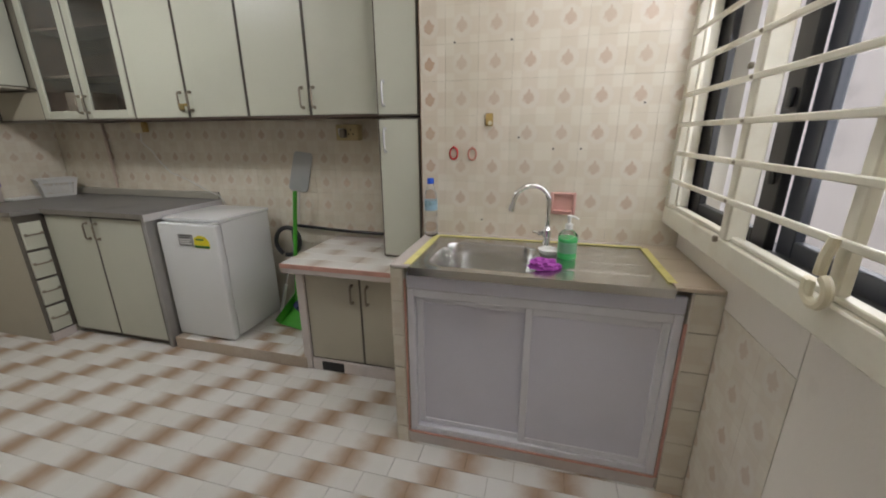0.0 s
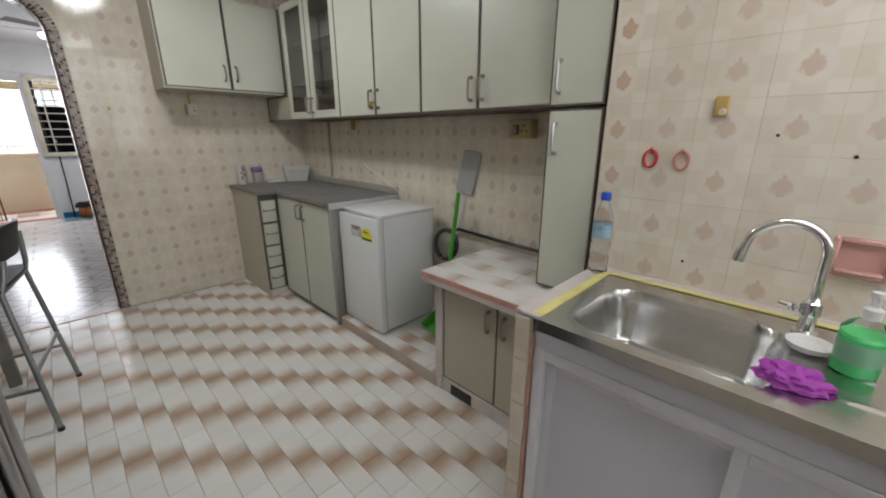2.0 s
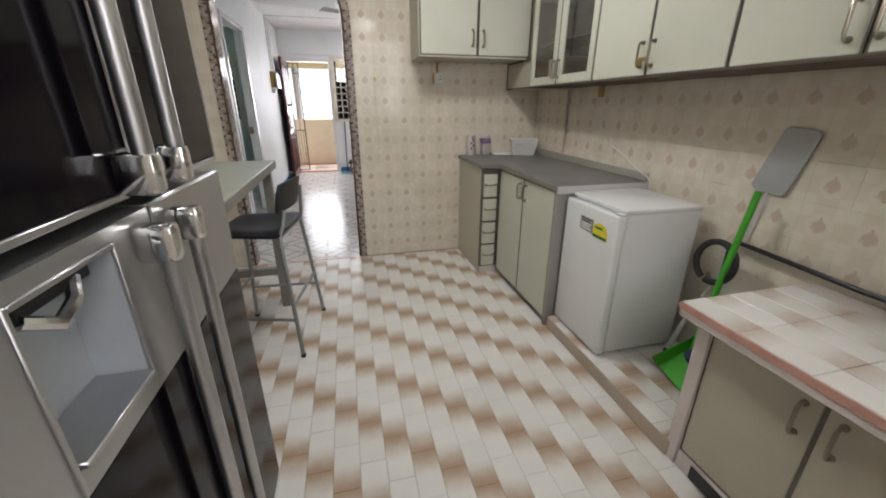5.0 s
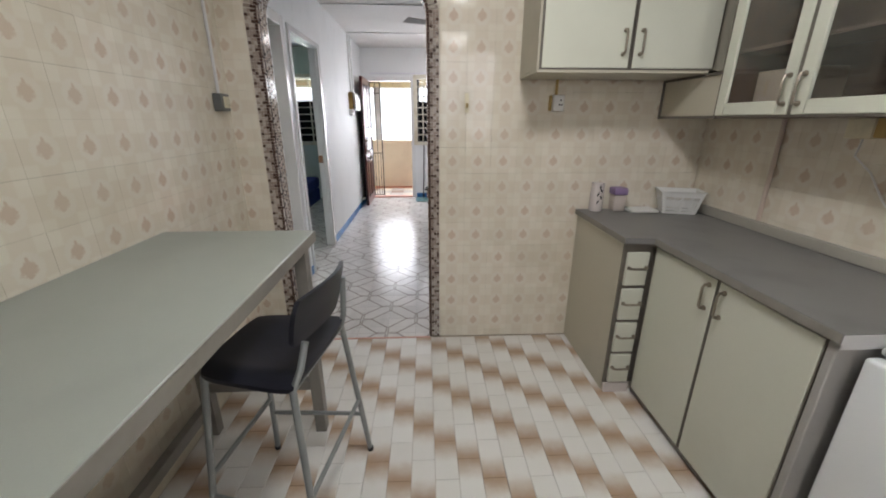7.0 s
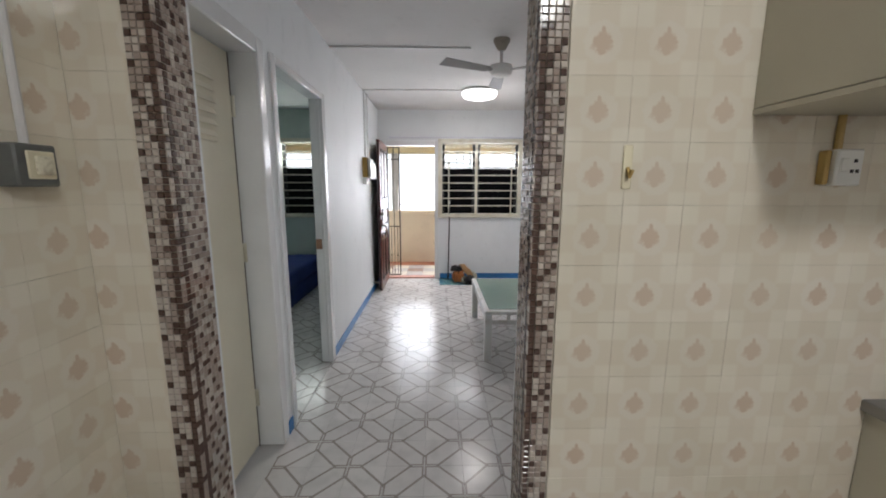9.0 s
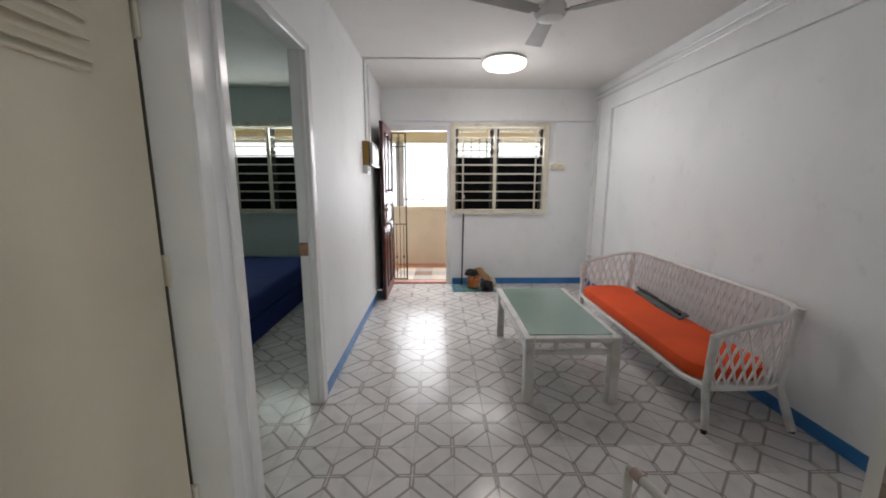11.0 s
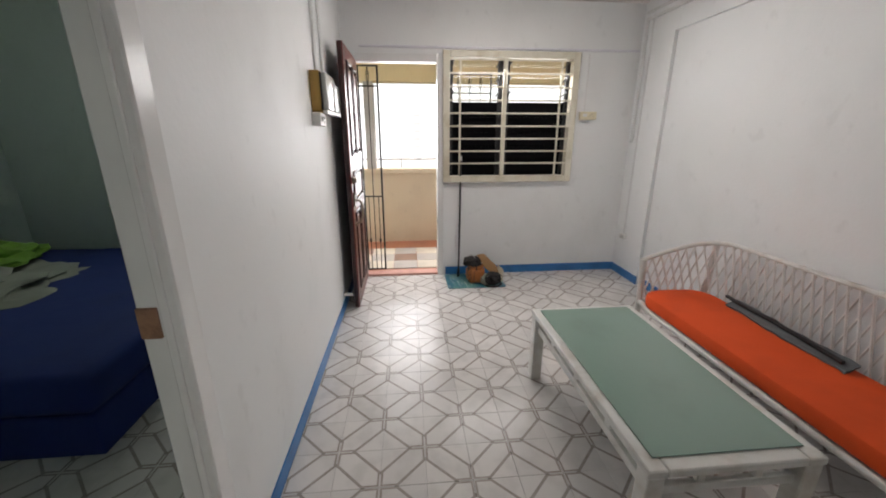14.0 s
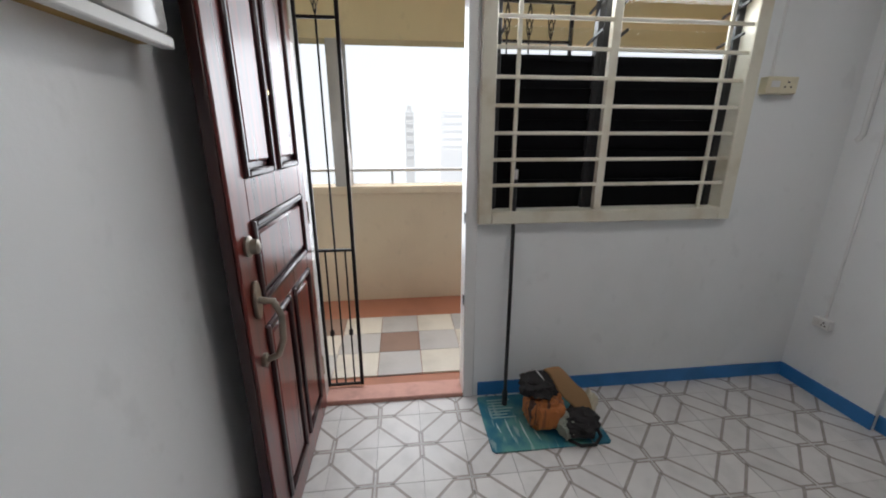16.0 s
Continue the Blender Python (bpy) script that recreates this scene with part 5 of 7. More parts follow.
for ya, yb, sa, sb in cut_spans(SY, YK, SY + 0.02, 0.152):
    part("ledge_tile", box(0.464, SX1 - 0.0005, ya + 0.001, yb - 0.001, SZ - 0.008, SZ + 0.006, 0.002), paint("beige_ledge_tile", (0.56, 0.47, 0.36), 0.3), sc)
tape = thing("yellow_tape", (0, 1.7, SZ), "yellow masking tape along the edges of the sink", "tape")
part("strip", box(-0.496, -0.466, SY + 0.01, 1.79, SZ + 0.0065, SZ + 0.008), YELLOWTAPE, tape)
part("strip", box(-0.466, 0.455, 1.776, 1.800, SZ + 0.0065, SZ + 0.008), YELLOWTAPE, tape)
part("strip", box(0.448, 0.476, SY + 0.04, 1.776, SZ + 0.0065, SZ + 0.008), YELLOWTAPE, tape)

part("fascia", box(-0.488, 0.506, SY + 0.010, SY + 0.03, 0.752, 0.815, 0.002), ALUDOOR, sc)
fr = None
for s in ((-0.486, -0.455, 0.065, 0.75), (0.474, 0.505, 0.065, 0.75), (-0.455, 0.474, 0.065, 0.095), (-0.455, 0.474, 0.715, 0.75)):
    part("door_track", box(s[0], s[1], SY + 0.010, SY + 0.05, s[2], s[3], 0.003), ALUFRAME, sc, "pale anodised track")
for p, q, d0 in ((-0.454, 0.01, 0.034), (-0.018, 0.473, 0.018)):
    d = part("sliding_door", box(p + 0.027, q - 0.027, SY + d0 + 0.005, SY + d0 + 0.010, 0.12, 0.69), ALUDOOR, sc, "grey sliding door panel")
    for s in ((p, p + 0.028, 0.097, 0.713), (q - 0.028, q, 0.097, 0.713), (p + 0.028, q - 0.028, 0.097, 0.122), (p + 0.028, q - 0.028, 0.685, 0.713)):
        part("door_rail", box(s[0], s[1], SY + d0, SY + d0 + 0.014, s[2], s[3], 0.002), ALUFRAME, d, "pale anodised rail")

# stainless steel sink: sheet with a pressed bowl and draining grooves
sk_ = thing("sink", (0, 1.55, SZ), "stainless steel sink with one bowl and a ribbed drainer", "sink")


def sink_mesh():
    bm = bmesh.new()
    x0, x1, y0, y1 = -0.47, 0.458, 1.300, 1.782
    nx, ny = 200, 104
    bx, by, hx_, hy_, r = -0.195, 1.520, 0.222, 0.180, 0.09
    grid = []
    for j in range(ny + 1):
        row = []
        for i in range(nx + 1):
            x, y = x0 + (x1 - x0) * i / nx, y0 + (y1 - y0) * j / ny
            qx, qy = max(abs(x - bx) - (hx_ - r), 0), max(abs(y - by) - (hy_ - r), 0)
            inside = r - math.hypot(qx, qy)
            if abs(x - bx) < hx_ - r and abs(y - by) < hy_ - r:
                inside = r + min(hx_ - r - abs(x - bx), hy_ - r - abs(y - by))
            z = SZ + 0.004
            if inside > 0:
                s = min(inside / 0.045, 1)
                z -= 0.16 * (s * s * (3 - 2 * s)) + 0.01 * min(max(inside - 0.045, 0) / 0.12, 1)
            elif inside > -0.015:
                z -= 0.003 * (1 + inside / 0.015)
            if 0.10 < x < 0.42:
                for gy in (1.42, 1.53, 1.64, 1.71):
                    dgy = abs(y - gy)
                    if dgy < 0.010:
                        z += 0.004 * (1 - (dgy / 0.010) ** 2) * min(1, (x - 0.10) / 0.03, (0.42 - x) / 0.03)
            if y < y0 + 0.012:
                z -= 0.0
            row.append(bm.verts.new((x, y, z)))
        grid.append(row)
    for j in range(ny):
        for i in range(nx):
            bm.faces.new((grid[j][i], grid[j][i + 1], grid[j + 1][i + 1], grid[j + 1][i]))
    low = [bm.verts.new((v.co.x, v.co.y - 0.002, SZ - 0.028)) for v in grid[0]]
    for i in range(nx):
        bm.faces.new((low[i], low[i + 1], grid[0][i + 1], grid[0][i]))
    return bm


part("bowl_and_drainer", sink_mesh(), STEEL, sk_)
part("waste", lathe([(0.04, 0), (0.042, 0.003), (0.03, 0.004), (0.02, 0.001)], (-0.195, 1.525, SZ - 0.166), 20), CHROME, sk_)

tp = thing("tap", (0.05, 1.71, SZ), "chrome swan-neck kitchen tap", "tap")
tx, ty = 0.045, 1.70
part("base", lathe([(0.026, 0), (0.026, 0.008), (0.018, 0.014), (0.016, 0.05), (0.021, 0.055), (0.021, 0.085), (0.014, 0.092), (0.012, 0.10)], (tx, ty, SZ + 0.004), 20), CHROME, tp)
neck = [(tx, ty, SZ + 0.10), (tx, ty, SZ + 0.20)] + [tuple(p) for p in arc((tx - 0.075, ty - 0.02, SZ + 0.205), 0.075, 10, 170, 12, (1, 0.26, 0), (0, 0, 1))] + [(tx - 0.155, ty - 0.04, SZ + 0.185)]
part("spout", tube(neck, 0.011, 12), CHROME, tp)
part("aerator", tube([(tx - 0.154, ty - 0.04, SZ + 0.20), (tx - 0.158, ty - 0.041, SZ + 0.17)], 0.014, 12), CHROME, tp)
part("lever", tube([(tx, ty, SZ + 0.072), (tx - 0.03, ty - 0.005, SZ + 0.072), (tx - 0.062, ty - 0.012, SZ + 0.078)], 0.007, 8), CHROME, tp)
part("knob", lathe([(0.012, 0), (0.014, 0.01), (0.010, 0.02)], (tx - 0.03, ty - 0.005, SZ + 0.062), 14), CHROME, tp)

sp = thing("soap_pump_bottle", (0.13, 1.52, SZ + 0.004), "pump bottle half full of green hand soap", "bottle")
bx_, by_, bz_ = 0.125, 1.515, SZ + 0.005
part("soap", lathe([(0.034, 0.002), (0.036, 0.01), (0.036, 0.085), (0.030, 0.092), (0.001, 0.092)], (bx_, by_, bz_), 20), GREENSOAP, sp)
part("shell", lathe([(0.040, 0), (0.042, 0.01), (0.042, 0.105), (0.032, 0.118), (0.018, 0.128), (0.014, 0.135)], (bx_, by_, bz_), 20), BOTTLE, sp)
part("label", lathe([(0.0385, 0.03), (0.0388, 0.031), (0.0388, 0.075), (0.0385, 0.076)], (bx_, by_, bz_), 20), paint("pale_green_label", (0.30, 0.62, 0.38), 0.4), sp)
part("cap", lathe([(0.016, 0.130), (0.017, 0.152), (0.008, 0.158), (0.007, 0.178), (0.012, 0.180), (0.012, 0.190), (0.004, 0.192)], (bx_, by_, bz_), 16), WHITEPL, sp)
part("nozzle", tube([(bx_, by_, bz_ + 0.186), (bx_ + 0.02, by_ - 0.01, bz_ + 0.186), (bx_ + 0.036, by_ - 0.018, bz_ + 0.178)], 0.005, 8), WHITEPL, sp)
sp.scale = (0.90, 0.90, 0.94)
sp.location.y += 0.04


def crumple(name, cx, cy, cz, rx, ry, h, material, seed, label, category):
    bm = bmesh.new()
    bmesh.ops.create_icosphere(bm, subdivisions=4, radius=1)
    for v in bm.verts:
        n = noise.noise(v.co * 2.3 + Vector((seed, 0, 0))) + 0.5 * noise.noise(v.co * 6 + Vector((0, seed, 0)))
        s = 1 + 0.42 * n
        v.co = Vector((cx + v.co.x * rx * s, cy + v.co.y * ry * s, cz + max(v.co.z * s, -0.02) * h))
    return single(name, bm, material, (cx, cy, cz), label, category)


crumple("cleaning_cloth", 0.035, 1.425, SZ + 0.006, 0.055, 0.048, 0.030, PURPLE, 3.1, "crumpled purple cleaning cloth on the sink rim", "cloth")
single("small_dish", lathe([(0.022, 0), (0.038, 0.008), (0.044, 0.022), (0.041, 0.022), (0.034, 0.010), (0.001, 0.008)], (0.055, 1.60, SZ + 0.0045), 24), WHITEPL, (0.055, 1.60, SZ + 0.004), "small white dish beside the tap", "dish")

wb = thing("water_bottle", (-0.517, 1.77, SZ + 0.006), "clear plastic water bottle with blue cap on the ledge", "bottle")
wx, wy, wz = -0.512, 1.775, SZ + 0.0065
part("body", lathe([(0.026, 0), (0.032, 0.006), (0.032, 0.06), (0.030, 0.066), (0.032, 0.072), (0.032, 0.11), (0.029, 0.118), (0.031, 0.126), (0.031, 0.19), (0.026, 0.215), (0.015, 0.245), (0.013, 0.262)], (wx, wy, wz), 22), BOTTLE, wb)
part("label", lathe([(0.0322, 0.13), (0.0325, 0.131), (0.0325, 0.178), (0.0322, 0.179)], (wx, wy, wz), 22), paint("blue_green_bottle_label", (0.30, 0.48, 0.58), 0.4, var=0.3, coarse=30), wb)
part("cap", lathe([(0.0155, 0.258), (0.0165, 0.262), (0.0165, 0.280), (0.014, 0.284)], (wx, wy, wz), 18), BLUECAP, wb)

# things on the sink wall
st_ = thing("soap_holder_tile", (0.11, YK, 1.0), "pink ceramic soap holder set in the wall", "soap holder")
fr = None
for s in ((0.052, 0.066, 0.975, 1.078), (0.152, 0.166, 0.975, 1.078), (0.066, 0.152, 0.975, 0.989), (0.066, 0.152, 1.064, 1.078)):
    fr = box(s[0], s[1], YK - 0.016, YK + 0.004, s[2], s[3], 0.004, fr)
part("rim", fr, PINKCER, st_)
part("recess", box(0.066, 0.152, YK - 0.003, YK + 0.004, 0.989, 1.064), PINKCER, st_)
part("shelf", box(0.066, 0.152, YK - 0.03, YK - 0.003, 0.989, 0.997, 0.003), PINKCER, st_)
sws = thing("cable_outlet", (-0.24, YK, 1.39), "mustard plastic cable outlet on the tiles", "outlet")
part("plate", box(-0.262, -0.228, YK - 0.018, YK - 0.0005, 1.372, 1.428, 0.004), MUSTARD, sws)
part("knob", lathe([(0.010, 0), (0.008, 0.012)], (-0.24, YK - 0.018, 1.385), 12, m=pose(0, 0, 0, 90)), OLDPL, sws)
for x, z, mt, lab in ((-0.412, 1.252, REDRUB, "bright red ring hanging on the tiles"), (-0.322, 1.249, PALERED, "faded red ring hanging on the tiles")):
    h = thing("wall_ring", (x, YK, z), lab, "ring hook", "ring hooks")
    pts = [(x + 0.019 * math.cos(radians(a)), YK - 0.006, z - 0.003 + 0.027 * math.sin(radians(a))) for a in range(0, 360, 15)]
    part("ring", tube(pts, 0.0042, 8, closed=True), mt, h)
    part("peg", tube([(x, YK - 0.0005, z + 0.022), (x, YK - 0.012, z + 0.030)], 0.004, 8), mt, h)
for x, z in ((-0.159, 1.727), (-0.411, 1.729), (-0.109, 1.322), (0.047, 1.272), (0.166, 1.273), (0.40, 1.46), (-0.27, 0.93)):
    single("wall_plug", lathe([(0.0045, 0), (0.004, 0.003)], (x, YK - 0.0005, z), 8, m=pose(0, 0, 0, 90)), BLACK, (x, YK, z), "small dark screw hole plug in a tile", "wall plug", "wall plugs")


# sockets
def socket_box(name, x, y, z, w, h, d, normal, material, label, extra=True):
    n = Vector(normal)
    side = Vector((0, 0, 1)).cross(n)
    t = thing(name, (x, y, z), label, "socket")

    def slab(s0, s1, z0, z1, d0, d1, bev):
        pts = [Vector((x, y, 0)) + side * s + n * d2 for s in (s0, s1) for d2 in (d0, d1)]
        return box(min(p.x for p in pts), max(p.x for p in pts), min(p.y for p in pts), max(p.y for p in pts), z0, z1, bev)
    part("box", slab(-w / 2, w / 2, z - h / 2, z + h / 2, 0.0005, d, 0.004), material, t)
    if extra:
        part("rocker", slab(-w * 0.38, -w * 0.10, z - h * 0.12, z + h * 0.25, d, d + 0.004, 0.0015), WHITEPL, t)
        for a, b in ((0.18, 0.18), (0.08, -0.1), (0.28, -0.1)):
            part("slot", slab(w * a - 0.004, w * a + 0.004, z + h * b - 0.004, z + h * b + 0.004, d, d + 0.0012, 0), BLACK, t)
    return t


socket_box("wall_socket", XW, 1.354, 1.512, 0.066, 0.086, 0.035, (1, 0, 0), WHITEPL, "white wall socket below the cabinet")
single("socket_backbox", box(XW + 0.0005, XW + 0.024, 1.306, 1.3195, 1.472, 1.553, 0.003), MUSTARD, (XW, 1.308, 1.51), "mustard back box beside a socket", "back box")
single("socket_conduit", tube([(XW + 0.008, 1.345, 1.556), (XW + 0.008, 1.345, 1.636)], 0.008, 8), MUSTARD, (XW, 1.345, 1.56), "short brown conduit above a socket", "conduit")
socket_box("double_socket", -1.17, YN, 1.35, 0.15, 0.095, 0.06, (0, -1, 0), paint("olive_yellowed_plastic", (0.56, 0.46, 0.24), 0.35, var=0.12, coarse=14), "yellowed double socket with plugs on the tiled wall")
single("plug", box(-1.205, -1.165, YN - 0.095, YN - 0.0655, 1.32, 1.37, 0.006), PEWTER, (-1.11, YN - 0.07, 1.36), "dark plug in the double socket", "plug")
k1 = socket_box("switch_box", -3.60, YS, 1.505, 0.085, 0.085, 0.045, (0, 1, 0), paint("dark_grey_box", (0.12, 0.125, 0.12), 0.4, var=0.15, coarse=20), "dark grey switch box with a worn yellowed front", False)
part("rocker", box(-3.632, -3.575, YS + 0.045, YS + 0.050, 1.478, 1.534, 0.004), OLDPL, k1, "yellowed front plate")
part("switch", box(-3.622, -3.586, YS + 0.0505, YS + 0.058, 1.486, 1.524, 0.006, segs=2), paint("flaking_white_plastic", (0.70, 0.66, 0.52), 0.5, var=0.25, coarse=60, stain=(0.30, 0.24, 0.13)), k1)
single("switch_conduit", tube([(-3.615, YS + 0.008, 1.548), (-3.615, YS + 0.008, 2.0), (-3.618, YS + 0.008, TOP)], 0.008, 8), LIGHTGREY, (-3.615, YS, 1.55), "grey conduit running up from the switch box", "conduit")
hk = thing("wall_hook", (XW, 0.835, 1.5), "yellowed plastic stick-on hook on the tiles", "hook")
part("plate", box(XW + 0.0005, XW + 0.006, 0.824, 0.848, 1.46, 1.565, 0.003), OLDPL, hk)
part("hook", tube([(XW + 0.006, 0.836, 1.51), (XW + 0.02, 0.836, 1.49), (XW + 0.026, 0.838, 1.505)], 0.005, 8), MUSTARD, hk)
single("corner_pipe", tube([(-3.21, YN - 0.012, WT + 0.056), (-3.21, YN - 0.012, CZ)], 0.010, 8), paint("beige_pipe", (0.55, 0.45, 0.39), 0.5), (-3.21, YN, WT), "thin painted pipe on the tiled wall", "pipe")
jb = thing("junction_box", (-2.86, YN, 1.39), "yellowed socket box under the wall cabinets with a loose cable", "junction box")
part("box", box(-2.92, -2.82, YN - 0.03, YN - 0.0005, 1.355, 1.435, 0.004), OLDPL, jb)
part("side", box(-2.8195, -2.785, YN - 0.028, YN - 0.0005, 1.36, 1.43, 0.003), MUSTARD, jb, "mustard side plate")
part("cable", tube([(-2.86, YN - 0.012, 1.356), (-2.872, YN - 0.008, 1.29), (-2.80, YN - 0.006, 1.235), (-2.73, YN - 0.006, 1.14), (-2.66, YN - 0.006, 1.075), (-2.50, YN - 0.008, 1.02), (-2.36, YN - 0.012, 0.955), (-2.24, YN - 0.03, 0.925), (-2.205, YN - 0.035, 0.90), (-2.20, YN - 0.03, 0.845)], 0.0035, 6), WHITEPL, jb, "thin loose white cable")

# broom, dustpan, hose, black pipe in the nook
gb_ = thing("green_dustpan_set", (-1.45, 2.0, 0.08), "bright green long-handled dustpan standing on the plinth", "dustpan")
part("pole", tube([(-1.60, 2.10, 0.20), (-1.585, 2.13, 0.6), (-1.565, 2.17, 0.985)], 0.014, 10), GREENPL, gb_)
pm = pose(-1.53, 1.98, 0.10, 38, 0, -12)
pan = prism([(-0.13, -0.16), (0.13, -0.16), (0.10, 0.16), (-0.10, 0.16)], 2, -0.005, 0.005, 0.002)
bmesh.ops.transform(pan, matrix=pm @ Matrix.Translation((0, 0.14, 0.02)), verts=pan.verts)
part("pan", pan, GREENPL, gb_)
for a, b in (((-0.13, -0.16), (-0.10, 0.16)), ((0.13, -0.16), (0.10, 0.16)), ((-0.10, 0.16), (0.10, 0.16))):
    w = prism([(a[0], a[1]), (b[0], b[1]), (b[0] * 0.95, b[1] * 0.95), (a[0] * 0.95, a[1] * 0.95)], 2, 0.0, 0.06)
    bmesh.ops.transform(w, matrix=pm @ Matrix.Translation((0, 0.14, 0.02)), verts=w.verts)
    part("pan_wall", w, GREENPL, gb_)
hd = box(-0.09, 0.09, -0.03, 0.03, -0.06, 0.06, 0.018, segs=2)
bmesh.ops.transform(hd, matrix=pm @ pose(0.02, 0.17, 0.055, 0, 0, 65), verts=hd.verts)
part("brush", hd, cloth("dark_blue_bristles", (0.02, 0.035, 0.10)), gb_, "dark blue bristles")
gb_.location.x += 0.01
fs_ = thing("fly_swatter", (-1.46, YN, 1.1), "grey plastic mesh swatter hanging on the tiles", "fly swatter")
sw = prism([(-1.645, 0.975), (-1.53, 0.965), (-1.515, 0.985), (-1.455, 1.205), (-1.468, 1.222), (-1.575, 1.235), (-1.592, 1.22), (-1.66, 0.995)], 1, YN - 0.014, YN - 0.010, 0.001)
part("head", sw, paint("grey_mesh_plastic", (0.42, 0.43, 0.43), 0.5), fs_)
part("handle", tube([(-1.585, YN - 0.012, 0.972), (-1.62, YN - 0.012, 0.72)], 0.005, 8), LIGHTGREY, fs_)
single("black_pipe", tube([(-1.66, YN - 0.03, 0.55), (-1.66, YN - 0.03, 0.70), (-1.62, YN - 0.03, 0.735), (-1.2, YN - 0.028, 0.715), (-0.815, YN - 0.028, 0.71)], 0.010, 8), BLACK, (-1.3, YN, 0.7), "black pipe along the tiled wall", "pipe")
hs = thing("hose", (-1.75, 2.2, 0.3), "black hose looped to a wall tap with a white stub", "hose")
part("hose", tube([tuple(q) for q in arc((-1.69, 2.15, 0.645), 0.092, -100, 245, 28, (1, 0, 0), (0, 0.15, 1))], 0.015, 10), BLACK, hs)
part("tap", tube([(-1.78, YN - 0.03, 0.535), (-1.72, 2.18, 0.545), (-1.68, 2.16, 0.55)], 0.012, 10), PEWTER, hs)
hs.location.x += 0.05
pl = thing("mop_stick", (-1.82, 2.12, 0.08), "thin white stick with a thick end leaning in the nook", "stick")
part("rod", tube([(-1.708, 2.159, 0.318), (-1.60, 2.2, 0.72)], 0.005, 8), LIGHTGREY, pl)
part("grip", tube([(-1.761, 2.139, 0.105), (-1.708, 2.159, 0.318)], 0.0125, 10), WHITEPL, pl)
part("foot", tube([(-1.767, 2.137, 0.0805), (-1.761, 2.139, 0.105)], 0.011, 10), BLACK, pl)

# things on the worktop
bk = thing("plastic_basket", (-3.62, 2.115, WT), "white plastic basket with slotted sides on the worktop", "basket")


def slotted(p0, p1, z0, z1, flare):
    """One basket side from p0 to p1: a solid rim and foot, thin slats between, corner posts."""
    bm = None
    d = (Vector(p1) - Vector(p0)).normalized()
    nrm = Vector((d.y, -d.x))
    length = (Vector(p1) - Vector(p0)).length
    high = z1 - z0
    over = flare * high
    bits = [(0, length, 0, 0.014), (0, length, high - 0.034, high), (0, 0.012, 0.014, high - 0.034), (length - 0.012, length, 0.014, high - 0.034), (length / 2 - 0.004, length / 2 + 0.004, 0.014, high - 0.034)]
    bits += [(0.012, length - 0.012, 0.020 + k * 0.0095, 0.0255 + k * 0.0095) for k in range(7)]
    for u0, u1, h0, h1 in bits:
        bm = box(u0, u1, 0.0, 0.003, h0, h1, 0, bm)
    box(-over, length + over, 0.0, 0.010, high - 0.006, high, 0.002, bm)
    for v in bm.verts:
        k = v.co.z / high
        u = v.co.x + (v.co.x / length - 0.5) * 2 * over * k if 0 <= v.co.x <= length else v.co.x
        p = Vector(p0) + d * u + nrm * (v.co.y + flare * v.co.z)
        v.co = Vector((p.x, p.y, z0 + v.co.z))
    return bm


BU, BV = Vector((0.31, 0.95)), Vector((0.95, -0.31))
cs = [Vector((-3.622, 2.112)) + BU * i + BV * j for i, j in ((-0.085, -0.05), (-0.085, 0.05), (0.085, 0.05), (0.085, -0.05))]
for i in range(4):
    tagged(part("side", slotted(cs[i], cs[(i + 1) % 4], WT + 0.001, WT + 0.136, 0.2), WHITEPL, bk), kind="stuff")
part("floor", prism([(c.x, c.y) for c in cs], 2, WT + 0.0005, WT + 0.005), WHITEPL, bk)
single("paper_tray", box(-3.725, -3.61, 1.83, 2.0, WT + 0.0005, WT + 0.016, 0.004), WHITEPL, (-3.64, 1.9, WT), "white plastic tray lying on the worktop", "tray")
vh = thing("cutlery_holder", (-3.68, 1.64, WT), "white ceramic holder with dark leaf cut-outs", "holder")
part("cup", lathe([(0.036, 0), (0.040, 0.01), (0.039, 0.10), (0.036, 0.168), (0.033, 0.168), (0.035, 0.10), (0.035, 0.012), (0.001, 0.01)], (-3.69, 1.64, WT + 0.0005), 20), LILACTILE, vh)
for z, a in ((0.06, -20), (0.085, 25), (0.105, -25), (0.128, 20), (0.148, 0)):
    lf_ = lathe([(0.0005, -0.016), (0.006, 0), (0.0005, 0.016)], (0, 0, 0), 8)
    bmesh.ops.transform(lf_, matrix=pose(-3.6515, 1.64 + a * 0.0004, WT + z, a, 0, 0) @ Matrix.Diagonal((0.35, 1, 1, 1)), verts=lf_.verts)
    part("cut_out", lf_, BLACK, vh)
pc = thing("storage_jar", (-3.68, 1.74, WT), "clear square container with a purple lid", "container")
part("body", box(-3.727, -3.652, 1.735, 1.81, WT + 0.0005, WT + 0.10, 0.01, segs=2), paint("dusty_clear_plastic", (0.52, 0.46, 0.42), 0.3), pc)
part("lid", box(-3.731, -3.648, 1.731, 1.814, WT + 0.1005, WT + 0.142, 0.008, segs=2), paint("purple_lid", (0.27, 0.19, 0.36), 0.4), pc)

# ---- bar table, stool, large fridge ----
tb = thing("bar_table", (-2.36, -0.17, 0), "tall narrow grey laminate table against the tiled wall", "table")
tx0, tx1, ty0, ty1, tz = -2.985, -1.733, YS + 0.001, 0.130, 0.985
part("tabletop", box(tx0, tx1, ty0, ty1, tz - 0.045, tz, 0.003), TABLETOP, tb)
part("edge_band", box(tx0, tx1, ty1 + 0.0005, ty1 + 0.003, tz - 0.044, tz - 0.002), LEGGREY, tb)
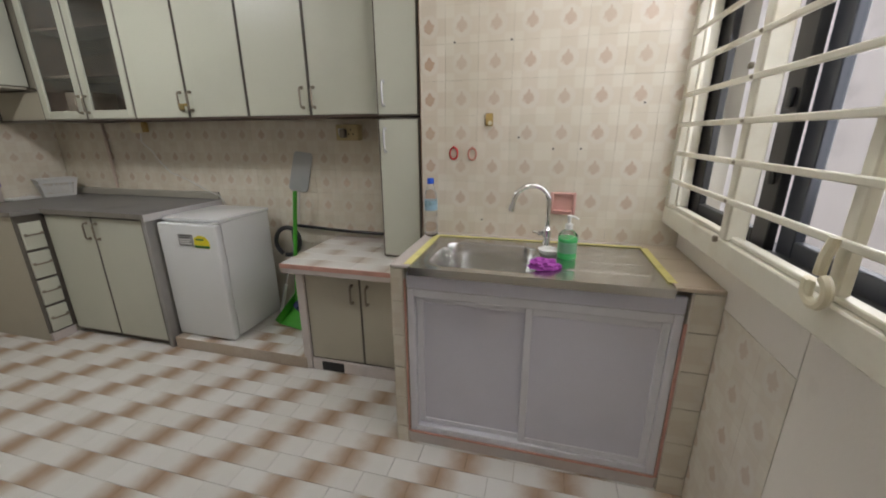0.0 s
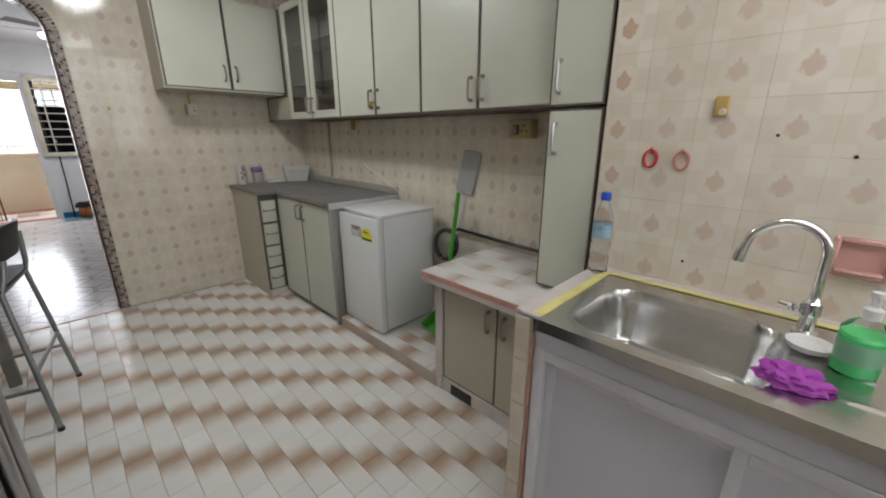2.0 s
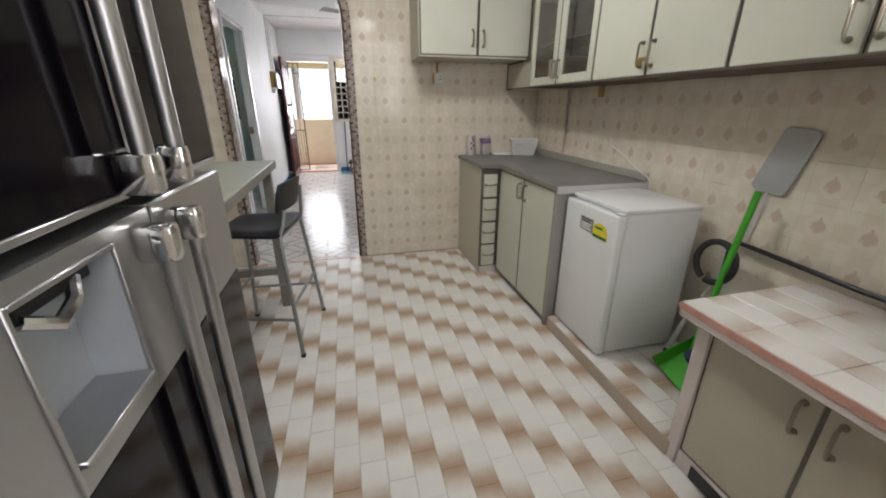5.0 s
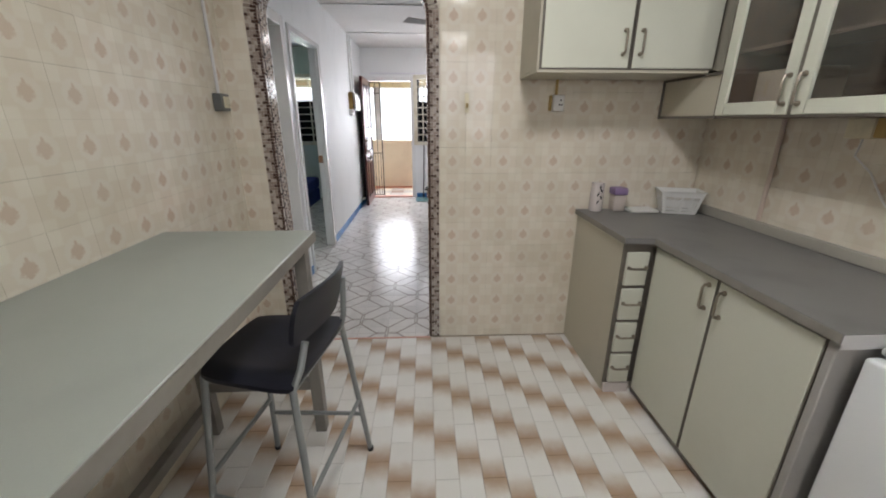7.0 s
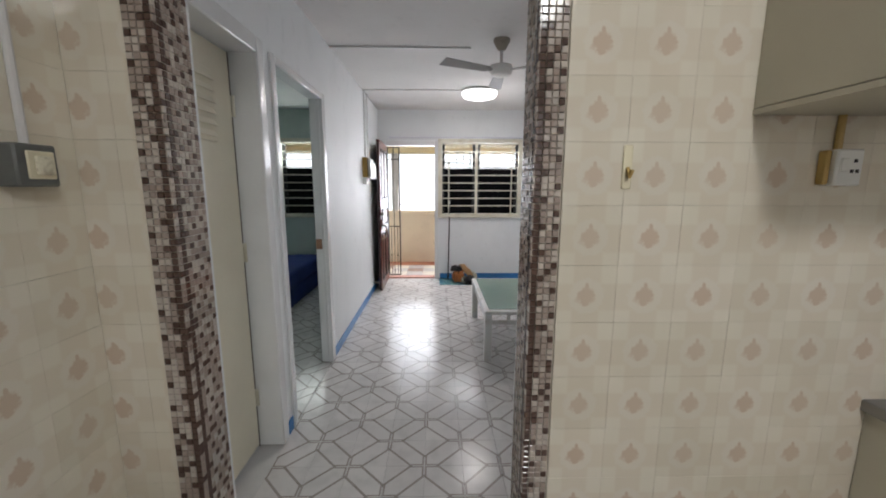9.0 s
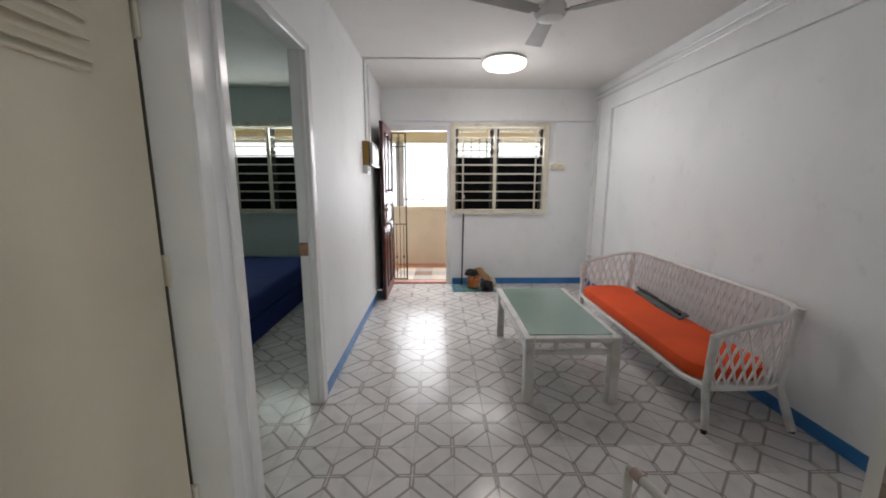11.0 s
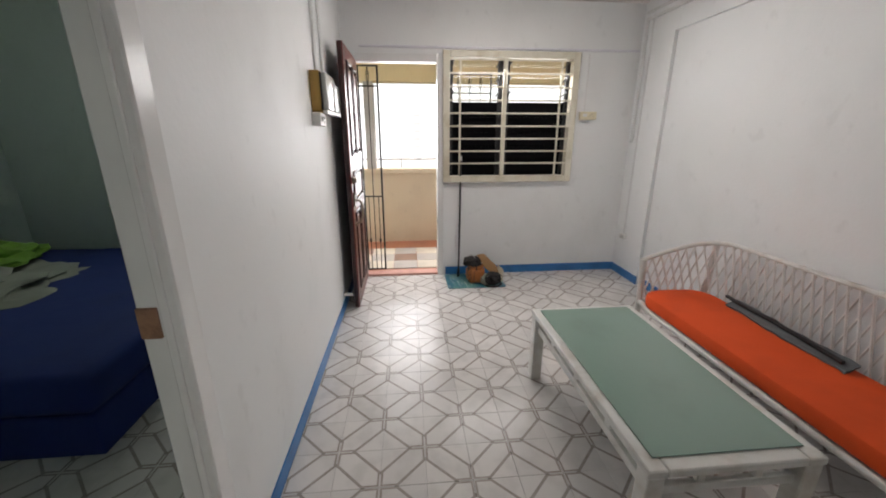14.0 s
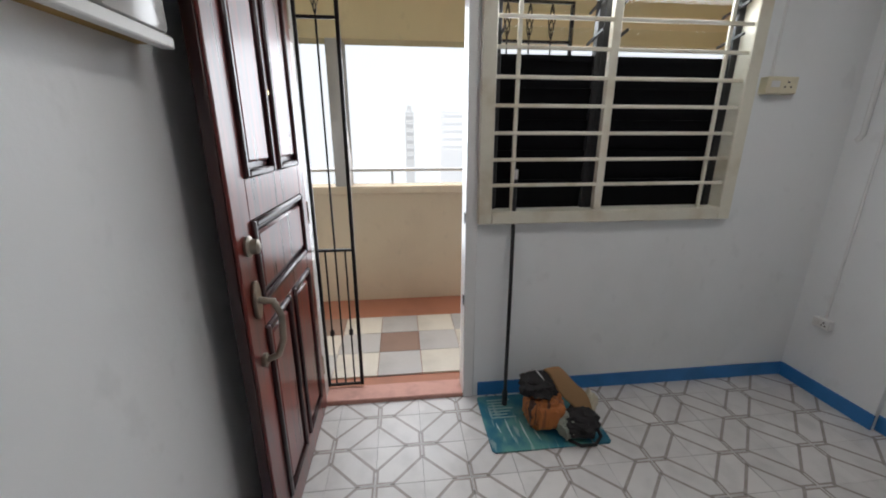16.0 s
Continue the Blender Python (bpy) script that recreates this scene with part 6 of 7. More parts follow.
part("edge_band", box(tx1 + 0.0005, tx1 + 0.003, ty0, ty1, tz - 0.044, tz - 0.004), VENEER, tb, "bare brown chipboard edge")
for x in (tx0 + 0.03, tx1 - 0.08):
    for y in (ty1 - 0.075, ty0 + 0.03):
        part("leg", box(x, x + 0.05, y, y + 0.05, 0.0, tz - 0.046, 0.003), LEGGREY, tb)
part("stretcher", box(tx0 + 0.08, tx1 - 0.08, ty0 + 0.035, ty0 + 0.075, 0.14, 0.19, 0.003), LEGGREY, tb)
for x in (tx0 + 0.035, tx1 - 0.075):
    part("stretcher", box(x, x + 0.04, ty0 + 0.08, ty1 - 0.075, 0.24, 0.29, 0.003), LEGGREY, tb)
part("apron", box(tx0 + 0.08, tx1 - 0.08, ty1 - 0.07, ty1 - 0.05, tz - 0.09, tz - 0.046, 0.002), LEGGREY, tb)


def bar_stool():
    s = thing("bar_stool", (-2.58, 0.06, 0), "bar stool with dark plastic seat and grey tube frame", "stool")
    A, B, C, D = Vector((-2.40, -0.154, 0)), Vector((-2.289, 0.245, 0)), Vector((-2.793, 0.33, 0)), Vector((-2.82, -0.093, 0))
    c = (A + B + C + D) / 4
    r = 0.011
    tops = {}
    for nm, f in (("a", A), ("b", B), ("c", C), ("d", D)):
        t = c + (f - c) * 0.74
        t.z = 0.675
        tops[nm] = t
    for nm, f in (("a", A), ("d", D)):
        part("leg", tube([f, f + (tops[nm] - f) * 0.9, tops[nm]], r, 10), GREYTUBE, s)
    for nm, f in (("b", B), ("c", C)):
        t = tops[nm]
        inward = (tops["c"] - tops["b"]) * (0.17 if nm == "b" else 0.0)
        part("leg", tube([f, t, t + inward * 0.55 + Vector((0.0, 0.012, 0.05)), t + inward + Vector((0.0, 0.02, 0.125 if nm == "b" else 0.20))], r, 10), GREYTUBE, s)
    lv = lambda f, nm, z: f + (tops[nm] - f) * (z / 0.675)
    for (f, n1), (g, n2), z in (((A, "a"), (B, "b"), 0.22), ((B, "b"), (C, "c"), 0.30), ((C, "c"), (D, "d"), 0.22), ((D, "d"), (A, "a"), 0.30)):
        part("footrest", tube([lv(f, n1, z), lv(g, n2, z)], 0.009, 8), GREYTUBE, s)
    for (n1, n2) in (("a", "b"), ("b", "c"), ("c", "d"), ("d", "a")):
        part("seat_rail", tube([tops[n1], tops[n2]], 0.009, 8), GREYTUBE, s)
    for f in (A, B, C, D):
        part("foot_cap", lathe([(0.013, 0), (0.014, 0.012), (0.012, 0.02)], f, 10), BLACK, s)
    bm = bmesh.new()
    n = 14
    corner = [c + (f - c) * 0.83 for f in (A, B, C, D)]
    g = []
    for j in range(n + 1):
        row = []
        for i in range(n + 1):
            u, v = i / n, j / n
            p = (corner[0] * (1 - u) + corner[1] * u) * (1 - v) + (corner[3] * (1 - u) + corner[2] * u) * v
            dip = 0.018 * math.sin(math.pi * u) * math.sin(math.pi * min(1, v * 1.1))
            roll = -0.018 * max(0, 1 - v * 7)
            p = c + (p - c) * (1 - 0.08 * max(0, (abs(2 * u - 1) * abs(2 * v - 1)) ** 4))
            row.append(bm.verts.new((p.x, p.y, 0.706 - dip + roll)))
        g.append(row)
    for j in range(n):
        for i in range(n):
            bm.faces.new((g[j][i], g[j][i + 1], g[j + 1][i + 1], g[j + 1][i]))
    ext = bmesh.ops.extrude_face_region(bm, geom=bm.faces[:])
    for v in ext["geom"]:
        if isinstance(v, bmesh.types.BMVert):
            v.co.z -= 0.014
    bmesh.ops.recalc_face_normals(bm, faces=bm.faces[:])
    part("seat", bm, STOOLPL, s, "dark navy plastic seat")
    bm = bmesh.new()
    p0, p1 = tops["c"] + Vector((0.0, 0.0, 0)), tops["b"] + Vector((0.0, 0.0, 0))
    g = []
    for j in range(11):
        row = []
        for i in range(13):
            u, v = i / 12, j / 10
            sq = 1 - 0.10 * (abs(2 * v - 1)) ** 5
            w = 0.40 + (u - 0.5) * sq * 0.96
            p = p0.lerp(p1, w)
            bow = 0.035 * math.sin(math.pi * u)
            row.append(bm.verts.new((p.x, p.y + bow - 0.022 + 0.02 * v + 0.01 * v * v, 0.782 + 0.151 * v + 0.012 * math.sin(math.pi * u))))
        g.append(row)
    for j in range(10):
        for i in range(12):
            bm.faces.new((g[j][i], g[j][i + 1], g[j + 1][i + 1], g[j + 1][i]))
    ext = bmesh.ops.extrude_face_region(bm, geom=bm.faces[:])
    for v in ext["geom"]:
        if isinstance(v, bmesh.types.BMVert):
            v.co.y += 0.014
    bmesh.ops.recalc_face_normals(bm, faces=bm.faces[:])
    part("backrest", bm, STOOLPL, s, "curved dark plastic backrest")


bar_stool()

bf_ = thing("large_fridge", (-1.05, -0.1, 0), "large silver and black glass four-door fridge", "fridge")
GX0, GX1, GY, GZ = -1.522, -0.719, 0.235, 1.78
GM = (GX0 + GX1) / 2
part("body", box(GX0 + 0.005, GX1 - 0.005, YS + 0.03, GY - 0.105, 0.03, GZ, 0.006), paint("pale_grey_fridge_side", (0.55, 0.56, 0.57), 0.4, 0.2, var=0.04), bf_)
part("seal", box(GX0 + 0.015, GX1 - 0.015, GY - 0.105, GY - 0.092, 0.06, GZ - 0.02), BLACK, bf_)
part("kick", box(GX0 + 0.02, GX1 - 0.02, YS + 0.06, GY - 0.10, 0.0, 0.03), BLACK, bf_)
SPL = 1.160
RIB = LIGHTGREY
for x0, x1 in ((GX0, GM - 0.003), (GM + 0.003, GX1)):
    for z0, z1, up in ((SPL + 0.012, GZ, True), (0.06, SPL - 0.012, False)):
        niche = not up and x1 == GX1
        nx0, nx1, nz0, nz1 = -0.992, -0.806, 0.905, 1.118
        if niche:
            body = None
            for c in ((x0 + 0.004, nx0, z0, z1), (nx1, x1 - 0.004, z0, z1), (nx0, nx1, z0, nz0), (nx0, nx1, nz1, z1)):
                body = box(c[0], c[1], GY - 0.090, GY - 0.006, c[2], c[3], 0, body)
            box(nx0, nx1, GY - 0.090, GY - 0.075, nz0, nz1, 0, body)
        else:
            body = box(x0 + 0.004, x1 - 0.004, GY - 0.090, GY - 0.006, z0, z1, 0.004)
        d = part("door", body, SILVER, bf_, "black glass door" if up else "silver door with a black glass lower half")
        if up:
            part("glass_panel", box(x0 + 0.012, x1 - 0.012, GY - 0.006, GY, z0 + 0.012, z1 - 0.012, 0.002), DARKGLASS, d)
            fr = None
            for s in ((x0 + 0.001, x0 + 0.011, z0, z1), (x1 - 0.011, x1 - 0.001, z0, z1), (x0 + 0.011, x1 - 0.011, z0, z0 + 0.011)):
                fr = box(s[0], s[1], GY - 0.010, GY + 0.001, s[2], s[3], 0.002, fr)
            part("trim", fr, ALU, d)
        else:
            if niche:
                plate = None
                for c in ((x0 + 0.003, nx0, 0.867, z1), (nx1, x1 - 0.003, 0.867, z1), (nx0, nx1, 0.867, nz0), (nx0, nx1, nz1, z1)):
                    plate = box(c[0], c[1], GY - 0.006, GY, c[2], c[3], 0, plate)
            else:
                plate = box(x0 + 0.003, x1 - 0.003, GY - 0.006, GY, 0.867, z1, 0.003)
            part("metal_panel", plate, SILVER, d)
            part("glass_panel", box(x0 + 0.003, x1 - 0.003, GY - 0.006, GY - 0.001, z0, 0.865, 0.002), DARKGLASS, d)
        for xe in ((x0,) if x0 == GX0 else (x1,)):
            ribs = None
            for k in range(9):
                yy = GY - 0.084 + k * 0.0088
                sgn = 1 if xe == GX1 else -1
                ribs = tube([(xe - sgn * 0.004, yy, z0 + 0.004), (xe - sgn * 0.004, yy, z1 - 0.004)], 0.0044, 6, ribs)
            part("ribbed_edge", ribs, RIB, d, "ribbed pale plastic edge")
        hx2 = (x1 - 0.055) if x0 == GX0 else (x0 + 0.055)
        za, zb = (SPL + 0.05, GZ - 0.08) if up else (0.30, SPL - 0.06)
        hb = prism([(GY + 0.040 + 0.014 * math.cos(radians(a)), hx2 * 0 + 0.017 * math.sin(radians(a))) for a in range(0, 360, 30)], 2, za, zb)
        for v in hb.verts:
            v.co.x, v.co.y = hx2 + v.co.y, v.co.x
        hnd = part("handle", hb, ALU, d, "long brushed metal handle")
        for ze in (za, zb):
            part("end_cap", box(hx2 - 0.019, hx2 + 0.019, GY, GY + 0.058, ze - 0.032, ze + 0.032, 0.010, segs=2), CHROME, hnd, "bright end cap")
    if x1 == GX1:
        fr = None
        dx0, dx1 = -1.0, -0.798
        for s in ((dx0, dx0 + 0.008, 0.895, 1.126), (dx1 - 0.008, dx1, 0.872, 1.126), (dx0 + 0.008, dx1 - 0.008, 1.118, 1.126)):
            fr = box(s[0], s[1], GY - 0.001, GY + 0.004, s[2], s[3], 0.0015, fr)
        disp = part("dispenser", fr, ALU, bf_, "water dispenser recess")
        grey = paint("grey_dispenser_recess", (0.50, 0.54, 0.58), 0.35, 0.2)
        rc = box(nx0 + 0.001, nx1 - 0.001, GY - 0.0745, GY - 0.072, nz0 + 0.001, nz1 - 0.001)
        for c in ((nx0 + 0.0005, nx0 + 0.003), (nx1 - 0.003, nx1 - 0.0005)):
            box(c[0], c[1], GY - 0.0715, GY - 0.001, nz0 + 0.001, nz1 - 0.001, 0, rc)
        part("recess", rc, grey, disp)
        part("lever", tube([(dx0 + 0.05, GY - 0.03, 1.10), (dx0 + 0.09, GY - 0.01, 1.08), (dx0 + 0.13, GY - 0.005, 1.07), (dx0 + 0.16, GY - 0.02, 1.09)], 0.009, 8), CHROME, disp)
        part("nozzle_block", box(nx0 + 0.02, nx1 - 0.03, GY - 0.07, GY - 0.02, nz1 - 0.03, nz1 - 0.001, 0.004), BLACK, disp)
        part("tray", box(nx0 + 0.004, nx1 - 0.004, GY - 0.0715, GY + 0.010, 0.9055, 0.915, 0.002), ALU, disp)

# ---- lamps ----
DIFF = glow("lit_diffuser", (1.0, 0.97, 0.92), 4.0)
for at, lab in (((-7.58, 0.895), "round white ceiling light, switched on"), ((-2.3, 0.92), "round white kitchen ceiling light, switched on"), ((0.08, 1.02), "round white kitchen ceiling light, switched on")):
    cl = thing("ceiling_light", (at[0], at[1], TOP), lab, "ceiling light", "ceiling lights")
    part("base", lathe([(0.205, -0.0005), (0.215, -0.012), (0.215, -0.025), (0.19, -0.028)], (at[0], at[1], TOP), 40), WHITEPL, cl)
    part("diffuser", lathe([(0.205, -0.026), (0.212, -0.045), (0.19, -0.075), (0.12, -0.095), (0.001, -0.10)], (at[0], at[1], TOP), 40), DIFF, cl).visible_shadow = False
fan = thing("ceiling_fan", (-6.0, 0.87, TOP), "pale grey ceiling fan with three blades at rest", "fan")
FX, FY = -5.97, 0.885
part("canopy", lathe([(0.065, -0.0005), (0.065, -0.02), (0.03, -0.08), (0.014, -0.085)], (FX, FY, TOP), 24), PEWTER, fan)
part("rod", tube([(FX, FY, TOP - 0.08), (FX, FY, TOP - 0.19)], 0.012, 10), LIGHTGREY, fan)
part("motor", lathe([(0.02, 0), (0.085, -0.015), (0.095, -0.05), (0.075, -0.085), (0.02, -0.095)], (FX, FY, TOP - 0.18), 28), WHITEPL, fan)
for a in (57, 177, 297):
    b2 = box(0.12, 0.52, -0.055, 0.055, -0.003, 0.003, 0.002)
    for v in b2.verts:
        v.co.y *= 0.75 + 0.35 * (v.co.x - 0.12) / 0.4
    box(0.06, 0.16, -0.018, 0.018, -0.004, 0.004, 0.002, b2)
    bmesh.ops.transform(b2, matrix=pose(FX, FY, TOP - 0.235, 0, 0, a) @ pose(0, 0, 0, 9), verts=b2.verts)
    part("blade", b2, paint("grey_fan_paint", (0.34, 0.33, 0.32), 0.45), fan)
for x in (-6.16, -7.56):
    single("ceiling_trunking", box(x - 0.014, x + 0.014, YC + 0.001, 0.66, TOP - 0.013, TOP - 0.0005, 0.003), WHITEPL, (x, 0.1, TOP), "thin white cable trunking on the ceiling", "trunking", "trunking strips")

# ---- living room services ----
COVER = paint("glossy_grey_cover", (0.55, 0.55, 0.53), 0.14, var=0.05, coarse=6, bump=0.0)
mb = thing("meter_board", (-7.55, YC, 1.6), "ochre electric board with white breaker covers", "meter box")
part("board", box(-7.95, -7.43, YC + 0.0005, YC + 0.06, 1.575, 1.80, 0.004), OCHREBOX, mb)
part("breaker_cover", box(-7.72, -7.445, YC + 0.0605, YC + 0.098, 1.582, 1.79, 0.010, segs=2), COVER, mb)
part("breaker_cover", box(-7.92, -7.735, YC + 0.0605, YC + 0.092, 1.582, 1.76, 0.010, segs=2), COVER, mb)
part("edge", box(-7.443, -7.431, YC + 0.0605, YC + 0.07, 1.58, 1.79, 0.002), BLACK, mb, "dark edge of the cover")
part("tray", box(-7.955, -7.428, YC + 0.0005, YC + 0.064, 1.570, 1.5745, 0.001), OCHREBOX, mb, "thin ochre bottom lip")
part("trunking", box(-7.93, -7.445, YC + 0.0645, YC + 0.092, 1.556, 1.5795, 0.003), WHITEPL, mb, "white trunking under the covers")
ws = socket_box("wall_socket", -7.548, YC, 1.525, 0.080, 0.078, 0.048, (0, 1, 0), WHITEPL, "white three-hole socket under the meter board", False)
for x, z in ((-7.533, 1.539), (-7.560, 1.539), (-7.5465, 1.511)):
    part("slot", box(x - 0.006, x + 0.006, YC + 0.048, YC + 0.0495, z - 0.006, z + 0.006, 0.0006), BLACK, ws)
ls = socket_box("light_switch", -7.456, YC, 1.527, 0.083, 0.080, 0.052, (0, 1, 0), WHITEPL, "white light switch with dark rocker under the meter board", False)
part("rocker", box(-7.476, -7.440, YC + 0.052, YC + 0.058, 1.514, 1.543, 0.003), GREYCL, ls, "dark grey rocker")
for x in (-7.60, -7.80):
    single("wall_conduit", tube([(x, YC + 0.012, 1.801), (x, YC + 0.012, 2.53), (x, YC + 0.012, TOP)], 0.011, 8), GLOSS, (x, YC, 1.8), "white conduit from the meter board to the ceiling", "conduit", "wall conduits")
socket_box("light_switch", XF, 1.83, 1.612, 0.16, 0.075, 0.045, (1, 0, 0), OLDPL, "yellowed plastic switch and socket on the front wall")
single("switch_conduit", tube([(XF + 0.006, 1.80, 1.65), (XF + 0.006, 1.80, 2.165)], 0.006, 8), GLOSS, (XF, 1.8, 1.65), "thin white conduit above the switch", "conduit")
single("front_trunking", box(XF + 0.0005, XF + 0.018, -0.34, 2.285, 2.185, 2.203, 0.003), ALUFRAME, (XF, 1, 2.19), "grey cable trunking above door and window", "trunking")
single("corner_conduit", tube([(-8.68, YL - 0.043, 2.46), (-8.68, YL - 0.043, 1.39), (-8.70, YL - 0.043, 1.365)], 0.012, 8), GLOSS, (-8.68, YL, 1.4), "white conduit in the corner of the room", "conduit")
single("corner_conduit", tube([(-8.60, YL - 0.038, 2.46), (-8.60, YL - 0.038, 0.455)], 0.006, 8), GLOSS, (-8.62, YL, 0.44), "thin white conduit down to a low socket", "conduit")
for z in (2.44, 2.50):
    single("ceiling_conduit", tube([(-8.70, YL - 0.043, z), (-4.0, YL - 0.043, z)], 0.012, 8), GLOSS, (-6.3, YL, z), "white conduit along the beam", "conduit", "beam conduits")
socket_box("low_socket", -8.60, YL - 0.03, 0.42, 0.085, 0.05, 0.035, (0, -1, 0), WHITEPL, "small white telephone socket near the floor")

# ---- living room furniture ----
ct = thing("coffee_table", (-6.4, 1.08, 0), "white painted low table with a green frosted glass top", "table")
cx0, cx1, cy0, cy1, cz = -6.945, -5.803, 0.778, 1.383, 0.445
for x in (cx0, cx1 - 0.062):
    for y in (cy0, cy1 - 0.062):
        part("leg", box(x, x + 0.062, y, y + 0.062, 0, cz - 0.032, 0.005), WHITEWOOD, ct)
fr = None
for s in ((cx0 - 0.004, cx1 + 0.004, cy0 - 0.004, cy0 + 0.062), (cx0 - 0.004, cx1 + 0.004, cy1 - 0.062, cy1 + 0.004), (cx0 - 0.004, cx0 + 0.062, cy0 + 0.062, cy1 - 0.062), (cx1 - 0.062, cx1 + 0.004, cy0 + 0.062, cy1 - 0.062)):
    fr = box(s[0], s[1], s[2], s[3], cz - 0.032, cz, 0.005, fr)
part("top_frame", fr, WHITEWOOD, ct)
part("glass_top", box(cx0 + 0.03, cx1 - 0.045, cy0 + 0.036, cy1 - 0.036, cz + 0.0005, cz + 0.006, 0.002), GREENGLASS, ct, "green frosted glass top")
for y in (cy0 + 0.02, cy1 - 0.04):
    part("rail", box(cx0 + 0.062, cx1 - 0.062, y, y + 0.02, cz - 0.125, cz - 0.085, 0.004), WHITEWOOD, ct)
    for k in range(1, 4):
        x = cx0 + (cx1 - cx0) * k / 4
        part("rail_block", box(x - 0.02, x + 0.02, y, y + 0.02, cz - 0.085, cz - 0.032, 0.003), WHITEWOOD, ct)
for x in (cx0 + 0.02, cx1 - 0.04):
    part("rail", box(x, x + 0.02, cy0 + 0.062, cy1 - 0.062, cz - 0.125, cz - 0.085, 0.004), WHITEWOOD, ct)
    for k in (1, 2):
        y = cy0 + (cy1 - cy0) * k / 3
        part("rail_block", box(x, x + 0.02, y - 0.015, y + 0.015, cz - 0.085, cz - 0.032, 0.003), WHITEWOOD, ct)

so = thing("sofa", (-6.4, 2.0, 0), "white bench sofa with woven cord back and arms", "sofa")
ax0, ax1, ay0, ay1 = -7.36, -5.515, 1.725, 2.22
SEAT = 0.27


def rim_point(s, level):
    """A point on the U of arms and back, s from 0 (far arm front) to 1 (near arm front); level 0 seat, 1 top."""
    r = 0.20
    arm = ay1 - ay0 - r
    back = ax1 - ax0 - 2 * r
    q = math.pi / 2 * r
    total = 2 * arm + 2 * q + back
    d = s * total
    if d < arm:
        x, y = ax0, ay0 + d
    elif d < arm + q:
        a = (d - arm) / r
        x, y = ax0 + r - r * math.cos(a), ay1 - r + r * math.sin(a)
    elif d < arm + q + back:
        x, y = ax0 + r + (d - arm - q), ay1
    elif d < arm + 2 * q + back:
        a = (d - arm - q - back) / r
        x, y = ax1 - r + r * math.sin(a), ay1 - r + r * math.cos(a)
    else:
        x, y = ax1, ay1 - r - (d - arm - 2 * q - back)
    rise = min(1, max(0, (y - ay0) / (ay1 - ay0)))
    ztop = 0.578 + 0.142 * rise ** 0.8
    out = 0.035 * level
    z = SEAT + (ztop - SEAT) * level
    return Vector((x + (out if x > (ax0 + ax1) / 2 + 0.6 else -out if x < (ax0 + ax1) / 2 - 0.6 else 0) * 0.6, y + out * rise, z))


part("top_rail", tube([rim_point(i / 48, 1) for i in range(49)], 0.016, 8), WHITEWOOD, so)
part("seat_rail", tube([rim_point(i / 48, 0) for i in range(49)] , 0.017, 8), WHITEWOOD, so)
part("front_rail", tube([(ax0, ay0, SEAT), (ax0 + 0.18, ay0 - 0.02, SEAT - 0.015), (ax1 - 0.18, ay0 - 0.02, SEAT - 0.015), (ax1, ay0, SEAT)], 0.019, 10), WHITEWOOD, so)
for x in (ax0, ax1):
    s = 1 if x == ax1 else -1
    part("arm_post", tube([(x + 0.015 * s, ay0 + 0.01, 0.03), (x, ay0, SEAT), (x + 0.02 * s, ay0 + 0.002, 0.585)], 0.024, 12, taper=(0.8, 1.0)), WHITEWOOD, so)
    part("leg", tube([(x + 0.01 * s, ay1 + 0.02, 0.012), (x - 0.05 * s, ay1 - 0.04, SEAT), (x - 0.03 * s, ay1 + 0.0, 0.72)], 0.023, 12), WHITEWOOD, so)
    for y in (ay0 + 0.01, ay1 + 0.02):
        part("foot", lathe([(0.015, 0), (0.017, 0.012), (0.016, 0.03)], (x + 0.013 * s, y, 0), 12), BLACK, so)
part("seat_base", box(ax0 + 0.03, ax1 - 0.03, ay0 + 0.01, ay1 - 0.03, SEAT - 0.012, SEAT + 0.004, 0.005), WHITEWOOD, so)
N = 47
for k in range(-2, N):
    for lean in (1, -1):
        pts = []
        for j in range(7):
            f = j / 6
            s = (k + (f * 2.2 if lean > 0 else 2.2 - f * 2.2)) / N
            if 0.0 <= s <= 1.0:
                p = rim_point(s, f)
                nrm = 0.007 * lean
                pts.append(p + Vector((0, nrm if abs(p.y - ay1) < 0.1 else 0, 0)))
        if len(pts) >= 2:
            part("woven_cord", tube(pts, 0.0068, 6), WHITEWEAVE, so)


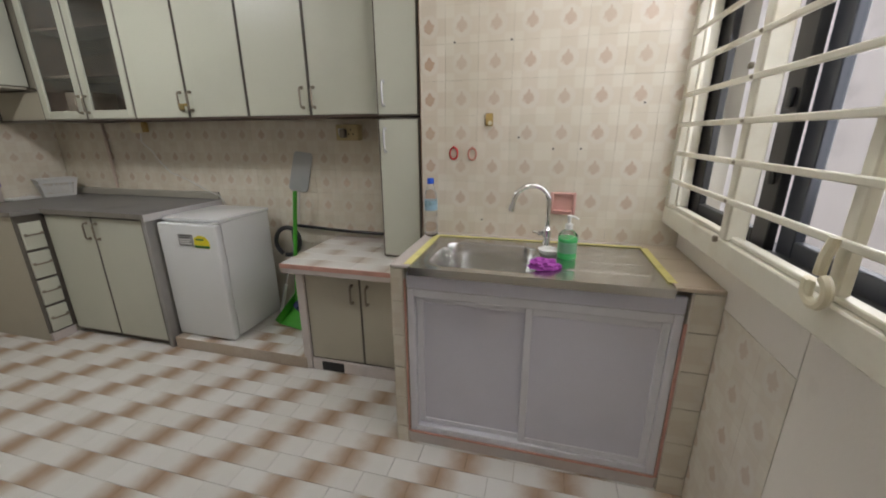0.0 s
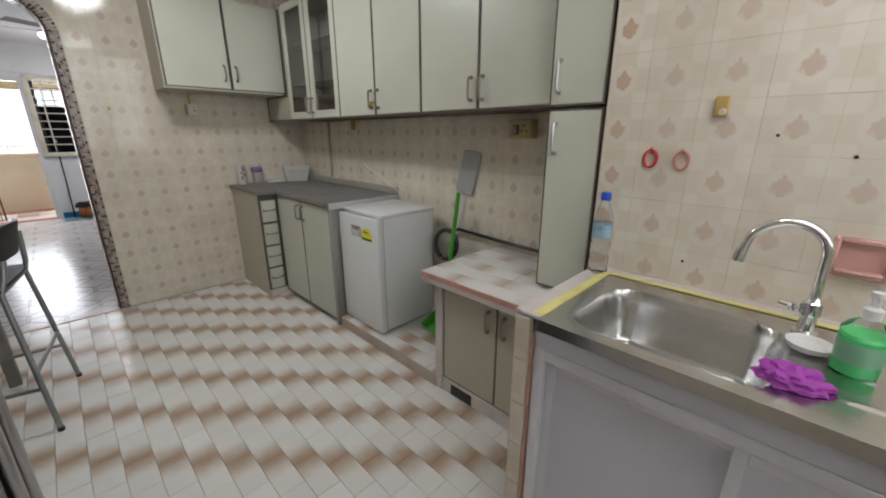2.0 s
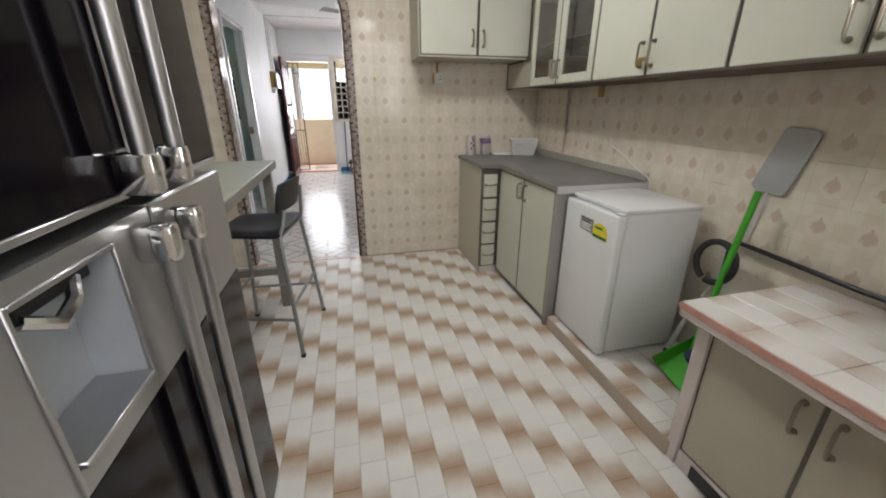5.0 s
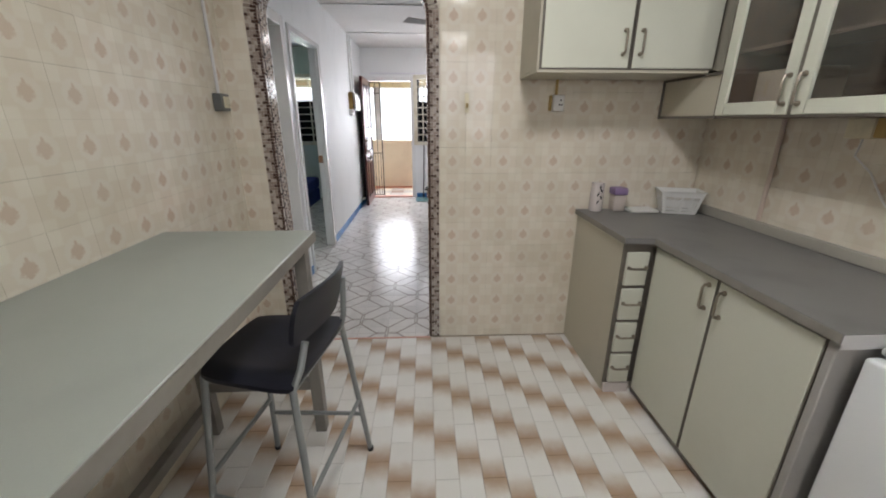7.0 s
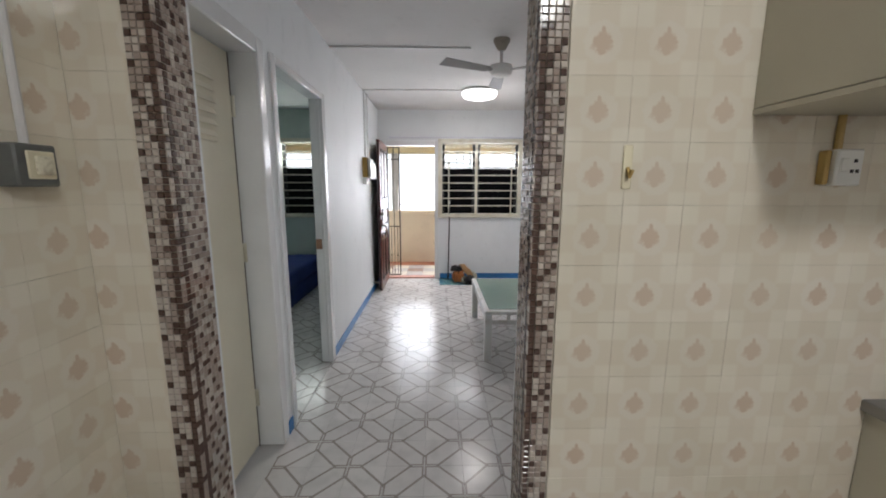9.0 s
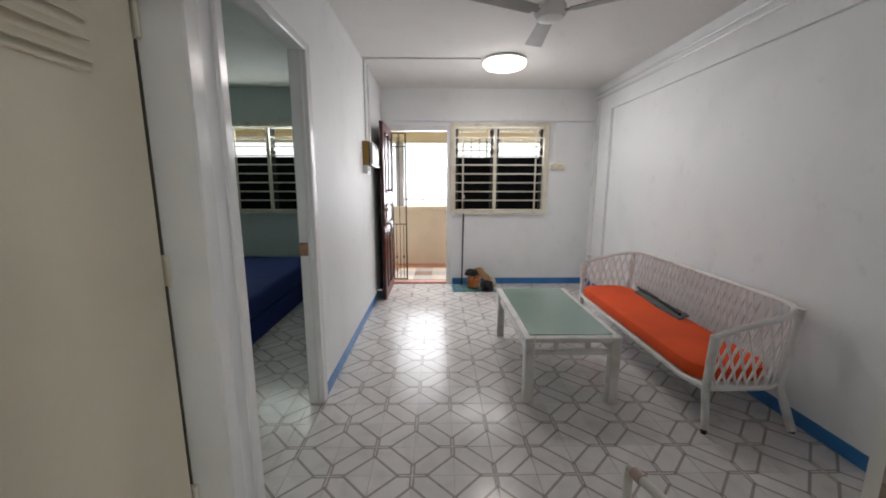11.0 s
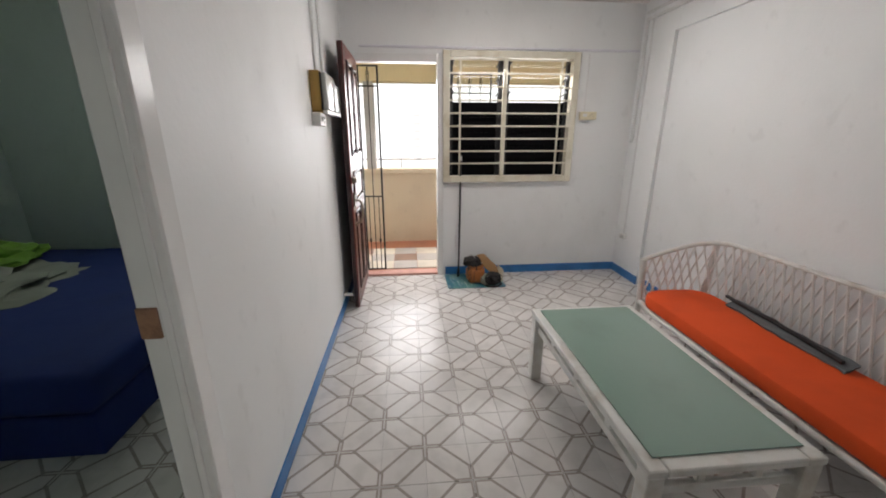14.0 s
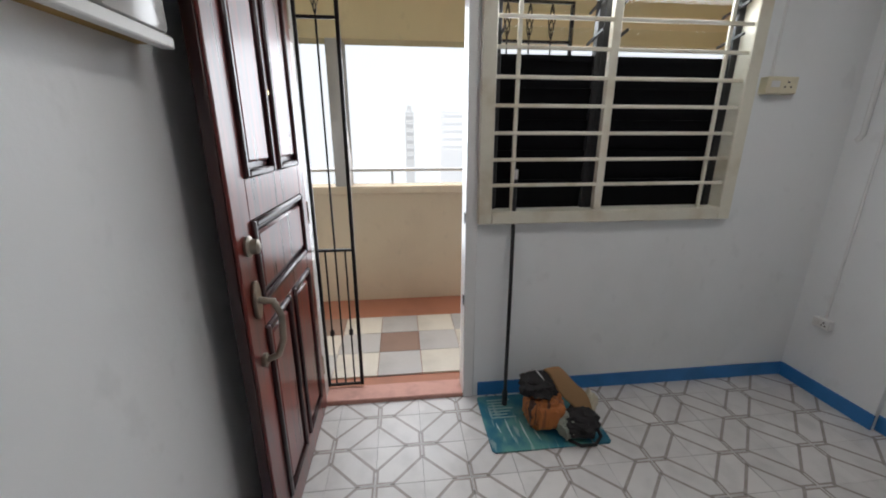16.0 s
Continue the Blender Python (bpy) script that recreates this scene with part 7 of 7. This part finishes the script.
def cushion():
    bm = bmesh.new()
    x0, x1, y0, y1, r = ax0 + 0.03, ax1 - 0.04, ay0 - 0.035, ay1 - 0.05, 0.13
    outline = []
    for cx, cy, a0 in ((x1 - r, y1 - r, 0), (x0 + r, y1 - r, 90), (x0 + r, y0 + r, 180), (x1 - r, y0 + r, 270)):
        outline += [(cx + r * math.cos(radians(a0 + a)), cy + r * math.sin(radians(a0 + a))) for a in range(0, 91, 15)]
    mx, my = (x0 + x1) / 2, (y0 + y1) / 2
    rings = []
    for inset, z in ((0.02, 0.0), (0.004, 0.012), (0.0, 0.03), (0.0, 0.07), (0.006, 0.088), (0.03, 0.097), (0.10, 0.103), (0.2, 0.105)):
        ring = []
        for x, y in outline:
            dx, dy = x - mx, y - my
            k = 1 - inset / max(abs(dy), abs(dx) * 0.3, 0.05) if inset > 0.05 else 1
            fx = dx - math.copysign(min(inset, abs(dx)), dx)
            fy = dy - math.copysign(min(inset, abs(dy)), dy)
            wob = 0.006 * noise.noise(Vector((x * 4, y * 4, z * 10)))
            ring.append(bm.verts.new((mx + fx, my + fy, SEAT + 0.006 + z + (wob if z > 0.05 else 0))))
        rings.append(ring)
    n = len(outline)
    for q, w in zip(rings, rings[1:]):
        for k in range(n):
            bm.faces.new((q[k], q[(k + 1) % n], w[(k + 1) % n], w[k]))
    bm.faces.new(rings[0][::-1])
    bm.faces.new(rings[-1])
    bmesh.ops.recalc_face_normals(bm, faces=bm.faces[:])
    return single("seat_cushion", bm, ORANGE, (mx, my, SEAT + 0.006), "long orange canvas seat cushion on the sofa", "cushion")


cushion()
fb = bmesh.new()
g = []
for i in range(31):
    row = []
    for j in range(9):
        u, v = i / 30, j / 8
        x = -7.02 + 0.74 * u
        y = 2.165 - 0.075 * v - 0.05 * u + 0.008 * math.sin(u * 9)
        z = SEAT + 0.117 + 0.030 * (1 - v) + 0.010 * noise.noise(Vector((u * 9, v * 5, 2)))
        row.append(fb.verts.new((x, y, z)))
    g.append(row)
for i in range(30):
    for j in range(8):
        fb.faces.new((g[i][j], g[i + 1][j], g[i + 1][j + 1], g[i][j + 1]))
ext = bmesh.ops.extrude_face_region(fb, geom=fb.faces[:])
for v in ext["geom"]:
    if isinstance(v, bmesh.types.BMVert):
        v.co.z -= 0.010
bmesh.ops.recalc_face_normals(fb, faces=fb.faces[:])
bagm = thing("folded_bag", (-6.65, 2.1, SEAT + 0.11), "long dark grey folded bag lying on the cushion", "bag")
part("cover", fb, cloth("grey_nylon", (0.10, 0.11, 0.12), 0.6), bagm)
part("strap", tube([(-7.10, 2.165, SEAT + 0.135), (-7.0, 2.135, SEAT + 0.142), (-6.7, 2.115, SEAT + 0.146), (-6.32, 2.075, SEAT + 0.142)], 0.012, 6), DARKCL, bagm, "dark strap")

# white folding rack by the kitchen wall
rk = thing("folding_rack", (-4.3, 0.85, 0), "white painted folding rack standing on the floor", "rack")
for x, y in ((-4.515, 0.765), (-4.04, 0.90), (-4.25, 1.06), (-3.95, 1.145)):
    part("leg", tube([(x, y, 0.003), (x, y, 0.585), (x + 0.004, y + 0.001, 0.606)], 0.013, 10), WHITEWOOD, rk)
for x, y, run in ((-4.50, 0.77, 0.46), (-4.237, 1.064, 0.295)):
    part("sleeve", tube([(x, y, 0.612), (x + 0.03, y + 0.0085, 0.612)], 0.0165, 10), paint("pinkish_plastic_sleeve", (0.55, 0.42, 0.38), 0.5), rk, "pinkish plastic sleeve")
    part("top_bar", tube([(x - 0.016, y - 0.005, 0.612), (x + run, y + run * 0.283, 0.612)], 0.013, 10), WHITEWOOD, rk)
part("crossbar", tube([(-4.04, 0.91, 0.56), (-3.95, 1.135, 0.56)], 0.009, 8), WHITEWOOD, rk)

# mat, bag and stick by the door
mt = prism([(-8.735 + 0.0, 0.44), (-8.72, 0.425), (-8.36, 0.425), (-8.345, 0.44), (-8.345, 0.985), (-8.36, 1.0), (-8.72, 1.0), (-8.735, 0.985)], 2, 0.0005, 0.007, 0.001)
single("door_mat", mt, MATBLUE, (-8.54, 0.71, 0), "teal printed rubber mat on the floor by the door", "mat")
st = thing("walking_pole", (-8.67, 0.56, 0.0), "thin black pole leaning on the wall by the door", "pole")
part("shaft", tube([(-8.655, 0.562, 0.012), (-8.70, 0.575, 0.60), (-8.742, 0.584, 1.19)], 0.0095, 10), BLACK, st)
part("sleeve", tube([(-8.655, 0.562, 0.012), (-8.660, 0.563, 0.09)], 0.015, 10), BLACK, st)
part("tip", tube([(-8.7421, 0.584, 1.19), (-8.745, 0.585, 1.235)], 0.011, 10), LIGHTGREY, st, "grey tip")


def striped_cloth(name):
    """Orange and brown upright stripes with folds."""
    m, nt, b = nodes_of(name)
    src = nt.nodes.new("ShaderNodeTexCoord").outputs["Object"]
    mp = node(nt, "ShaderNodeMapping", Vector=src, Scale=(14.0, 14.0, 1.2)).outputs[0]
    n1 = node(nt, "ShaderNodeTexNoise", Vector=mp, Scale=1.6, Detail=3.0).outputs[0]
    n2 = node(nt, "ShaderNodeTexNoise", Vector=src, Scale=30.0, Detail=4.0).outputs[0]
    c = blend(nt, smooth(nt, n1, 0.42, 0.50), (0.05, 0.022, 0.014), (0.42, 0.14, 0.035))
    c = blend(nt, smooth(nt, n1, 0.60, 0.66), c, (0.24, 0.085, 0.03))
    nt.links.new(c, b.inputs["Base Color"])
    b.inputs["Roughness"].default_value = 0.6
    relief(nt, b, n2, 0.4, 0.006)
    return m


def lump(centre, size, seed, rough, square=0.6):
    """A soft squarish heap with folds, flat underneath."""
    bm = bmesh.new()
    bmesh.ops.create_icosphere(bm, subdivisions=4, radius=1)
    for v in bm.verts:
        n = rough * (noise.noise(v.co * 2.4 + Vector((seed, 0, 0))) + 0.6 * noise.noise(v.co * 6.5 + Vector((0, seed, 0))))
        p = Vector([math.copysign(abs(k) ** square, k) for k in v.co]) * (0.92 + n)
        v.co = Vector(centre) + Vector((p.x * size[0], p.y * size[1], p.z * size[2]))
        v.co.z = max(v.co.z, 0.009)
    return bm


def bag():
    b = thing("carrier_bag", (-8.52, 0.80, 0.007), "slumped orange-brown striped bag with black cloth and tan flap", "bag")
    part("body", lump((-8.50, 0.715, 0.095), (0.085, 0.095, 0.095), 0.0, 0.20), striped_cloth("orange_brown_stripes"), b, "orange and brown striped side")
    part("cap", lump((-8.535, 0.685, 0.212), (0.085, 0.092, 0.045), 5.0, 0.34, 0.8), DARKCL, b, "black mesh cloth heaped on top")
    part("drape", lump((-8.43, 0.865, 0.06), (0.085, 0.10, 0.062), 9.0, 0.24, 0.85), DARKCL, b, "black cloth spilling out")
    part("drape_fold", lump((-8.435, 0.80, 0.05), (0.07, 0.05, 0.055), 3.0, 0.38, 0.85), GREYCL, b, "grey cloth fold")
    bm = bmesh.new()
    g = []
    for i in range(17):
        row = []
        for j in range(6):
            u, v = i / 16, j / 5
            wide = 0.075 + 0.035 * math.sin(math.pi * u)
            row.append(bm.verts.new((-8.585 + 0.14 * u + 0.012 * math.sin(u * 5), 0.775 + 0.14 * u + wide * (v - 0.5), 0.262 - 0.17 * u ** 1.4 + 0.010 * math.sin(u * 8 + v * 2))))
        g.append(row)
    for i in range(16):
        for j in range(5):
            bm.faces.new((g[i][j], g[i + 1][j], g[i + 1][j + 1], g[i][j + 1]))
    ext = bmesh.ops.extrude_face_region(bm, geom=bm.faces[:])
    for v in ext["geom"]:
        if isinstance(v, bmesh.types.BMVert):
            v.co += Vector((-0.004, -0.004, -0.007))
    bmesh.ops.recalc_face_normals(bm, faces=bm.faces[:])
    part("tan_flap", bm, TAN, b, "broad tan canvas flap")
    part("black_strap", tube([(-8.42, 0.80, 0.02), (-8.37, 0.80, 0.014), (-8.335, 0.84, 0.013), (-8.335, 0.91, 0.013), (-8.375, 0.955, 0.02), (-8.42, 0.945, 0.05)], 0.008, 8), DARKCL, b, "black strap")
    part("cord", tube([(-8.60, 0.66, 0.245), (-8.565, 0.685, 0.275), (-8.52, 0.70, 0.262), (-8.49, 0.72, 0.235)], 0.0035, 6), LIGHTGREY, b, "pale cord")


bag()
crumple("cream_pouch", -8.545, 0.955, 0.008, 0.065, 0.055, 0.13, paint("cream_cloth", (0.60, 0.55, 0.42), 0.8, var=0.2, coarse=18), 8.2, "small cream pouch beside the bag", "pouch")
pr = thing("mat_print", (-8.62, 0.53, 0.0072), "pale printed lines on the rubber mat", "print")
for i in range(7):
    part("text_bar", box(-8.70 + i * 0.022, -8.691 + i * 0.022, 0.475, 0.60 - 0.02 * (i % 3), 0.0072, 0.0078), paint("pale_teal_print", (0.30, 0.42, 0.38), 0.5), pr)
for y, x0, x1 in ((0.485, -8.53, -8.45), (0.535, -8.56, -8.40), (0.605, -8.54, -8.37), (0.66, -8.47, -8.39)):
    part("streak", prism([(x0, y), (x0 + 0.3 * (x1 - x0), y + 0.006), (x1, y + 0.012), (x0 + 0.4 * (x1 - x0), y - 0.002)], 2, 0.0072, 0.0078), paint("white_print", (0.55, 0.62, 0.62), 0.5), pr)

# ---- bedroom ----
bed = thing("bed", (-7.6, -2.2, 0), "bed covered to the floor in royal blue cloth", "bed")
def bedding(x0, x1, y0, y1, z0, z1, round_, seed, rough):
    """A soft block: rounded edges, sides that sag and wrinkle a little."""
    bm = box(x0, x1, y0, y1, z0, z1, round_, segs=4)
    bmesh.ops.subdivide_edges(bm, edges=[e for e in bm.edges if e.calc_length() > 0.15], cuts=22, use_grid_fill=True)
    for v in bm.verts:
        n = noise.noise(Vector((v.co.x * 2.4, v.co.y * 2.4, v.co.z * 5 + seed)))
        m = noise.noise(Vector((v.co.x * 8, v.co.y * 8, v.co.z * 3 + seed)))
        if v.co.z > z0 + 0.01:
            v.co += Vector((rough * n, rough * n + 0.4 * rough * m, 0.7 * rough * m))
    return bm


part("base", bedding(-8.60, -6.50, -3.3, -1.375, 0.004, 0.225, 0.012, 1.0, 0.006), NAVY, bed, "dark blue cloth around the bed base")
part("mattress", bedding(-8.61, -6.485, -3.31, -1.362, 0.226, 0.43, 0.05, 5.0, 0.010), NAVY, bed, "mattress in a royal blue sheet")
crumple("folded_blanket", -7.40, -2.86, 0.432, 0.66, 0.46, 0.12, GREYCL, 1.7, "rumpled grey patterned blanket on the bed", "blanket")
crumple("green_pillow", -7.85, -3.0, 0.53, 0.34, 0.22, 0.13, GREENCL, 4.4, "green pillow on a rumpled blanket", "pillow")
crumple("blue_pillow", -8.02, -3.36, 0.432, 0.24, 0.10, 0.52, NAVY, 6.0, "dark blue pillow standing against the wall", "pillow")

# ---- wall tiles ----
tile_wall(ww, "x", XW - 0.007, 1, (AR + 0.066, YN), (0, TOP), 0.682, 0.052)
tile_wall(ww, "x", XW - 0.007, 1, (YS, AL - 0.066), (0, TOP), 0.682, 0.052)
tile_wall(ww, "x", XW - 0.007, 1, (AL - 0.066, AR + 0.066), (AT + 0.066, TOP), 0.682, 0.052)
tile_wall(ws, "y", YS - 0.007, 1, (XW, -1.48), (0, TOP), -3.735, 0.052)
tile_wall(wn_, "y", YN + 0.007, -1, (XW, -0.60), (0.60, 1.66), -3.735, 0.052)
tile_wall(wk, "y", YK + 0.007, -1, (-0.575, XE), (0.70, TOP), XE, 0.052, material=LITLEAF)
tile_wall(we, "x", XE + 0.007, -1, (0.935, YK), (0, 0.79), YK, 0.052, material=FADED)
for y0, y1, z0, z1 in ((YS, 0.934, 0.0, WZ0 - 0.03), (0.935, YK, 0.791, WZ0 - 0.03), (YS, WY0 - 0.03, WZ0 - 0.029, TOP)):
    part("plain_panel", box(XE, XE + 0.0068, y0 + 0.001, y1 - 0.001, z0, z1, 0.001), PLAIN, we, "plain cream painted panel")

# ---- floor tiles ----
KROW = 0.62


def kitchen_floor():
    near, rest = [], []
    r0 = math.floor((YS - KROW) / 0.1)
    for r in range(r0, 29):
        y0, y1 = max(KROW + 0.1 * r, YS), min(KROW + 0.1 * (r + 1), YN)
        if y1 - y0 < 0.015:
            continue
        start = -2.424 + 0.1 * r
        k0 = math.floor((XW - start) / 0.2)
        for k in range(k0, k0 + 25):
            x0, x1 = max(start + 0.2 * k, XW + 0.012), min(start + 0.2 * (k + 1), XE)
            if x1 - x0 < 0.015:
                continue
            a, b = (x0 - start - 0.2 * k) / 0.2, (x1 - start - 0.2 * k) / 0.2
            uv = (a, 0, b, 1) if k % 2 == 0 else (1 - a, 0, 1 - b, 1)
            near.append((x0, x1, y0, y1, uv)) if (-3.3 < x0 < -0.9 and -0.2 < y0 < 1.75 and len(near) < 300) else rest.append((x0, x1, y0, y1, uv))
    o = ORIGIN[kf.name]
    for x0, x1, y0, y1, uv in near:
        ob = new("floor_tile", tile_mesh("floor_tile", x1 - x0 - 0.0014, y1 - y0 - 0.0014, 0.0085, 0.0012, BROWN, uv))
        ob.parent = kf
        ob.matrix_local = Matrix.Translation(-o) @ pose((x0 + x1) / 2, (y0 + y1) / 2, -0.0085 + random.uniform(-0.0004, 0.0004), random.uniform(-0.12, 0.12), random.uniform(-0.12, 0.12))
    stuff_tiles("floor_tiles_rest", rest, kf, BROWN, 0.0014)


def stuff_tiles(name, cells, parent, material, joint):
    vs, fs, uvs = [], [], []
    o = ORIGIN[parent.name]
    for x0, x1, y0, y1, uv in cells:
        w, h = x1 - x0 - joint, y1 - y0 - joint
        tv, tf = tile_faces(w, h, 0.0085, 0.0012)
        base = len(vs)
        lift = random.uniform(-0.0004, 0.0004)
        vs += [((x0 + x1) / 2 + x - o.x, (y0 + y1) / 2 + y - o.y, z - 0.0085 + lift - o.z) for x, y, z in tv]
        uvs += [(uv[0] + (x / w + 0.5) * (uv[2] - uv[0]), uv[1] + (y / h + 0.5) * (uv[3] - uv[1])) for x, y, z in tv]
        fs += [tuple(base + v for v in f) for f in tf]
    me = bpy.data.meshes.new(name)
    me.from_pydata(vs, [], fs)
    lay = me.uv_layers.new(name="UVMap")
    for lp in me.loops:
        lay.data[lp.index].uv = uvs[lp.vertex_index]
    me.materials.append(material)
    ob = new(name, me)
    ob.parent = parent
    tagged(ob, kind="stuff")


kitchen_floor()


def living_floor():
    step = 0.2021
    x_ref, y_ref = -5.207, 0.107
    near, rest = [], []
    for room, (ax, bx2, ay, by2) in (("hall", (XF, BACK - 0.012, YC, YL)), ("bed", (XF, -4.97, -3.5, YC - 0.084)), ("gap", (BX0, BX1, YC - 0.084, YC)), ("arch", (BACK - 0.012, XW - 0.004, AL, AR))):
        i0, i1 = math.floor((ax - x_ref) / step), math.ceil((bx2 - x_ref) / step)
        j0, j1 = math.floor((ay - y_ref) / step), math.ceil((by2 - y_ref) / step)
        for i in range(i0, i1):
            for j in range(j0, j1):
                gx, gy = x_ref + i * step, y_ref + j * step
                x0, x1, y0, y1 = max(gx, ax), min(gx + step, bx2), max(gy, ay), min(gy + step, by2)
                if x1 - x0 < 0.01 or y1 - y0 < 0.01:
                    continue
                u0, u1, v0, v1 = (x0 - gx) / step, (x1 - gx) / step, (y0 - gy) / step, (y1 - gy) / step
                # crosses sit on the corners whose indices add up to an even number
                uv = (u0, v0, u1, v1) if (i + j) % 2 == 0 else (1 - u0, v0, 1 - u1, v1)
                cell = (x0, x1, y0, y1, uv)
                if room == "hall" and -8.7 < gx < -4.6 and gy < 1.9 and len(near) < 300:
                    near.append(cell)
                else:
                    rest.append(cell)
    o = ORIGIN[lf.name]
    for x0, x1, y0, y1, uv in near:
        ob = new("floor_tile", tile_mesh("lattice_tile", x1 - x0 - 0.0012, y1 - y0 - 0.0012, 0.0085, 0.001, LATTICE, uv))
        ob.parent = lf
        ob.matrix_local = Matrix.Translation(-o) @ pose((x0 + x1) / 2, (y0 + y1) / 2, -0.0085 + random.uniform(-0.0003, 0.0003), random.uniform(-0.1, 0.1), random.uniform(-0.1, 0.1))
    stuff_tiles("floor_tiles_rest", rest, lf, LATTICE, 0.0012)


living_floor()
for i in range(-1, 2):
    for j in range(-3, 6):
        x0, y0 = -9.79 + (i + 1) * 0.262, -0.127 + j * 0.272
        kind = 1 if (i + 2 * j) % 5 == 0 else (2 if (i + j) % 2 else 0)
        ob = new("corridor_tile", tile_mesh("corridor_tile_%d" % kind, 0.258, 0.268, 0.011, 0.001, CTILE[kind]))
        ob.parent = cor
        ob.location = Vector((x0 + 0.131, y0 + 0.136, -0.0115)) - ORIGIN[cor.name]
